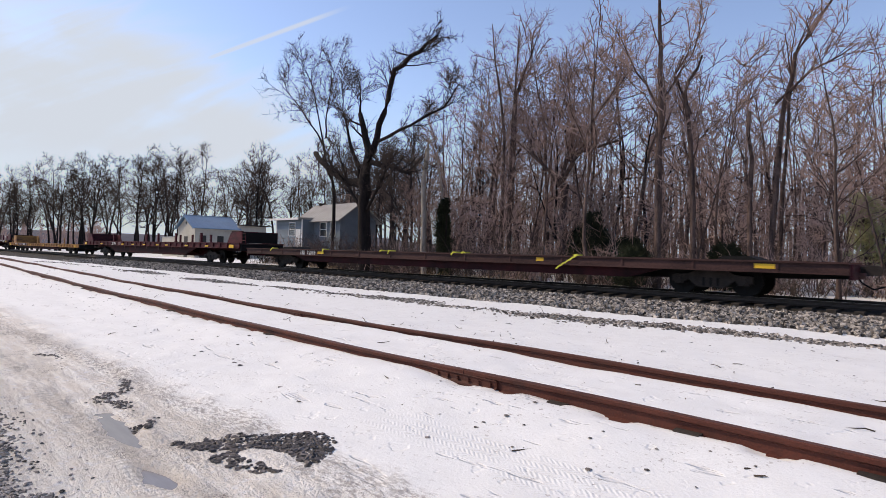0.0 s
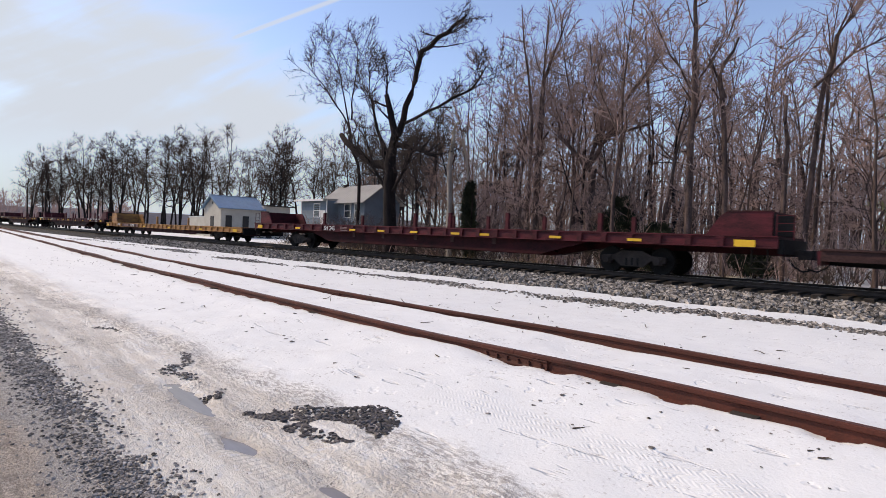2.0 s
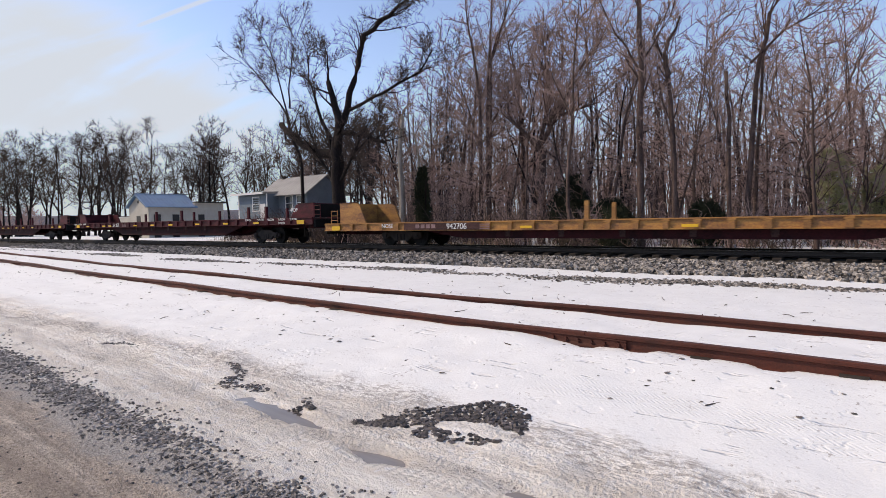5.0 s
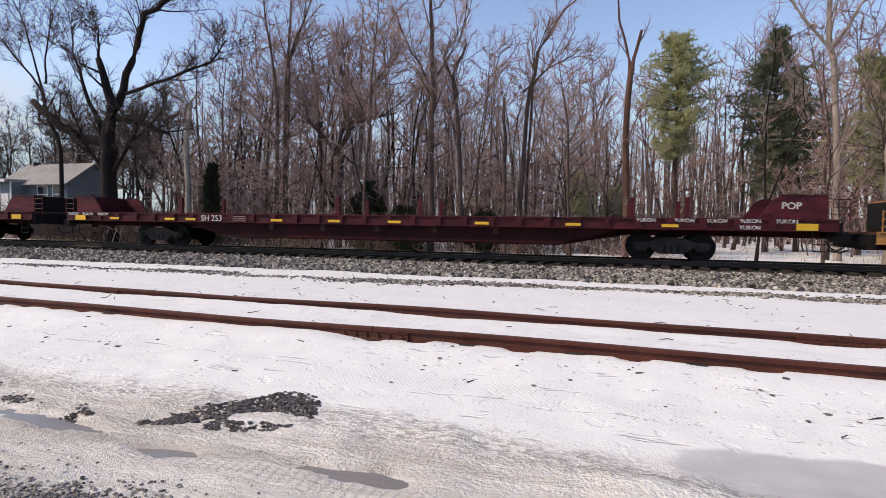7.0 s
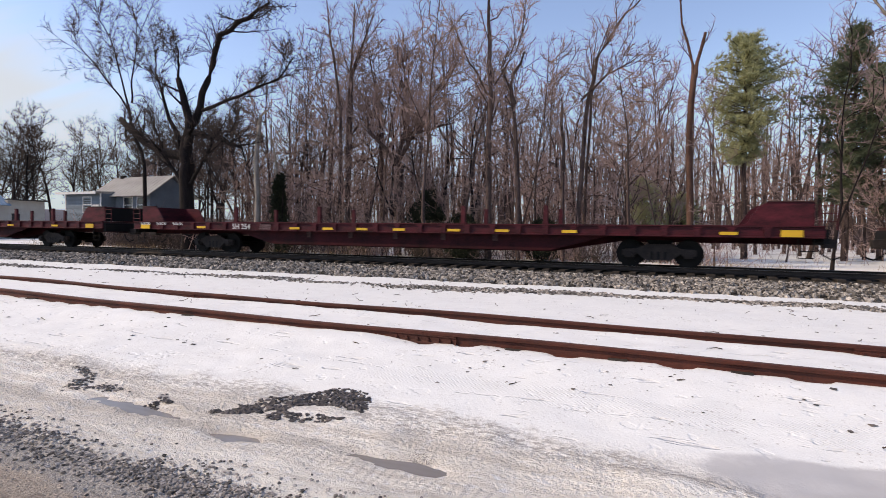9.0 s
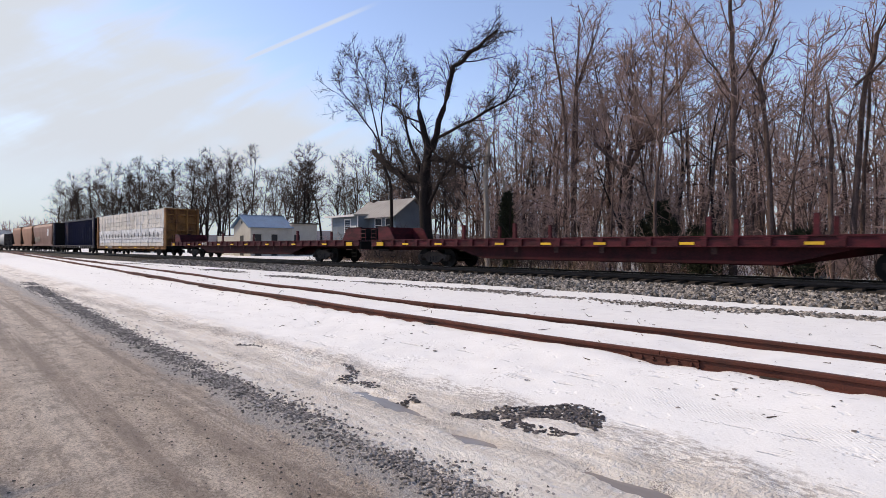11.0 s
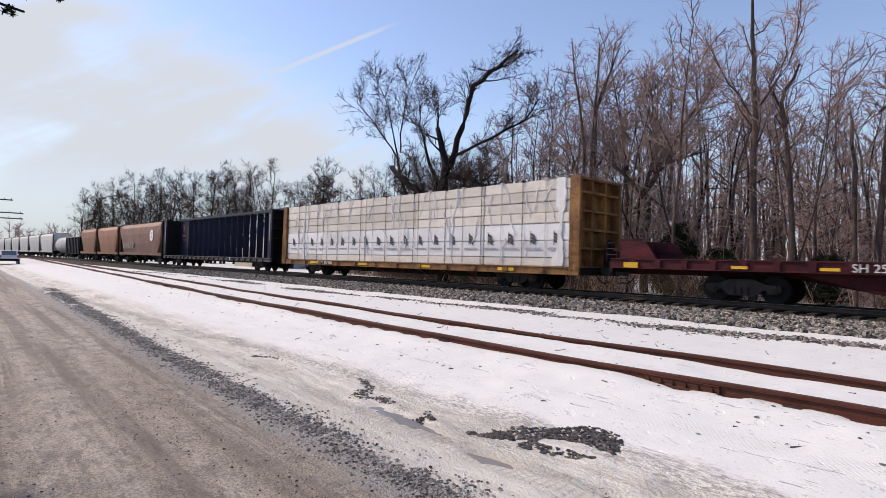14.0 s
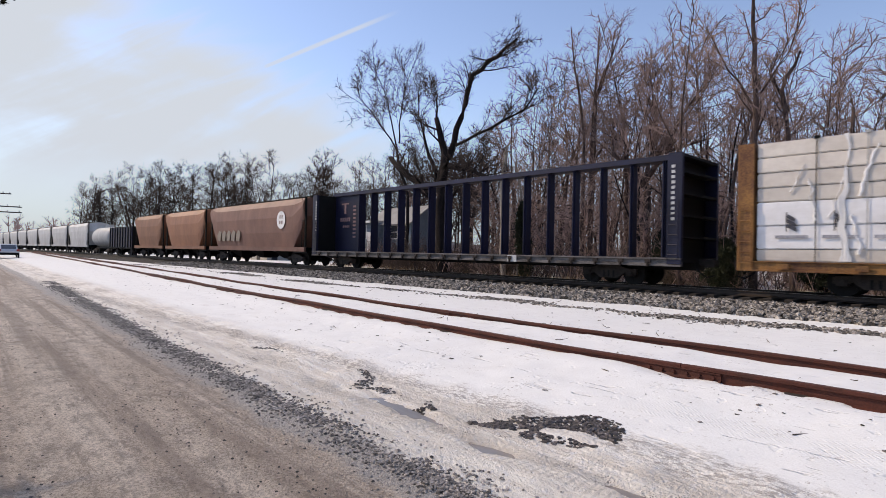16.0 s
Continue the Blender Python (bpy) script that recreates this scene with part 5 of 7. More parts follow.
def hopper(u0, u1, paint, label, emblem=False, top=4.62, group="covered hoppers", roll=True):
    car, L = car_empty("hopper_car", u0, u1, label, "hopper car", group)
    h = L / 2
    # bulged body: cross sections along x, narrower and cut up under the ends
    prof = [(-1.38, 0.0), (-1.52, 0.30), (-1.56, 0.62), (-1.46, 0.86), (-1.05, 1.0)]
    ring = prof + [(-a, b) for a, b in prof[::-1]]
    bm = bmesh.new()
    rings = []
    for x, cut in ((-h + 0.3, 0.62), (-h + 0.75, 0.38), (-h + 1.75, 0.0), (0, 0.0), (h - 1.75, 0.0), (h - 0.75, 0.38), (h - 0.3, 0.62)):
        z0 = 1.25 + cut * (top - 1.25)
        rings.append([bm.verts.new((x, a, z0 + b * (top - z0))) for a, b in ring])
    for ra, rb in zip(rings, rings[1:]):
        for i in range(len(ring)):
            j = (i + 1) % len(ring)
            bm.faces.new((ra[i], ra[j], rb[j], rb[i]))
    bm.faces.new(rings[0])
    bm.faces.new(rings[-1])
    part("body", bm, paint, car)
    part("roof_walk", bm_box(bm_box(bmesh.new(), -h + 0.2, h - 0.2, -1.0, -0.5, top + 0.06, top + 0.1), -h + 0.2, h - 0.2, 0.5, 1.0, top + 0.06, top + 0.1), M_BLACK, car)
    bm = bm_box(bmesh.new(), -h + 0.6, h - 0.6, -0.36, 0.36, top - 0.02, top + 0.1)
    part("hatch_trough", bm, paint, car)
    for s in (-1, 1):
        part("side_sill", bm_box(bmesh.new(), -h + 0.1, h - 0.1, min(s * 1.38, s * 1.52), max(s * 1.38, s * 1.52), 0.95, 1.25), paint, car, "light-edged lower side sill")
    n = 3 if L > 13 else 2
    for k in range(n):
        x = (k - (n - 1) / 2) * (L - 6.5) / n * 1.15
        bm = bmesh.new()
        a = (L - 6.5) / n / 2
        lo, hi = [bm.verts.new(p) for p in ((x - 0.35, -0.5, 0.42), (x + 0.35, -0.5, 0.42), (x + 0.35, 0.5, 0.42), (x - 0.35, 0.5, 0.42))], [bm.verts.new(p) for p in ((x - a, -1.3, 1.25), (x + a, -1.3, 1.25), (x + a, 1.3, 1.25), (x - a, 1.3, 1.25))]
        bm.faces.new(lo), bm.faces.new(hi)
        for i in range(4):
            bm.faces.new((lo[i], lo[(i + 1) % 4], hi[(i + 1) % 4], hi[i]))
        part("outlet", bm, M_BLACK, car)
    for s in (-1, 1):
        bm = bmesh.new()
        bm_box(bm, min(s * (h - 0.2), s * (h - 0.28)), max(s * (h - 0.2), s * (h - 0.28)), -1.4, -1.3, 0.9, top)
        bm_box(bm, min(s * (h - 0.2), s * (h - 0.28)), max(s * (h - 0.2), s * (h - 0.28)), 1.3, 1.4, 0.9, top)
        bm_box(bm, min(s * h, s * (h - 1.9)), max(s * h, s * (h - 1.9)), -1.38, 1.38, 0.84, 0.95)
        part("end_frame", bm, M_BLACK, car)
        ladder(car, s * (h - 0.4), -1.45, 1.0, top, 0.36, M_BLACK, 8)
        coupler(car, s * (h + 0.02), s)
        bogie(car, s * (h - 1.95), roll)
    if emblem:
        bm = bm_cyl(bmesh.new(), (h - 3.3, -1.585, 3.15), (h - 3.3, -1.605, 3.15), 0.62, None, 28)
        part("emblem", bm, M_WHITE, car, "round white emblem")
        bm = bmesh.new()
        for a, z in ((-0.2, 3.25), (0.1, 3.25), (-0.2, 2.85), (0.1, 2.85)):
            bm_box(bm, h - 3.3 + a, h - 3.3 + a + 0.14, -1.613, -1.604, z, z + 0.24)
        part("emblem_print", bm, paint, car)
        bm = bmesh.new()
        for k in range(5):
            bm_prism(bm, [(-h + 2.2 + k * 0.95, 1.7), (-h + 2.75 + k * 0.95, 1.7), (-h + 2.95 + k * 0.95, 2.4), (-h + 2.5 + k * 0.95, 2.55), (-h + 2.1 + k * 0.95, 2.2)], -1.60, -1.57)
        part("faded_tag", bm, mat("faded_tag", (0.28, 0.24, 0.20), 0.7, 0, (0.20, 0.16, 0.13)), car, "faded pale spray tag")


hopper(-277.7, -260.9, M_HOP, "brown covered hopper with a round white emblem", True)
hopper(-289.7, -278.6, M_HOP2, "rusty orange covered hopper car")
hopper(-300.8, -290.5, M_HOP2, "short rusty orange covered hopper car")
for k in range(9):
    hopper(-325.4 - 16.0 * k - 14.8, -325.4 - 16.0 * k, M_GREY, "pale grey covered hopper far down the line", roll=False)


def low_gondola(u0, u1):
    car, L = car_empty("gondola_car", u0, u1, "dark blue gondola between hopper and tank car", "gondola car")
    h = L / 2
    for s in (-1, 1):
        part("side_panel", bm_box(bmesh.new(), -h, h, min(s * 1.45, s * 1.5), max(s * 1.45, s * 1.5), 1.0, 3.55), M_NAVY, car)
        for k in range(9):
            box_part("side_rib", -h + 0.3 + k * (L - 0.8) / 8, -h + 0.45 + k * (L - 0.8) / 8, min(s * 1.5, s * 1.6), max(s * 1.5, s * 1.6), 1.0, 3.55, M_BLACK, car)
        part("end_wall", bm_box(bmesh.new(), min(s * h, s * (h - 0.1)), max(s * h, s * (h - 0.1)), -1.45, 1.45, 1.0, 3.55), M_BLACK, car)
        coupler(car, s * h, s)
        bogie(car, s * (h - 2.0), False)
    part("floor", bm_box(bmesh.new(), -h, h, -1.45, 1.45, 0.85, 1.0), M_BLACK, car)


def tank_car(u0, u1):
    car, L = car_empty("tank_car", u0, u1, "pale grey tank car with a rounded shell", "tank car")
    h = L / 2
    bm = bmesh.new()
    rings = []
    for x, r in ((-h + 0.3, 0.5), (-h + 0.45, 0.95), (-h + 0.8, 1.3), (-h + 1.2, 1.42), (h - 1.2, 1.42), (h - 0.8, 1.3), (h - 0.45, 0.95), (h - 0.3, 0.5)):
        rings.append([bm.verts.new((x, r * math.cos(k * math.tau / 24), 2.4 + r * math.sin(k * math.tau / 24))) for k in range(24)])
    for a, b in zip(rings, rings[1:]):
        for i in range(24):
            bm.faces.new((a[i], a[(i + 1) % 24], b[(i + 1) % 24], b[i]))
    bm.faces.new(rings[0]), bm.faces.new(rings[-1])
    part("shell", bm, M_GREY, car, smooth=True)
    part("dome", bm_cyl(bmesh.new(), (0, 0, 3.7), (0, 0, 4.2), 0.5, None, 16), M_GREY, car)
    part("frame", bm_box(bmesh.new(), -h, h, -0.5, 0.5, 0.8, 1.05), M_BLACK, car)
    for s in (-1, 1):
        coupler(car, s * h, s)
        bogie(car, s * (h - 2.0), False)


low_gondola(-312.4, -301.9)
tank_car(-324.4, -313.4)


# ---- trees ----
def tube_mesh(lines):
    """Verts and faces for polylines of (point, radius, sides)."""
    verts, faces = [], []
    for pts, rad, sides in lines:
        pts = np.asarray(pts, float)
        n = len(pts)
        tan = np.gradient(pts, axis=0)
        tan /= np.linalg.norm(tan, axis=1, keepdims=True) + 1e-9
        ref = np.where(np.abs(tan[:, 2:3]) > 0.9, [[1.0, 0, 0]], [[0, 0, 1.0]])
        u = np.cross(tan, ref)
        u /= np.linalg.norm(u, axis=1, keepdims=True) + 1e-9
        w = np.cross(tan, u)
        a = np.arange(sides) * math.tau / sides
        ring = pts[:, None] + (u[:, None] * np.cos(a)[None, :, None] + w[:, None] * np.sin(a)[None, :, None]) * np.asarray(rad)[:, None, None]
        base = len(verts)
        if sides == 3:                       # thin twigs end in a point
            verts.extend(ring[:-1].reshape(-1, 3).tolist())
            verts.append(pts[-1].tolist())
            tip = base + (n - 1) * 3
            faces.extend((tip - 3 + k, tip - 3 + (k + 1) % 3, tip) for k in range(3))
            n -= 1
        else:
            verts.extend(ring.reshape(-1, 3).tolist())
        for i in range(n - 1):
            for k in range(sides):
                j = (k + 1) % sides
                faces.append((base + i * sides + k, base + i * sides + j, base + (i + 1) * sides + j, base + (i + 1) * sides + k))
        if sides > 3:
            faces.append(tuple(base + (n - 1) * sides + k for k in range(sides)))
    return verts, faces


def bent(r, p, d, length, n, wobble, lift):
    """A wandering line from p along d that bends upwards by lift."""
    pts, d = [np.array(p, float)], np.array(d, float)
    for _ in range(n):
        d = d + r.normal(size=3) * wobble + np.array((0, 0, lift))
        d /= np.linalg.norm(d)
        pts.append(pts[-1] + d * length / n)
    return np.array(pts)


def spray(r, pts, r0, n_sub, n_twig, reach, limbs, twigs, fine=0.009):
    """Side branches and twigs along a limb."""
    n = len(pts)
    for k in range(n_sub):
        f = 0.25 + 0.75 * (k + r.random_sample()) / n_sub
        i = min(int(f * (n - 1)), n - 2)
        p = pts[i] + (pts[i + 1] - pts[i]) * (f * (n - 1) - i)
        d0 = pts[i + 1] - pts[i]
        d0 = d0 / np.linalg.norm(d0)
        side = r.normal(size=3)
        side -= d0 * (side @ d0)
        side /= np.linalg.norm(side)
        d = d0 * r.uniform(0.45, 0.9) + side * r.uniform(0.55, 0.95) + np.array((0, 0, 0.10))
        ln = reach * r.uniform(0.5, 1.15) * (1.15 - 0.55 * f)
        sub = bent(r, p, d / np.linalg.norm(d), ln, 3, 0.17, 0.05)
        rr = max(fine * 1.7, r0 * 0.5 * (1 - 0.5 * f))
        limbs.append((sub, np.linspace(rr, fine, 4), 3))
        for _ in range(n_twig):
            g = r.uniform(0.15, 1)
            i2 = min(int(g * 3), 2)
            q = sub[i2] + (sub[i2 + 1] - sub[i2]) * (g * 3 - i2)
            s2 = r.normal(size=3)
            d2 = (sub[-1] - sub[0]) / ln * 0.8 + s2 / np.linalg.norm(s2) * 0.95 + np.array((0, 0, 0.2))
            d2 *= ln * r.uniform(0.3, 0.85) / np.linalg.norm(d2)
            kink = q + d2 * 0.5 + r.normal(size=3) * 0.06 * np.linalg.norm(d2)
            twigs.append((np.array([q, kink, q + d2]), [fine, fine * 0.8, fine * 0.4], 3))


def make_tree(name, seed, height, radius, first, n_branch, n_sub, n_twig, spread, bark, twig, label, fork=0, top_r=0.25, fine=0.009, group="", lean=0.02, wobble=0.05):
    """A bare woodland tree at the origin: tapered trunk, limbs and a crown of fine twigs."""
    r = np.random.RandomState(seed)
    tree = tagged(new(name), label, "tree", group)
    limbs, twigs = [], []
    stems = [bent(r, (0, 0, -0.3), (r.normal() * lean, r.normal() * lean, 1), height + 0.3, 10, wobble, 0.03)]
    for k in range(fork):
        base = stems[0][2 + k]
        a = r.uniform(0, math.tau)
        stems.append(bent(r, base, (0.4 * math.cos(a), 0.4 * math.sin(a), 1), (height - base[2]) * r.uniform(0.75, 1.0), 8, wobble, 0.05))
    for si, st in enumerate(stems):
        n = len(st)
        rad = radius * (1 if si == 0 else 0.6) * (1 - (1 - top_r * 0.4) * np.linspace(0, 1, n) ** 0.9)
        if si == 0:
            rad[0] *= 1.35
        limbs.append((st, rad, 7))
        nb = n_branch if si == 0 else int(n_branch * 0.6)
        for k in range(nb):
            f = first + (0.98 - first) * (k + r.random_sample()) / nb
            i = min(int(f * (n - 1)), n - 2)
            p = st[i] + (st[i + 1] - st[i]) * (f * (n - 1) - i)
            a = r.uniform(0, math.tau)
            up = r.uniform(0.25, 1.3)
            d = np.array((math.cos(a), math.sin(a), up))
            ln = spread * height * r.uniform(0.6, 1.15) * (1.05 - 0.65 * f)
            br = bent(r, p, d / np.linalg.norm(d), ln, 6, 0.17, 0.07)
            rb = max(0.02, radius * 0.46 * (1.1 - f))
            limbs.append((br, np.linspace(rb, fine * 1.6, 7), 4))
            spray(r, br, rb, n_sub, n_twig, ln * 0.62, limbs, twigs, fine)
    v, f = tube_mesh([l for l in limbs if l[2] > 3])
    raw("trunk", v, f, bark, tree, smooth=True)
    v, f = tube_mesh([l for l in limbs if l[2] == 3] + twigs)
    raw("crown", v, f, twig, tree)
    return tree


def on_ground(x, y, dz=0.0):
    return float(ground_z(x, y)) + dz


def limb_tree(name, base, limbs, bark, twig, label, seed, crown=(6, 5, 1.6), fine=0.010, y_wander=0.5, category="tree", girth=0.62):
    """A tree of which each limb is a short list of (x, z, radius), in the upright plane at base's y."""
    r = np.random.RandomState(seed)
    x0, y0 = base
    tree = tagged(new(name), label, category)
    z0 = on_ground(x0, y0)
    tree.location = (x0, y0, z0)
    thick, twigs, small = [], [], []
    for li, (pts, leafy) in enumerate(limbs):
        p = np.array([(x - x0, (0 if k == 0 else y_wander * r.normal() * 0.5), z - z0) for k, (x, z, _) in enumerate(pts)])
        if li == 0:
            p[0] = (p[1][0] * 0.2, 0, -0.3)
        s = np.linspace(0, len(p) - 1, (len(p) - 1) * 3 + 1)
        q = np.stack([np.interp(s, range(len(p)), p[:, c]) for c in range(3)], 1)
        q[1:-1] += r.normal(size=(len(q) - 2, 3)) * 0.05
        rad = np.interp(s, range(len(p)), [c for _, _, c in pts]) * girth
        thick.append((q, rad, 8))
        if leafy:
            for k in range(int(crown[0] * leafy)):
                f = 0.3 + 0.7 * (k + r.random_sample()) / (crown[0] * leafy)
                i = min(int(f * (len(q) - 1)), len(q) - 2)
                d = (q[i + 1] - q[i]) / np.linalg.norm(q[i + 1] - q[i]) * 0.8 + r.normal(size=3) * 0.5 + np.array((0, 0, 0.25))
                ln = crown[2] * r.uniform(0.5, 1.2)
                b = bent(r, q[i], d / np.linalg.norm(d), ln, 5, 0.10, 0.08)
                rb = max(0.018, rad[i] * 0.4)
                thick.append((b, np.linspace(rb, fine * 1.3, 6), 4))
                spray(r, b, rb, crown[1], crown[1], ln * 0.55, small, twigs, fine)
    v, f = tube_mesh(thick)
    raw("trunk", v, f, bark, tree, smooth=True)
    if small or twigs:
        v, f = tube_mesh(small + twigs)
        raw("crown", v, f, twig, tree)
    return tree


def marked_trees():
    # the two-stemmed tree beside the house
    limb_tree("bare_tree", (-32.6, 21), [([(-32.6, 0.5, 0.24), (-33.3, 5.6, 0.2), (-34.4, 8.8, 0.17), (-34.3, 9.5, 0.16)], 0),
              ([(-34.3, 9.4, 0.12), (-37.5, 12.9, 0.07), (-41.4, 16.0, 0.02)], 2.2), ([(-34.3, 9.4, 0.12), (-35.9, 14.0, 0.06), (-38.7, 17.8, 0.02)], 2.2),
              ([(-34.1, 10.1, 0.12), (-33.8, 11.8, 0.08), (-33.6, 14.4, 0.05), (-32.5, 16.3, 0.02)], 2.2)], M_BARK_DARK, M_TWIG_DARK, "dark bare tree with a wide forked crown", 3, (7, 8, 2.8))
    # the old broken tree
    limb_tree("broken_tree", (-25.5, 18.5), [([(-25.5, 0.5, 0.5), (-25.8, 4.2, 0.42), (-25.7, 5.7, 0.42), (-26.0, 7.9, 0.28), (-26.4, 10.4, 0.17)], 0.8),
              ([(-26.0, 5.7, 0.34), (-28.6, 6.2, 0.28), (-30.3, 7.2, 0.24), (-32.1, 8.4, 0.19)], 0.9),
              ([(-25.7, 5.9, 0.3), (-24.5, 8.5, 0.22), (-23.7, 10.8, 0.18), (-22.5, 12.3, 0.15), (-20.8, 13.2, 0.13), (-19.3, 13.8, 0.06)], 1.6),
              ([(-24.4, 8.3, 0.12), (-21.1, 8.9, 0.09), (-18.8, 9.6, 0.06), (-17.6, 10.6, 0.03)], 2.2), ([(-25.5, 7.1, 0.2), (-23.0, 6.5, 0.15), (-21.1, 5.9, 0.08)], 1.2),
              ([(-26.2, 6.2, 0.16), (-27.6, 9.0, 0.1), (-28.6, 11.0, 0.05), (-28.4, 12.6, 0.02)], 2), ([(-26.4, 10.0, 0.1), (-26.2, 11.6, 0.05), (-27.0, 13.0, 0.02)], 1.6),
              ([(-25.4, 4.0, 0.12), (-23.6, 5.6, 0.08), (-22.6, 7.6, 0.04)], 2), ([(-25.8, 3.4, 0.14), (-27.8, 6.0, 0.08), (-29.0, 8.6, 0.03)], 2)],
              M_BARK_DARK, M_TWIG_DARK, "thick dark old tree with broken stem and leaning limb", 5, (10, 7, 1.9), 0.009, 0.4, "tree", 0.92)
    # vines tangled in the head of its leaning limb
    r = np.random.RandomState(9)
    lines = []
    for k in range(150):
        c = np.array((-19.9 + r.normal() * 0.6, 18.5 + r.normal() * 0.5, 13.4 + r.normal() * 0.4))
        d = r.normal(size=3) + np.array((0.5, 0, -0.1))
        lines.append((bent(r, c, d / np.linalg.norm(d), r.uniform(0.4, 1.1), 4, 0.4, 0), [0.014, 0.013, 0.012, 0.01, 0.006], 3))
    v, f = tube_mesh(lines)
    tagged(raw("vine_tangle", v, f, M_TWIG_DARK), "dark tangle of dead vines on a leaning limb", "vines", kind="stuff")
    limb_tree("pale_snag", (-20.4, 19), [([(-20.4, 0.5, 0.3), (-20.7, 5.1, 0.25), (-20.6, 7.5, 0.2)], 0), ([(-20.6, 7.3, 0.12), (-20.1, 7.9, 0.09), (-19.9, 8.1, 0.03)], 0)], M_BARK_PALE, M_TWIG, "pale barkless dead trunk snapped off at the top", 6, girth=0.58)
    limb_tree("pale_snag", (-19.6, 19.3), [([(-19.6, 0.5, 0.14), (-19.9, 5.0, 0.11), (-19.8, 7.3, 0.05)], 1)], M_BARK_PALE, M_TWIG, "slender pale dead trunk", 7, (4, 4, 1.4))
    # tall clump
    for k, (a, b, c) in enumerate((((-16.1, 1.0), (-16.6, 8.2), (-17.3, 14.6)), ((-15.9, 1.0), (-16.1, 8.7), (-15.5, 14.1)), ((-16.3, 1.0), (-15.9, 10.2), (-14.7, 13.6)))):
        limb_tree("bare_tree", (a[0], 21 + 0.3 * k), [([(*a, 0.2), (*b, 0.13), (*c, 0.04)], 3.2)], M_BARK, M_TWIG, "tall slender tree in a clump of three", 11 + k, (6, 6, 2.2))
    limb_tree("bare_tree", (-6.8, 20), [([(-6.8, 1.0, 0.27), (-6.9, 5.5, 0.24), (-6.8, 8.3, 0.2), (-7.1, 11.5, 0.14), (-7.0, 14.5, 0.05)], 2), ([(-6.9, 7.8, 0.09), (-8.0, 9.6, 0.06), (-8.9, 11.8, 0.03)], 1.5), ([(-6.8, 8.2, 0.08), (-5.6, 10.0, 0.05), (-5.0, 12.0, 0.02)], 1.5)],
              M_BARK, M_TWIG, "tall straight tree with patchy grey bark", 21, (6, 6, 2.2))
    limb_tree("bare_tree", (-5.4, 20.4), [([(-5.4, 1.0, 0.2), (-5.6, 5.4, 0.17), (-5.9, 8.2, 0.15), (-5.4, 10.0, 0.08)], 1.5), ([(-5.7, 7.5, 0.1), (-6.4, 9.2, 0.07), (-6.3, 10.3, 0.04)], 1.5)], M_BARK, M_TWIG, "tree with two short broken tops", 22, (5, 4, 1.5))
    limb_tree("snag", (-3.4, 21), [([(-3.4, 1.0, 0.16), (-3.5, 4.5, 0.14), (-3.6, 7.4, 0.10)], 0)], M_BARK, M_TWIG, "straight snag broken off above", 23)
    limb_tree("bare_tree", (-3.0, 22), [([(-3.0, 1.0, 0.21), (-2.8, 7.0, 0.16), (-2.2, 9.6, 0.13), (-1.0, 11.6, 0.07), (0.4, 12.7, 0.03)], 2.2), ([(-2.9, 7.8, 0.1), (-1.6, 8.9, 0.07), (-0.2, 9.8, 0.03)], 1.6)], M_BARK, M_TWIG, "brown tree leaning above a broken fork", 24, (6, 6, 2.2))
    limb_tree("bare_tree", (-13.0, 22), [([(-13.0, 1.0, 0.26), (-13.1, 3.2, 0.24), (-13.2, 5.2, 0.22)], 0), ([(-13.2, 5.2, 0.16), (-12.0, 6.6, 0.12), (-9.9, 7.3, 0.05)], 3), ([(-13.2, 5.2, 0.15), (-14.4, 6.8, 0.1), (-15.4, 9.2, 0.04)], 3),
              ([(-13.2, 5.0, 0.14), (-12.6, 8.2, 0.1), (-12.9, 11.0, 0.03)], 3.4), ([(-12.4, 6.3, 0.1), (-10.6, 8.8, 0.06), (-9.4, 10.8, 0.02)], 3)], M_BARK, M_TWIG, "low spreading tree with dense reddish twigs", 25, (9, 8, 2.3), 0.008, 1.2, "tree", 0.85)
    limb_tree("snag", (2.1, 21), [([(2.1, 1.0, 0.24), (2.0, 5.1, 0.22), (2.1, 8.1, 0.2)], 0), ([(2.1, 8.0, 0.13), (1.9, 9.1, 0.1), (1.4, 11.4, 0.06), (1.2, 13.6, 0.03)], 0.5), ([(2.1, 8.0, 0.14), (2.2, 8.8, 0.12), (2.5, 9.9, 0.1)], 0.3)], mat("bark_red", (0.16, 0.085, 0.062), 0.95, 0, (0.08, 0.042, 0.032), 2, 25, 0.6, 0.7, 0.2, (3, 3, 0.6)), M_TWIG, "reddish forked snag with broken tops", 26, (4, 3, 1.2))
    limb_tree("bare_tree", (-2.9, 22.6), [([(-2.9, 1.0, 0.13), (-2.7, 6.8, 0.10), (-2.3, 9.9, 0.08), (-1.6, 11.4, 0.04)], 1.6)], M_BARK, M_TWIG, "bare tree with a bent broken head", 27, (5, 4, 1.6))
    limb_tree("bare_tree", (10.8, 23), [([(10.8, 1.2, 0.27), (10.5, 6.3, 0.22), (10.2, 9.6, 0.19), (10.0, 14.0, 0.1)], 1.2), ([(10.3, 8.8, 0.12), (8.6, 11.0, 0.07), (7.6, 13.0, 0.03)], 1.6), ([(10.2, 9.2, 0.12), (11.6, 11.4, 0.07), (12.2, 13.6, 0.03)], 1.6)], M_BARK_PALE, M_TWIG, "smooth pale straight tree with a forked crown", 28, (6, 6, 2.2))
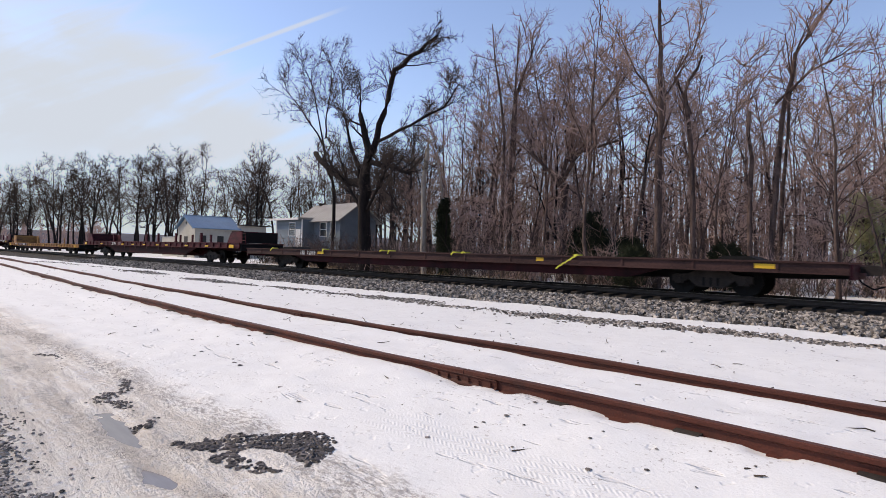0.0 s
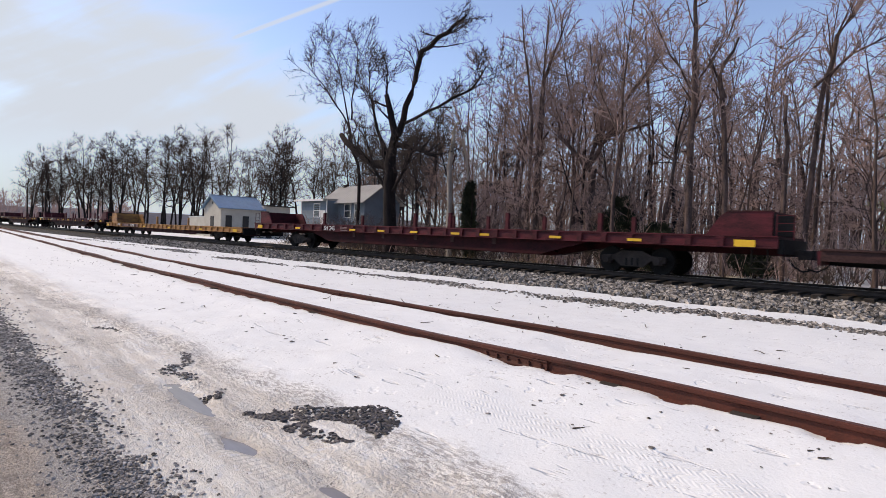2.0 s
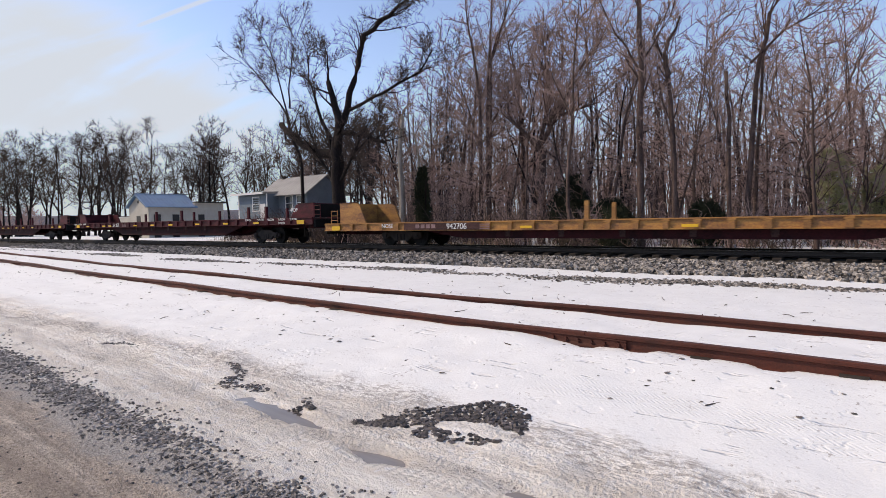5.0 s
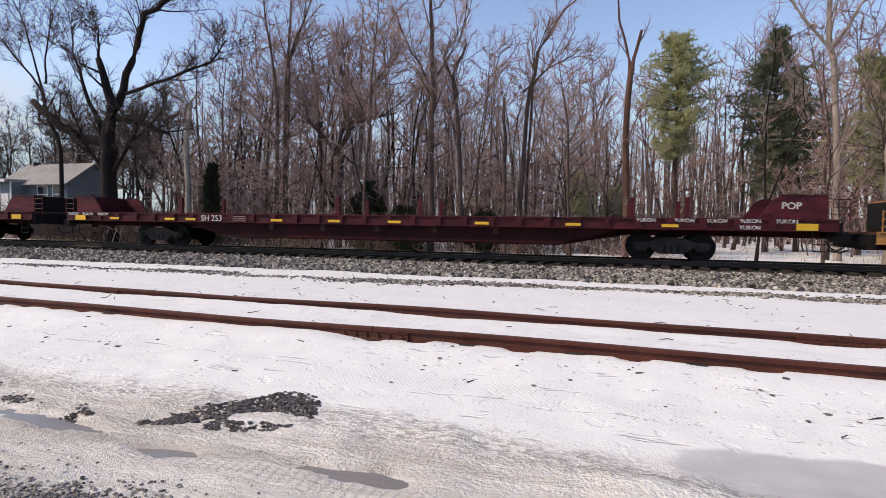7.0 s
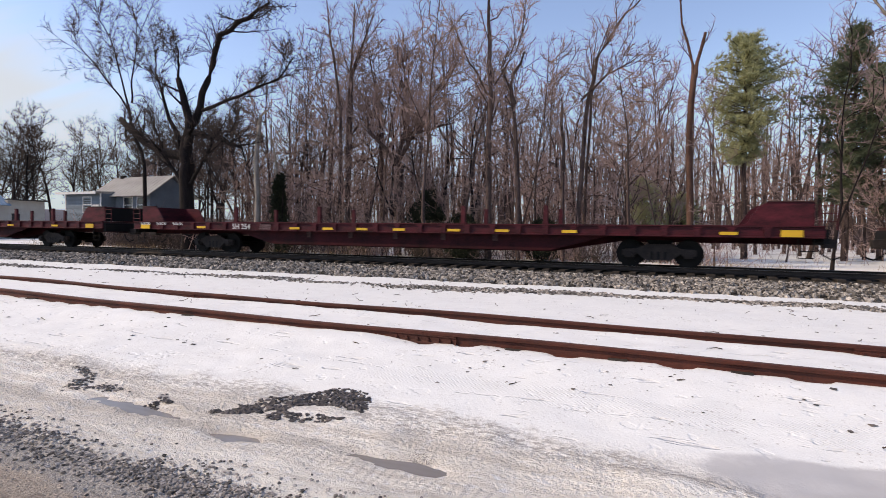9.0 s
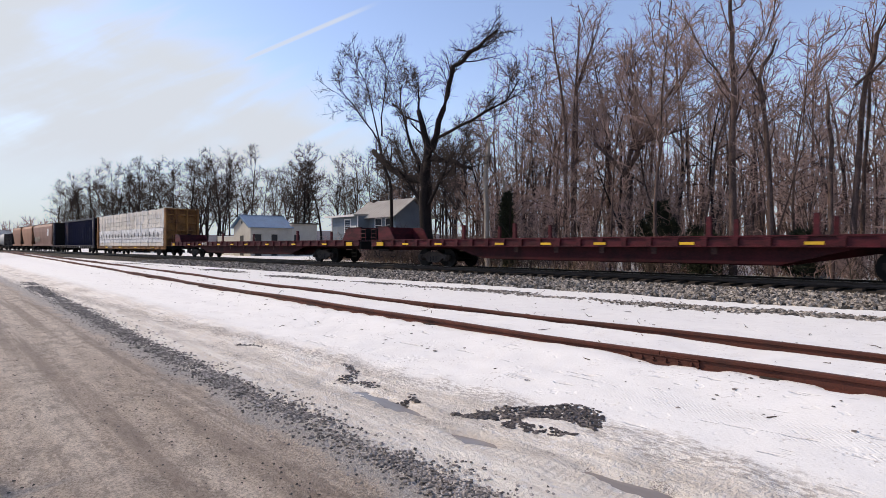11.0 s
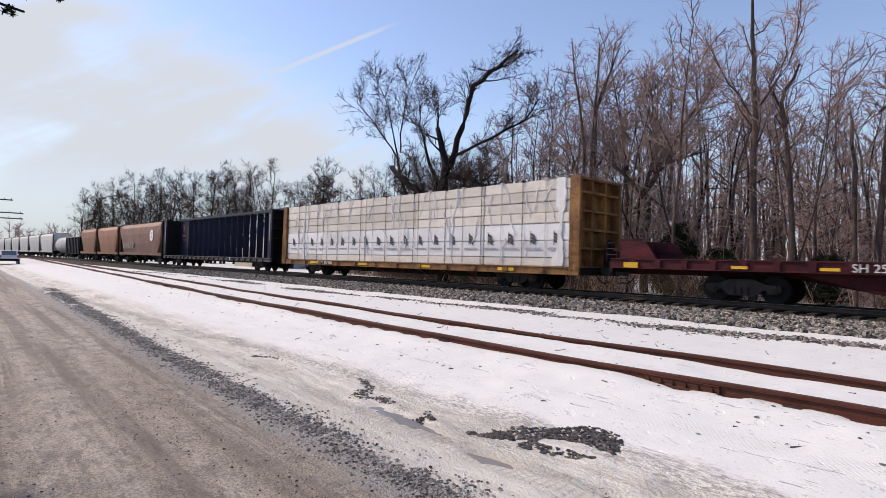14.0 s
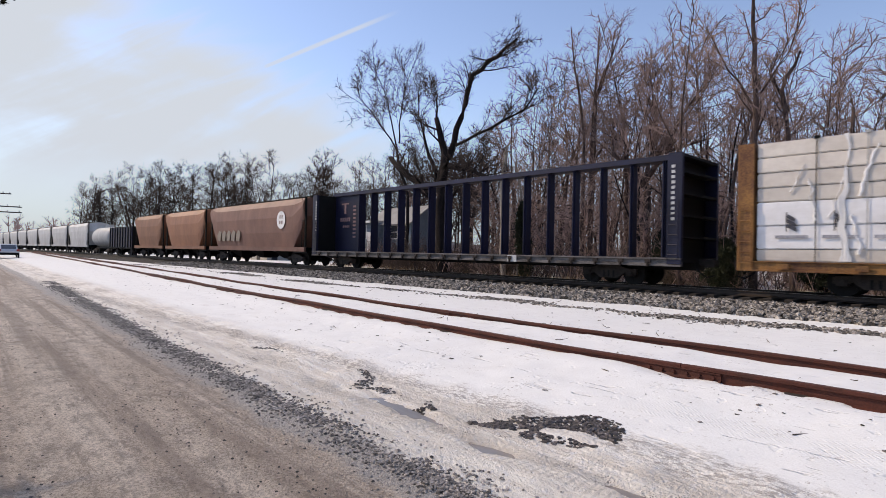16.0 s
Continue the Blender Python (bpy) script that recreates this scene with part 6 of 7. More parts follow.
    limb_tree("pale_snag", (11.4, 20), [([(11.4, 1.0, 0.3), (11.3, 3.6, 0.27), (11.4, 5.6, 0.24)], 0)], M_BARK_PALE, M_TWIG, "thick pale dead trunk with a splintered top", 29, girth=0.5)


marked_trees()


def woods():
    """Copies of a few bare trees, each turned and sized, through the wood behind the line and along the far field."""
    kinds, low, light, field = [], [], [], []
    for k in range(8):
        kinds.append(make_tree("bare_tree", 100 + k, 12.0, (0.075, 0.11, 0.085, 0.13, 0.07, 0.10, 0.09, 0.12)[k], (0.30, 0.42, 0.34, 0.48, 0.25, 0.40, 0.36, 0.45)[k], 13, 5, 5, 0.33 if k % 2 else 0.27, M_BARK_DARK if k == 5 else M_BARK, M_TWIG,
                               "bare slender woodland tree with fine grey-brown twigs", 1 if k in (2, 5) else 0, 0.25, 0.011, "trees of the wood", 0.05, 0.075))
    for k in range(4):
        low.append(make_tree("young_tree", 160 + k, 6.5, 0.05, 0.12, 13, 5, 5, 0.42, M_BARK, M_TWIG, "low young tree with dense reddish twigs", 2, 0.2, 0.010, "saplings under the wood", 0.12, 0.13))
    for k in range(4):
        light.append(make_tree("bare_tree", 120 + k, 13.0, 0.10, 0.22, 11, 4, 4, 0.30, M_BARK, M_TWIG, "bare woodland tree deep in the wood", 0, 0.25, 0.016, "trees of the wood", 0.04, 0.065))
    for k in range(5):
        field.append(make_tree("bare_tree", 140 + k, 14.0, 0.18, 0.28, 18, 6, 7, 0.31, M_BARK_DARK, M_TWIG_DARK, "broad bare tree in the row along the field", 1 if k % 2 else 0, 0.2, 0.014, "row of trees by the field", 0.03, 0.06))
    r = random.Random(12)
    used = set()

    def plant(proto, x, y, s, squeeze=1.0):
        m = pose(x, y, on_ground(x, y), 0, 0, r.uniform(0, 360))
        if proto not in used:
            used.add(proto)
            t = proto
        else:
            t = copy_thing(proto, m)
        t.matrix_basis = m @ Matrix.Diagonal((s * squeeze, s * squeeze, s, 1))

    n = 0
    clear = ((4.1, 30, 2.0), (9.4, 31, 2.2), (13.9, 27, 2.0))    # open strips before the pines
    for row, (y, step, lo, hi) in enumerate(((20.5, 3.8, -17, 22), (23, 2.8, -22, 26), (26, 2.7, -26, 30), (29.5, 2.8, -30, 34), (33.5, 3.0, -36, 40), (38, 3.5, -42, 46), (43, 4.0, -46, 52), (50, 4.6, -52, 62), (58, 5.2, -58, 72))):
        x = lo
        while x < hi:
            x += step * r.uniform(0.5, 1.55)
            yy = y + r.uniform(-1.3, 1.3)
            if any(yy < py + 1 and abs(x - (2.7 + (px - 2.7) * (yy + 5.5) / (py + 5.5))) < pw * (yy + 5.5) / (py + 5.5) and r.random() < 0.8 for px, py, pw in clear):
                continue
            far = math.hypot(x - 3, yy + 5.5)
            crest = math.radians(r.uniform(15.0, 19.0) if x > -6 else r.uniform(16.5, 22.5))
            tall = min(17.0, max(8.0, 1.2 + far * math.tan(crest) - on_ground(x, yy)))
            proto = kinds[n % 8] if row < 5 else light[n % 4]
            plant(proto, x, yy + SL * x * 0.5, tall / (12.0 if row < 5 else 13.0) * 0.97, r.uniform(0.85, 1.1))
            n += 1
    # young growth under the trees
    for k in range(64):
        x = -27 + 52 * (k + r.random()) / 64
        y = 20.8 + abs(r.gauss(0, 6))
        if any(y < py and abs(x - (2.7 + (px - 2.7) * (y + 5.5) / (py + 5.5))) < 1.2 for px, py, pw in clear):
            continue
        plant(low[k % 4], x, y + SL * x, r.uniform(0.55, 1.1))
    # the row across the field, from the line towards the barn and behind the house
    for k in range(76):
        f = k / 75
        x = -134 + 66 * f ** 1.1 + r.uniform(-3.5, 3.5)
        y = 15.5 + 46 * f ** 1.25 + r.uniform(-3.5, 3.5)
        plant(field[k % 5], x, y, r.uniform(0.92, 1.2) * (0.82 + 0.32 * min(1, 3 * f)))
    for x, y, s in ((-62, 50, 1.1), (-57, 46, 1.0), (-52, 44, 1.05), (-48, 40, 0.9), (-44, 42, 1.1), (-40, 37, 0.95), (-38, 33, 0.9), (-36, 41, 1.1), (-33, 30, 0.85), (-30, 34, 0.95), (-28, 27, 0.8), (-47, 31, 0.7), (-50, 36, 0.95), (-54, 38, 1.0), (-46, 35, 0.95), (-43, 37, 1.0), (-41, 32, 0.85), (-37, 36, 0.95), (-35, 29, 0.8), (-31, 27.5, 0.85), (-58, 41, 1.0), (-64, 44, 1.05)):
        plant(field[n % 5] if n % 3 else kinds[n % 8], x, y, s)
        n += 1


def undergrowth():
    """Thin stems of brush through the wood, too many to count."""
    r = np.random.RandomState(301)
    lines = []
    for k in range(3400):
        y = 20.6 + 38 * r.random_sample() ** 1.4
        x = -30 - 0.4 * (y - 20) + (58 + 1.2 * (y - 20)) * r.random_sample()
        y += SL * x + (4 if x > 2 else 0)
        if -1.5 < x < 13 and y < 50 and r.random_sample() < 0.8:      # open snow under the trees
            continue
        ln = r.uniform(0.7, 3.0) * (0.6 if y < 22 else 1)
        st = bent(r, (x, y, on_ground(x, y) - 0.1), (r.normal() * 0.25, r.normal() * 0.25, 1), ln, 3, 0.16, -0.02)
        rad = 0.007 + 0.00012 * y
        lines.append((st, [rad, rad, rad, rad * 0.5], 3))
        for _ in range(3):
            i = r.randint(1, 3)
            d = r.normal(size=3) + (0, 0, 0.7)
            lines.append((np.array([st[i], st[i] + d / np.linalg.norm(d) * ln * r.uniform(0.2, 0.5)]), [rad * 0.75, 0], 3))
    v, f = tube_mesh(lines)
    tagged(raw("undergrowth", v, f, M_TWIG), "thin brown brush under the bare trees", "undergrowth", kind="stuff")
    # dry grass and weed stalks behind the ballast
    lines = []
    for k in range(5200):
        x = -40 + 62 * r.random_sample()
        y = 17.6 + SL * x + abs(r.normal()) * 1.5
        if fbm(x, y, 3.0, 77, 3) < -0.1:
            continue
        d = np.array((r.normal() * 0.5, r.normal() * 0.5, 1.0))
        p = np.array((x, y, on_ground(x, y) - 0.03))
        lines.append((np.array([p, p + d / np.linalg.norm(d) * r.uniform(0.12, 0.6)]), [0.007, 0], 3))
    v, f = tube_mesh(lines)
    tagged(raw("dry_grass", v, f, M_STRAW), "dry straw-coloured grass beside the track", "grass", kind="stuff")


undergrowth()
woods()


def pine(name, x, y, h, w, seed, needles, label, base=0.25, clumps=14):
    """A white pine: straight trunk, tiered boughs, needle tufts in loose clumps with gaps."""
    r = np.random.RandomState(seed)
    tree = tagged(new(name), label, "tree", "pines at the wood's edge")
    tree.location = (x, y, on_ground(x, y))
    stem = bent(r, (0, 0, -0.3), (0, 0, 1), h + 0.3, 8, 0.02, 0.02)
    lines = [(stem, np.linspace(0.19, 0.03, 9), 7)]
    tri_v = []
    nb = int(h * 15)
    for k in range(nb):
        f = base + (0.99 - base) * (k + r.random_sample()) / nb
        p = np.array((np.interp(f, np.linspace(0, 1, 9), stem[:, 0]), np.interp(f, np.linspace(0, 1, 9), stem[:, 1]), f * h))
        a = r.uniform(0, math.tau)
        ln = w * r.uniform(0.45, 1.1) * min(1.0, 0.25 + 1.5 * (1 - f)) * (0.75 + 0.4 * math.sin(f * 9 + seed))
        br = bent(r, p, (math.cos(a), math.sin(a), 0.12), ln, 4, 0.08, 0.05)
        lines.append((br, np.linspace(0.035, 0.01, 5), 3))
        g = r.uniform(0.25, 1.0, clumps)
        i = np.minimum((g * 4).astype(int), 3)
        q = br[i] + (br[i + 1] - br[i]) * (g * 4 - i)[:, None] + r.normal(size=(clumps, 3)) * (0.18, 0.18, 0.11)
        q = np.repeat(q, 14, 0)
        d = r.normal(size=q.shape) + (0, 0, 0.35)
        d *= r.uniform(0.16, 0.34, len(q))[:, None] / np.linalg.norm(d, axis=1, keepdims=True)
        side = np.cross(d, r.normal(size=q.shape))
        side *= 0.018 / (np.linalg.norm(side, axis=1, keepdims=True) + 1e-9)
        tri_v.append(np.stack([q + side, q - side, q + d], 1).reshape(-1, 3))
    tri_v = np.concatenate(tri_v)
    tri_f = np.arange(len(tri_v)).reshape(-1, 3).tolist()
    tri_v = tri_v.tolist()
    v, f = tube_mesh(lines)
    raw("trunk", v, f, M_BARK, tree)
    raw("crown", tri_v, tri_f, needles, tree)


M_NEEDLE2 = mat("blue_green_needles", (0.20, 0.23, 0.14), 0.85, 0, (0.085, 0.11, 0.065), 0.5, 6, 0, 0.8, 0.2)
for needle in (M_NEEDLE, M_NEEDLE2):         # needles let some light through
    nt = needle.node_tree
    thin, both = nt.nodes.new("ShaderNodeBsdfTranslucent"), nt.nodes.new("ShaderNodeMixShader")
    both.inputs[0].default_value = 0.4
    bsdf = nt.nodes["Principled BSDF"]
    nt.links.new(bsdf.inputs["Base Color"].links[0].from_socket, thin.inputs[0])
    nt.links.new(bsdf.outputs[0], both.inputs[1])
    nt.links.new(thin.outputs[0], both.inputs[2])
    nt.links.new(both.outputs[0], nt.nodes["Material Output"].inputs[0])
pine("pine", 4.6, 30, 12.4, 3.8, 51, M_NEEDLE, "yellow-green pine with a soft open crown", 0.42)
pine("pine", 9.4, 31, 12.4, 3.6, 52, M_NEEDLE2, "dark green pine behind bare trunks", 0.25)
pine("pine", 11.4, 33, 11.0, 3.2, 53, M_NEEDLE2, "dark green pine crowded by its neighbours", 0.22)
pine("pine", 13.9, 27, 9.6, 3.2, 54, M_NEEDLE, "young pine with a yellow-green top", 0.3)
pine("pine", 16.8, 30, 11.5, 2.8, 55, M_NEEDLE2, "dark pine at the edge of the wood", 0.2)
pine("pine", 18.5, 25, 9.0, 2.4, 56, M_NEEDLE, "pine with a light green crown", 0.25)
pine("pine", -0.2, 26, 4.2, 1.5, 57, M_NEEDLE, "small spreading pine under the trees", 0.3, 8)
pine("pine", 1.5, 27.5, 3.4, 1.4, 58, M_NEEDLE, "small spreading pine under the trees", 0.3, 8)


def cedar(x, y, h, w, seed, label, name="cedar_bush"):
    """A dense dark evergreen bush of many short sprays."""
    r = np.random.RandomState(seed)
    tree = tagged(new(name), label, "bush")
    tree.location = (x, y, on_ground(x, y))
    n = int(1100 * h * w)
    f, a = r.random_sample(n) ** 0.8, r.uniform(0, math.tau, n)
    lobes = 1 + 0.28 * np.sin(7 * f + seed + a) + 0.22 * np.sin(3 * a + 11 * f)
    rad = w * (0.25 + 0.75 * np.sin(math.pi * np.minimum(1, 0.25 + 0.70 * f))) * (r.uniform(0.35, 1.05, n) ** 0.5 + 0.7 * r.random_sample(n) ** 4) * lobes
    q = np.repeat(np.stack([rad * np.cos(a) * (1 + 0.3 * f) + 0.25 * w * np.sin(5 * f + seed), rad * np.sin(a), 0.1 + f * h * (0.9 + 0.1 * np.sin(2 * a))], 1), 6, 0)
    d = r.normal(size=q.shape) + (0, 0, 0.7)
    d *= r.uniform(0.12, 0.36, len(q))[:, None] / np.linalg.norm(d, axis=1, keepdims=True)
    side = np.cross(d, r.normal(size=q.shape))
    side *= 0.026 / (np.linalg.norm(side, axis=1, keepdims=True) + 1e-9)
    tv = np.stack([q + side, q - side, q + d], 1).reshape(-1, 3).tolist()
    tf = np.arange(len(tv)).reshape(-1, 3).tolist()
    v, f = tube_mesh([(bent(r, (0, 0, -0.2), (0.05, 0, 1), h * 0.9, 5, 0.05, 0.02), np.linspace(0.08, 0.02, 6), 5)])
    raw("trunk", v, f, M_BARK_DARK, tree)
    raw("foliage", tv, tf, M_CEDAR, tree)


cedar(-11.1, 22, 3.5, 0.48, 61, "tall dark evergreen bush with a ragged top")
cedar(-9.0, 22, 2.2, 0.6, 62, "low round dark evergreen bush")
cedar(-19.1, 19.2, 4.4, 0.30, 63, "dark ivy-grown stump beside the pale snag", "ivy_stump")
cedar(-11.7, 21.6, 2.6, 0.38, 64, "small dark evergreen bush under the trees")
cedar(-4.6, 21.5, 1.9, 0.55, 65, "scrubby dark evergreen among the trunks")
cedar(-7.6, 19.3, 1.7, 0.5, 66, "scrubby dark evergreen among the trunks")


def shrubs():
    protos = []
    for k in range(4):
        r = np.random.RandomState(200 + k)
        ob = tagged(new("shrub"), "leafless brown thicket at the wood's edge", "shrub", "thickets along the line")
        lines = []
        for _ in range(46):
            a = r.uniform(0, math.tau)
            p = (0.5 * r.normal(), 0.5 * r.normal(), -0.1)
            st = bent(r, p, (0.35 * math.cos(a), 0.35 * math.sin(a), 1), r.uniform(0.8, 2.9), 5, 0.16, -0.02)
            lines.append((st, np.linspace(0.016, 0.006, 6), 3))
            for _ in range(8):
                i = r.randint(1, 5)
                d = r.normal(size=3) + (0, 0, 0.6)
                lines.append((np.array([st[i], st[i] + d / np.linalg.norm(d) * r.uniform(0.25, 0.9)]), [0.008, 0.004], 3))
        v, f = tube_mesh(lines)
        raw("brushwood", v, f, M_TWIG if k % 2 else M_TWIGBIT, ob)
        protos.append(ob)
    r = random.Random(31)
    for k in range(56):
        x = -46 + 49 * (k + r.random()) / 56
        y = 20.2 + SL * x + abs(r.gauss(0, 3.2)) + (3 if x < -30 else 0)
        m = pose(x, y, on_ground(x, y), 0, 0, r.uniform(0, 360))
        p = protos[k % 4]
        t = p if k < 4 else copy_thing(p, m)
        t.matrix_basis = m @ Matrix.Diagonal((1.2, 1.2, r.uniform(0.5, 1.15), 1))


shrubs()


def dark_thicket():
    """Dark leafless brush round the foot of the old broken tree and before the house."""
    r = np.random.RandomState(311)
    for x, y in ((-33.5, 20.3), (-31.6, 19.8), (-30.0, 19.4), (-28.3, 19.6), (-26.8, 19.4), (-24.2, 19.5), (-22.6, 19.2), (-21.6, 20.0), (-17.6, 20.2), (-35.5, 21.3)):
        ob = tagged(new("thicket"), "dark leafless thicket of arching stems", "shrub", "dark thickets")
        ob.location = (x, y, on_ground(x, y))
        lines = []
        for _ in range(54):
            a = r.uniform(0, math.tau)
            st = bent(r, (0.7 * r.normal(), 0.5 * r.normal(), -0.1), (0.4 * math.cos(a), 0.4 * math.sin(a), 1), r.uniform(1.2, 3.6), 5, 0.2, -0.03)
            lines.append((st, np.linspace(0.018, 0.007, 6), 3))
            for _ in range(9):
                i = r.randint(1, 5)
                d = r.normal(size=3) + (0, 0, 0.5)
                lines.append((np.array([st[i], st[i] + d / np.linalg.norm(d) * r.uniform(0.3, 1.0)]), [0.009, 0.004], 3))
        v, f = tube_mesh(lines)
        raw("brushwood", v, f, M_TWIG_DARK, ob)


dark_thicket()


def far_woods():
    """Distant woods as one mass of thin stems, and a low ridge behind everything."""
    r = np.random.RandomState(77)
    lines = []
    for k in range(230):
        f = r.random_sample()
        x = -330 - 60 * r.random_sample()
        y = -75 + 165 * f
        if -40 < y < -12:
            continue
        h = r.uniform(8, 17)
        z = on_ground(x, y)
        st = bent(r, (x, y, z), (0, 0, 1), h, 5, 0.05, 0.02)
        lines.append((st, np.linspace(0.28, 0.08, 6), 4))
        for _ in range(26):
            i = r.randint(1, 5)
            a = r.uniform(0, math.tau)
            lines.append((bent(r, st[i], (math.cos(a) * 0.7, math.sin(a) * 0.7, 0.7), r.uniform(2, 5), 3, 0.15, 0.05), [0.10, 0.085, 0.07, 0.05], 3))
    v, f = tube_mesh(lines)
    tagged(raw("far_woods", v, f, M_TWIG), "distant bare woods at the end of the line", "woods", kind="stuff")
    # stems deep in the wood behind the line
    stems, lines = [], []
    for k in range(1700):
        y = 48 + 80 * r.random_sample()
        x = -1.0 * y + (2.1 * y + 20) * r.random_sample()
        st = bent(r, (x, y, on_ground(x, y) - 0.2), (0.03 * r.normal(), 0, 1), r.uniform(8, 17), 3, 0.04, 0.02)
        stems.append((st, np.linspace(0.15, 0.05, 4), 3))
        for _ in range(8):
            a = r.uniform(0, math.tau)
            lines.append((bent(r, st[r.randint(1, 4)], (math.cos(a), math.sin(a), 0.9), r.uniform(1.6, 4.2), 2, 0.15, 0.05), [0.045, 0.035, 0.016], 3))
    v, f = tube_mesh(stems)
    tagged(raw("deep_stems", v, f, M_BARK), "grey-brown stems deep in the bare wood", "woods", kind="stuff")
    v, f = tube_mesh(lines)
    tagged(raw("deep_twigs", v, f, M_TWIG), "pale haze of branches deep in the bare wood", "woods", kind="stuff")
    # ridge
    n = 160
    verts, faces = [], []
    for k in range(n + 1):
        a = math.tau * k / n
        h = 17 + 7 * math.sin(a * 5 + 1) + 4 * math.sin(a * 13) + r.uniform(-1.2, 1.2)
        c, s = math.cos(a), math.sin(a)
        verts += [(800 * c, 800 * s, -3), (850 * c, 850 * s, h * 0.85), (900 * c, 900 * s, h), (1100 * c, 1100 * s, -3)]
    for k in range(n):
        for j in range(3):
            faces.append((4 * k + j, 4 * k + j + 1, 4 * k + j + 5, 4 * k + j + 4))
    m = mat("far_ridge", (0.12, 0.115, 0.13), 1.0, 0, (0.075, 0.072, 0.085), 0.02, 0.2, 0)
    tagged(raw("ridge", verts, faces, m, smooth=True), "low wooded ridge along the horizon", "backdrop", kind="structure")


far_woods()


# ---- houses ----
def sash(parent, x, y, z, w, h, face_dir=-1):
    """A window on a wall that looks towards -y: frame, sill and two panes."""
    fr = bmesh.new()
    for a, b, c, d in ((x - w / 2 - 0.07, x - w / 2, z - 0.07, z + h + 0.07), (x + w / 2, x + w / 2 + 0.07, z - 0.07, z + h + 0.07), (x - w / 2, x + w / 2, z + h, z + h + 0.07), (x - w / 2, x + w / 2, z - 0.07, z), (x - w / 2, x + w / 2, z + h / 2 - 0.025, z + h / 2 + 0.025)):
        bm_box(fr, a, b, y - 0.05, y + 0.03, c, d)
    win = part("window", fr, M_WHITE, parent, "white window frame")
    for k in range(2):
        part("pane", bm_box(bmesh.new(), x - w / 2, x + w / 2, y - 0.012, y + 0.0, z + k * h / 2 + 0.02, z + (k + 1) * h / 2 - 0.02), M_GLASS, win)


def metal_roof(parent, p, material, name="roof", seam=0.45):
    """A sheet roof over the quad p (eave left, eave right, ridge right, ridge left), with standing seams."""
    a, b, c, d = map(Vector, p)
    nrm = (b - a).cross(d - a).normalized()
    if nrm.z < 0:
        nrm = -nrm
    bm = bmesh.new()
    lo = [bm.verts.new(q) for q in (a, b, c, d)]
    hi = [bm.verts.new(q + nrm * 0.06) for q in (a, b, c, d)]
    bm.faces.new(lo), bm.faces.new(hi)
    for i in range(4):
        bm.faces.new((lo[i], lo[(i + 1) % 4], hi[(i + 1) % 4], hi[i]))
    roof = part(name, bm, material, parent)
    n = max(2, int((b - a).length / seam))
    bm = bmesh.new()
    for k in range(n + 1):
        f = k / n
        p0, p1 = a.lerp(b, f) + nrm * 0.06, d.lerp(c, f) + nrm * 0.06
        bm_cyl(bm, p0, p1, 0.03, None, 5)
    part("seams", bm, material, roof)
    return roof


def build_house():
    h = tagged(new("house"), "small grey-blue house with a pale metal roof", "house")
    y0 = 24.0
    g = on_ground(-40, y0) - 0.3
    # main block with a ridge along x
    bm = bmesh.new()
    bm_prism(bm, [(y0 + 1.2, g), (y0 + 1.2, 4.1), (y0 + 3.2, 5.6), (y0 + 5.2, 4.1), (y0 + 5.2, g)], -44.6, -37.8, "x")
    part("wall", bm, M_WALL, h)
    metal_roof(h, ((-44.9, y0 + 0.7, 3.86), (-37.4, y0 + 0.7, 3.86), (-37.4, y0 + 3.22, 5.68), (-44.9, y0 + 3.22, 5.68)), M_ROOFW)
    metal_roof(h, ((-44.9, y0 + 5.7, 3.86), (-37.4, y0 + 5.7, 3.86), (-37.4, y0 + 3.22, 5.68), (-44.9, y0 + 3.22, 5.68)), M_ROOFW)
    # low wing towards the field, under a nearly flat roof
    part("wall", bm_box(bmesh.new(), -46.8, -42.02, y0, y0 + 4.5, g, 4.1), M_WALL, h)
    part("roof", bm_prism(bmesh.new(), [(y0 - 0.45, 4.1), (y0 - 0.45, 4.25), (y0 + 4.9, 4.5), (y0 + 4.9, 4.1)], -47.3, -42.02, "x"), M_ROOFW, h)
    part("fascia", bm_box(bmesh.new(), -47.35, -42.02, y0 - 0.52, y0 - 0.45, 4.05, 4.25), M_WHITE, h)
    for x in (-46.72, -42.1):
        part("corner_board", bm_box(bmesh.new(), x - 0.08, x + 0.08, y0 - 0.03, y0 + 0.02, g, 4.2), M_WHITE, h)
    for z in np.arange(g + 0.2, 4.2, 0.2):
        part("siding_board", bm_prism(bmesh.new(), [(y0 - 0.022, z), (y0, z + 0.2), (y0, z)], -46.6, -42.2, "x"), M_WALL, h)
    sash(h, -43.8, y0, 2.6, 1.0, 1.2)
    sash(h, -40.4, y0 + 1.2, 2.6, 1.0, 1.2)
    sash(h, -38.9, y0 + 1.2, 2.6, 0.7, 1.2)
    part("door", bm_box(bmesh.new(), -43.1, -42.3, y0 - 0.06, y0 - 0.03, g + 0.3, 3.2), M_WHITE, h)
    part("chimney", bm_box(bmesh.new(), -44.0, -43.6, y0 + 3.0, y0 + 3.4, 5.2, 5.9), M_BARK_DARK, h)


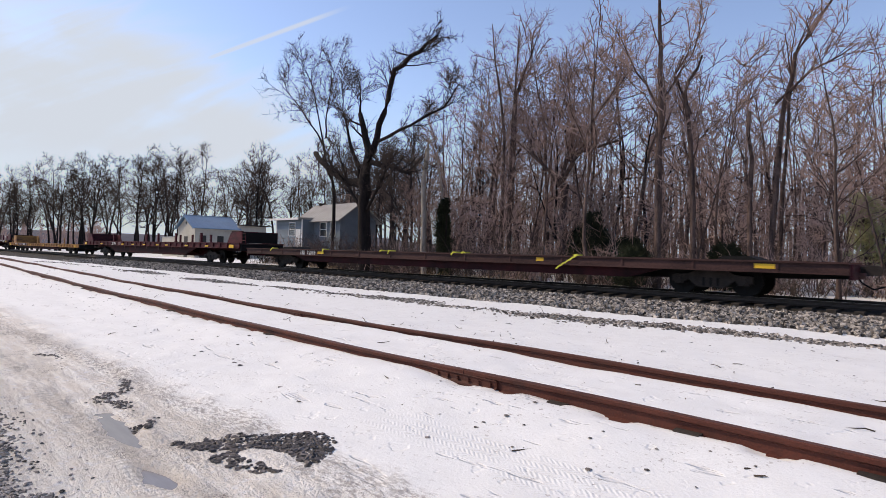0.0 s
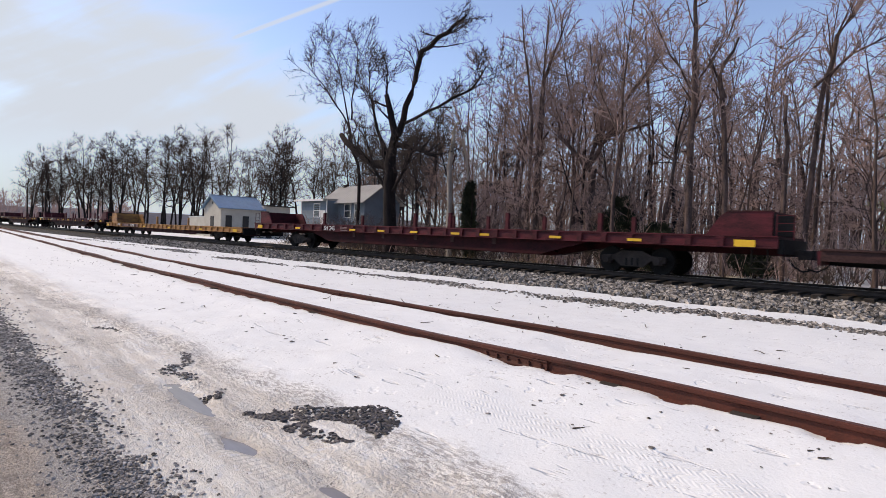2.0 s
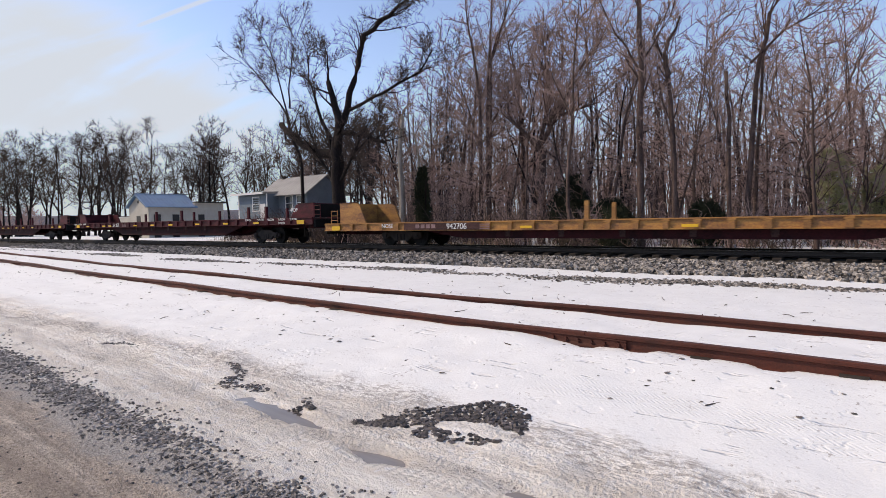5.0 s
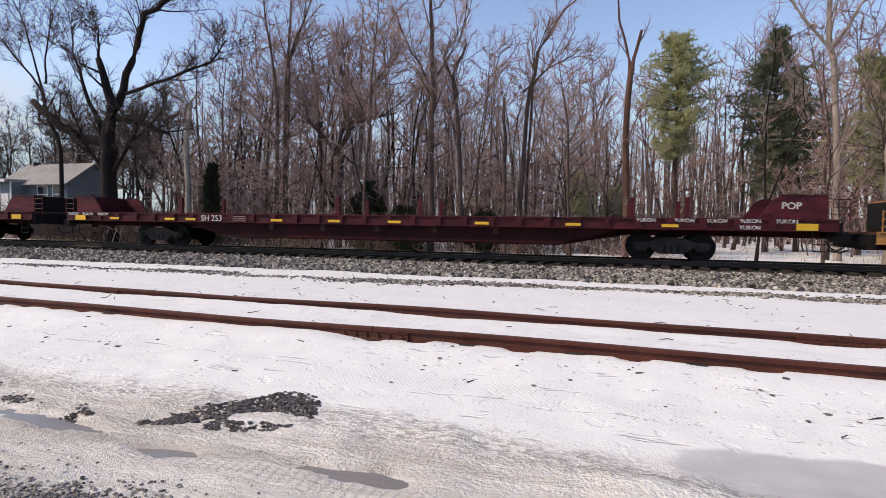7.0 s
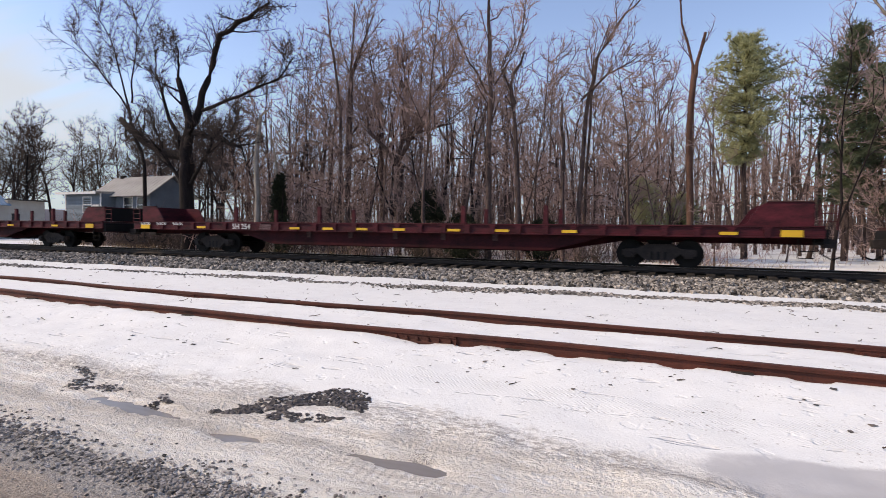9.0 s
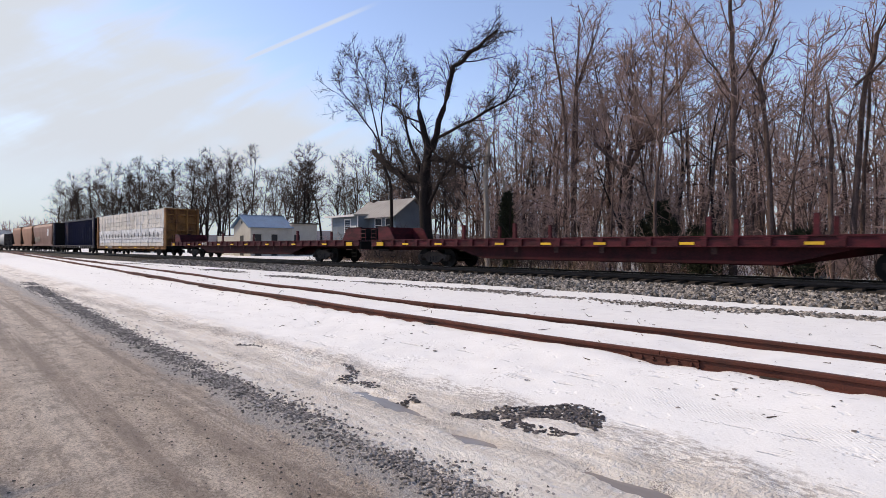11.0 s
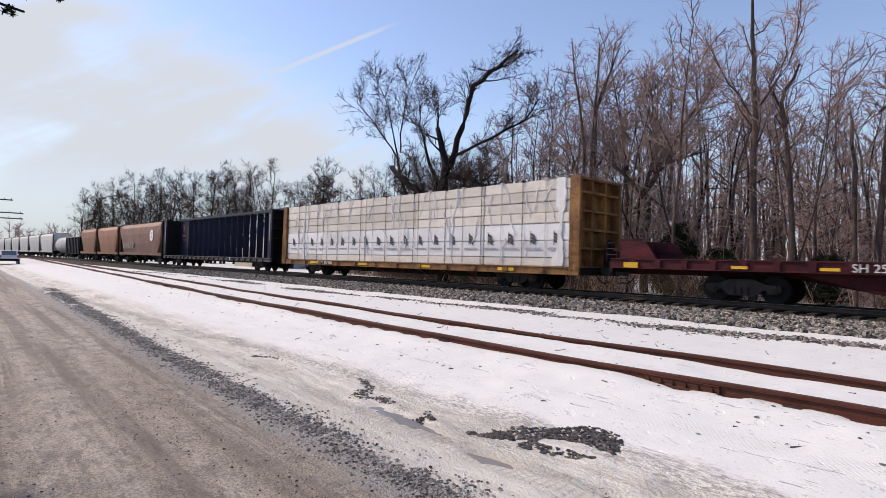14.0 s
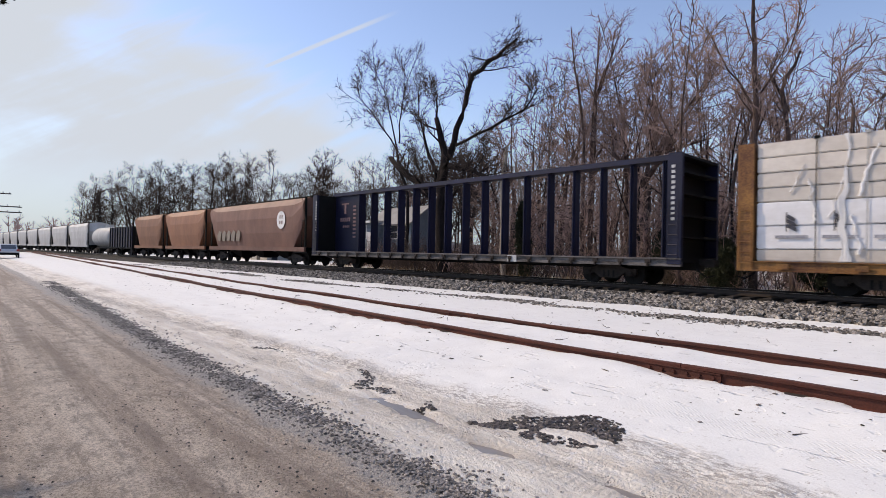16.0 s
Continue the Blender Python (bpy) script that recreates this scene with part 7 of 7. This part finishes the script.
def build_barn():
    b = tagged(new("barn"), "cream shed with a blue metal roof and a long lean-to", "barn")
    x0, x1, y0, y1, y2 = -71.8, -66.4, 24.0, 29.6, 33.4
    xm = (x0 + x1) / 2
    g = on_ground(-68, y0) - 0.3
    part("wall", bm_prism(bmesh.new(), [(x0, g), (x0, 3.7), (xm, 5.1), (x1, 3.7), (x1, g)], y0, y1), M_WALLW, b)
    for e, w in ((x0, -0.35), (x1, 0.35)):
        metal_roof(b, ((e + w, y0 - 0.35, 3.58), (e + w, y1 + 0.2, 3.58), (xm, y1 + 0.2, 5.22), (xm, y0 - 0.35, 5.22)), M_ROOFB)
    part("ridge_cap", bm_cyl(bmesh.new(), (xm, y0 - 0.37, 5.28), (xm, y1 + 0.22, 5.28), 0.07, None, 8), M_ROOFB, b)
    part("barge_board", bm_prism(bmesh.new(), [(x0 - 0.4, 3.45), (x0 - 0.4, 3.62), (xm, 5.22), (x1 + 0.4, 3.62), (x1 + 0.4, 3.45), (xm, 5.06)], y0 - 0.4, y0 - 0.36), M_ROOFB, b, "dark blue barge board")
    # the lean-to goes on behind, under a flat dark roof
    part("wall", bm_box(bmesh.new(), x0 + 1.0, x1 + 0.02, y1 + 0.01, y2, g, 4.2), M_WALLW, b, "plain cream lean-to wall")
    part("roof", bm_prism(bmesh.new(), [(x0 + 0.6, 4.2), (x0 + 0.6, 4.5), (x1 + 0.4, 4.36), (x1 + 0.4, 4.2)], y1 + 0.22, y2 + 0.3), M_DARKDOOR, b, "flat dark lean-to roof")
    for y in (25.0, 27.2, 30.4):
        part("door", bm_box(bmesh.new(), x1 - 0.01, x1 + 0.05, y - 0.4, y + 0.4, g, 2.75), M_DARKDOOR, b)
    part("door", bm_box(bmesh.new(), xm - 0.5, xm + 0.5, y0 - 0.05, y0 + 0.01, g, 2.6), M_DARKDOOR, b)
    part("vent", bm_cyl(bmesh.new(), (xm, y0 - 0.03, 4.3), (xm, y0 + 0.02, 4.3), 0.2, None, 12), M_DARKDOOR, b)
    yard = part("yard_wall", bm_box(bmesh.new(), -83.0, x0 - 0.02, y0 + 2, y0 + 2.2, g, 2.6), M_WALLW, b, "low pale yard wall")
    part("coping", bm_box(bmesh.new(), -83.0, x0 - 0.02, y0 + 1.94, y0 + 2.26, 2.6, 2.68), M_GREY, yard)


build_house()
build_barn()


def utility_pole(x, y, h):
    p = tagged(new("utility_pole"), "dark wooden utility pole with three crossarms", "utility pole")
    p.location = (x, y, on_ground(x, y))
    part("pole", bm_cyl(bmesh.new(), (0, 0, -0.3), (0, 0, h), 0.17, 0.11, 10), M_POLE, p)
    for z, w in ((h - 1.0, 1.5), (h - 2.6, 2.6), (h - 3.3, 2.6)):
        arm = part("crossarm", bm_box(bmesh.new(), -0.06, 0.06, -w, w, z - 0.07, z + 0.07), M_POLE, p)
        for k in (-0.9, -0.45, 0.45, 0.9):
            part("insulator", bm_cyl(bmesh.new(), (0, k * w, z + 0.07), (0, k * w, z + 0.25), 0.05, 0.04, 8), M_GREY, arm)
    return p


utility_pole(-86.5, -2.5, 8.8)


def parked_car(x, y):
    """A light hatchback seen from behind."""
    c = tagged(new("car"), "light silver hatchback parked by the track", "car")
    c.location = (x, y, on_ground(x, y))
    body = [(-2.1, 0.35), (-2.15, 0.75), (-2.0, 0.95), (-1.2, 1.42), (0.3, 1.46), (1.0, 1.02), (2.0, 0.85), (2.15, 0.6), (2.1, 0.32)]
    bm = bmesh.new()
    rings = []
    for yy, sh in ((-0.88, 0.86), (-0.8, 0.97), (0, 1.0), (0.8, 0.97), (0.88, 0.86)):
        rings.append([bm.verts.new((-a, yy * (1 if b < 0.95 else 0.8), 0.3 + (b - 0.3) * sh)) for a, b in body])
    for ra, rb in zip(rings, rings[1:]):
        for i in range(len(body)):
            j = (i + 1) % len(body)
            bm.faces.new((ra[i], ra[j], rb[j], rb[i]))
    bm.faces.new(rings[0]), bm.faces.new(rings[-1])
    part("body", bm, M_CAR, c, smooth=False)
    part("rear_window", bm_prism(bmesh.new(), [(1.98, 0.98), (1.30, 1.36), (1.26, 1.34), (1.95, 0.95)], -0.58, 0.58), M_GLASS, c)
    for s in (-1, 1):
        part("tail_light", bm_box(bmesh.new(), 2.05, 2.17, s * 0.74 - 0.12, s * 0.74 + 0.12, 0.72, 0.92), mat("tail_red", (0.35, 0.02, 0.02), 0.3, 0, (0.3, 0.02, 0.02)), c)
        part("side_window", bm_box(bmesh.new(), -0.4, 1.1, s * 0.72 - 0.01, s * 0.72 + 0.01, 1.05, 1.32), M_GLASS, c)
        for x2 in (-1.35, 1.3):
            w = part("wheel", bm_cyl(bmesh.new(), (x2, s * 0.78, 0.32), (x2, s * 0.90, 0.32), 0.32, None, 20), M_BLACK, c)
            part("rim", bm_cyl(bmesh.new(), (x2, s * 0.90, 0.32), (x2, s * 0.91, 0.32), 0.2, None, 14), M_GREY, w)
    part("bumper", bm_box(bmesh.new(), 2.08, 2.2, -0.82, 0.82, 0.36, 0.58), M_BLACK, c)


parked_car(-69.5, -2.1)


def storage_tank(x, y):
    t = tagged(new("storage_tank"), "tan rounded storage tank beside the road", "tank")
    t.location = (x, y, on_ground(x, y))
    bm = bmesh.new()
    rings = []
    for k in range(9):
        a = k / 8 * math.pi / 2
        rings.append([bm.verts.new((1.9 * math.cos(a) ** 0.5 * math.cos(b) if a < 1.57 else 0.02 * math.cos(b), (2.6 * math.cos(a) ** 0.5 if a < 1.57 else 0.02) * math.sin(b), 1.7 + 1.3 * math.sin(a))) for b in np.linspace(0, math.tau, 25)[:-1]])
    low = [bm.verts.new((1.9 * math.cos(b), 2.6 * math.sin(b), -0.1)) for b in np.linspace(0, math.tau, 25)[:-1]]
    rings.insert(0, low)
    for a, b in zip(rings, rings[1:]):
        for i in range(24):
            bm.faces.new((a[i], a[(i + 1) % 24], b[(i + 1) % 24], b[i]))
    bm.faces.new(rings[-1]), bm.faces.new(low[::-1])
    part("shell", bm, mat("tan_paint", (0.42, 0.36, 0.29), 0.7, 0, (0.32, 0.27, 0.22)), t, smooth=True)
    part("skirt", bm_cyl(bmesh.new(), (0, 0, -0.1), (0, 0, 0.25), 1.5, None, 24), M_DARKDOOR, t)


storage_tank(-74.0, -6.0)


def spruce():
    """A spruce by the road; only the tips of one drooping bough reach into view."""
    r = np.random.RandomState(88)
    t = tagged(new("spruce"), "dark spruce whose bough hangs over the road", "tree")
    bx, by = -5.2, -8.4
    t.location = (bx, by, on_ground(bx, by))
    lines = [(np.array([(0, 0, -0.2), (0.05, 0, 2.2), (0, 0.05, 4.4), (0, 0, 6.4)]), [0.22, 0.18, 0.12, 0.03], 8)]
    tv, tf = [], []

    def bough(a, z, ln, droop, reach=0.5, br=None):
        if br is None:
            br = bent(r, (0, 0, z), (math.cos(a), math.sin(a), 0.25), ln, 7, 0.05, -droop)
        lines.append((br, np.linspace(0.045, 0.008, 8), 4))
        for k in range(int(ln * 9)):
            f = r.uniform(0.25, 1)
            i = min(int(f * 7), 6)
            q = br[i] + (br[i + 1] - br[i]) * (f * 7 - i)
            d = (br[i + 1] - br[i]) * 1.2 + r.normal(size=3) * (0.35, 0.35, 0.2) - np.array((0, 0, 0.12))
            tw = bent(r, q, d / np.linalg.norm(d), r.uniform(0.4, 1.0) * reach, 4, 0.15, -0.03)
            lines.append((tw, [0.009, 0.008, 0.007, 0.006, 0.004], 3))
            for p in np.linspace(0, 1, 16):
                j = min(int(p * 4), 3)
                c = tw[j] + (tw[j + 1] - tw[j]) * (p * 4 - j)
                for _ in range(5):
                    n = r.normal(size=3)
                    n = n / np.linalg.norm(n) * 0.035 + (tw[j + 1] - tw[j]) * 0.15
                    s = np.cross(n, r.normal(size=3))
                    s *= 0.006 / (np.linalg.norm(s) + 1e-9)
                    b = len(tv)
                    tv.extend([(c + s).tolist(), (c - s).tolist(), (c + n).tolist()])
                    tf.append((b, b + 1, b + 2))
    for z in np.arange(2.0, 6.1, 0.42):
        for k in range(5):
            a = r.uniform(0, math.tau)
            if 0.0 < a < 2.6 and z < 5:
                continue
            bough(a, z, 2.3 * (1 - z / 7), 0.05)
    # the bough that hangs over the road
    g = t.location.z
    for tip, lift in (((-1.86, -5.50, 2.86), 0.35), ((-1.92, -5.62, 2.93), 0.4), ((-1.80, -5.36, 3.03), 0.3), ((-2.0, -5.74, 2.86), 0.35)):
        end = np.array((tip[0] - bx, tip[1] - by, tip[2] - g))
        f = np.linspace(0, 1, 8)[:, None]
        bough(0, 0, 3.6, 0, 0.17, f * end + (1 - f) * np.array((0, 0, 3.3)) + 4 * f * (1 - f) * np.array((0, 0, lift)) + 0.02 * r.normal(size=(8, 3)) * np.sin(f * math.pi))
    v, f = tube_mesh(lines)
    raw("trunk", v, f, M_BARK_DARK, t)
    raw("foliage", tv, tf, M_CEDAR, t)


spruce()


# ---- litter and shaded dents on the snow ----
def litter():
    r = np.random.RandomState(91)
    lines = []
    for k in range(260):
        x = 5 - 32 * r.random_sample() ** 1.5
        y = r.uniform(-1.6, 9.5)
        if -0.2 < y - float(siding_y(x)) < 0.2 or 1.3 < y - float(siding_y(x)) < 1.7:
            continue
        z = on_ground(x, y) + 0.006
        a = r.uniform(0, math.tau)
        ln = r.uniform(0.04, 0.22)
        lines.append((bent(r, (x, y, z), (math.cos(a), math.sin(a), 0.05), ln, 3, 0.25, 0), [0.006, 0.006, 0.005, 0.003], 3))
    v, f = tube_mesh(lines)
    tagged(raw("twig_litter", v, f, M_TWIGBIT), "dark twigs scattered on the snow", "twigs", kind="stuff")
    # flattened dark flecks stand in for the shade in small dents
    n = 220
    x = 5 - 26 * r.random_sample(n) ** 1.3
    y = np.where(r.random_sample(n) < 0.6, r.uniform(-1.3, -0.2, n), r.uniform(-1.5, 9.0, n))
    s = r.uniform(0.008, 0.045, n) * r.uniform(0.4, 1, n)
    stone_field("loose_clods", np.stack([x, y, ground_z(x, y) + 0.004], -1), s, M_DARKSTONE, "small flat dark flecks standing for shaded dents in the snow", 92, 0.25)
    # line of dark soil clods bared along the edge of the slush
    n = 800
    u = r.random_sample(n) * 4
    x = np.interp(u, [0, 1, 1.6, 2.4, 3, 3.01, 4], [-3.15, -2.3, -2.12, -1.62, -0.95, -5.1, -4.45]) + 0.05 * r.normal(size=n)
    y = np.interp(u, [0, 1, 1.6, 2.4, 3, 3.01, 4], [-2.26, -2.27, -2.60, -2.44, -2.55, -2.58, -2.36]) + 0.032 * r.normal(size=n) + 0.05 * np.sin(x * 9)
    keep = fbm(x * 0.6, y, 0.35, 95, 3) > 0.12 + 0.35 * np.abs(r.normal(size=n))
    x, y = x[keep], y[keep]
    s = r.uniform(0.008, 0.026, len(x))
    stone_field("bared_soil", np.stack([x, y, ground_z(x, y) + 0.004], -1), s, M_WETSTONE, "clods of dark soil bared at the edge of the snow", 93, 0.28)


litter()


# ---- what moves ----
def motions():
    lean = pose(0, 0, 0, 0, 0, TURN_MAIN)
    times = [0.5 * k for k in range(33)]
    for car, u in TRAIN:
        rows = []
        for t in times:
            x = u + travelled(t)
            rows.append((t, pose(x, MAIN_Y + SL * x, MAIN_Z + 0.003) @ lean))
        walk(car, rows)
    fine = [k / 30 for k in range(481)]
    turns = [pose(0, 0, 0, 0, math.degrees(travelled(t) / 0.43) % 360, 0) for t in fine]
    for wheel, x in WHEELS:
        walk(wheel, [(t, pose(x, 0, 0.43) @ m) for t, m in zip(fine, turns)])


motions()
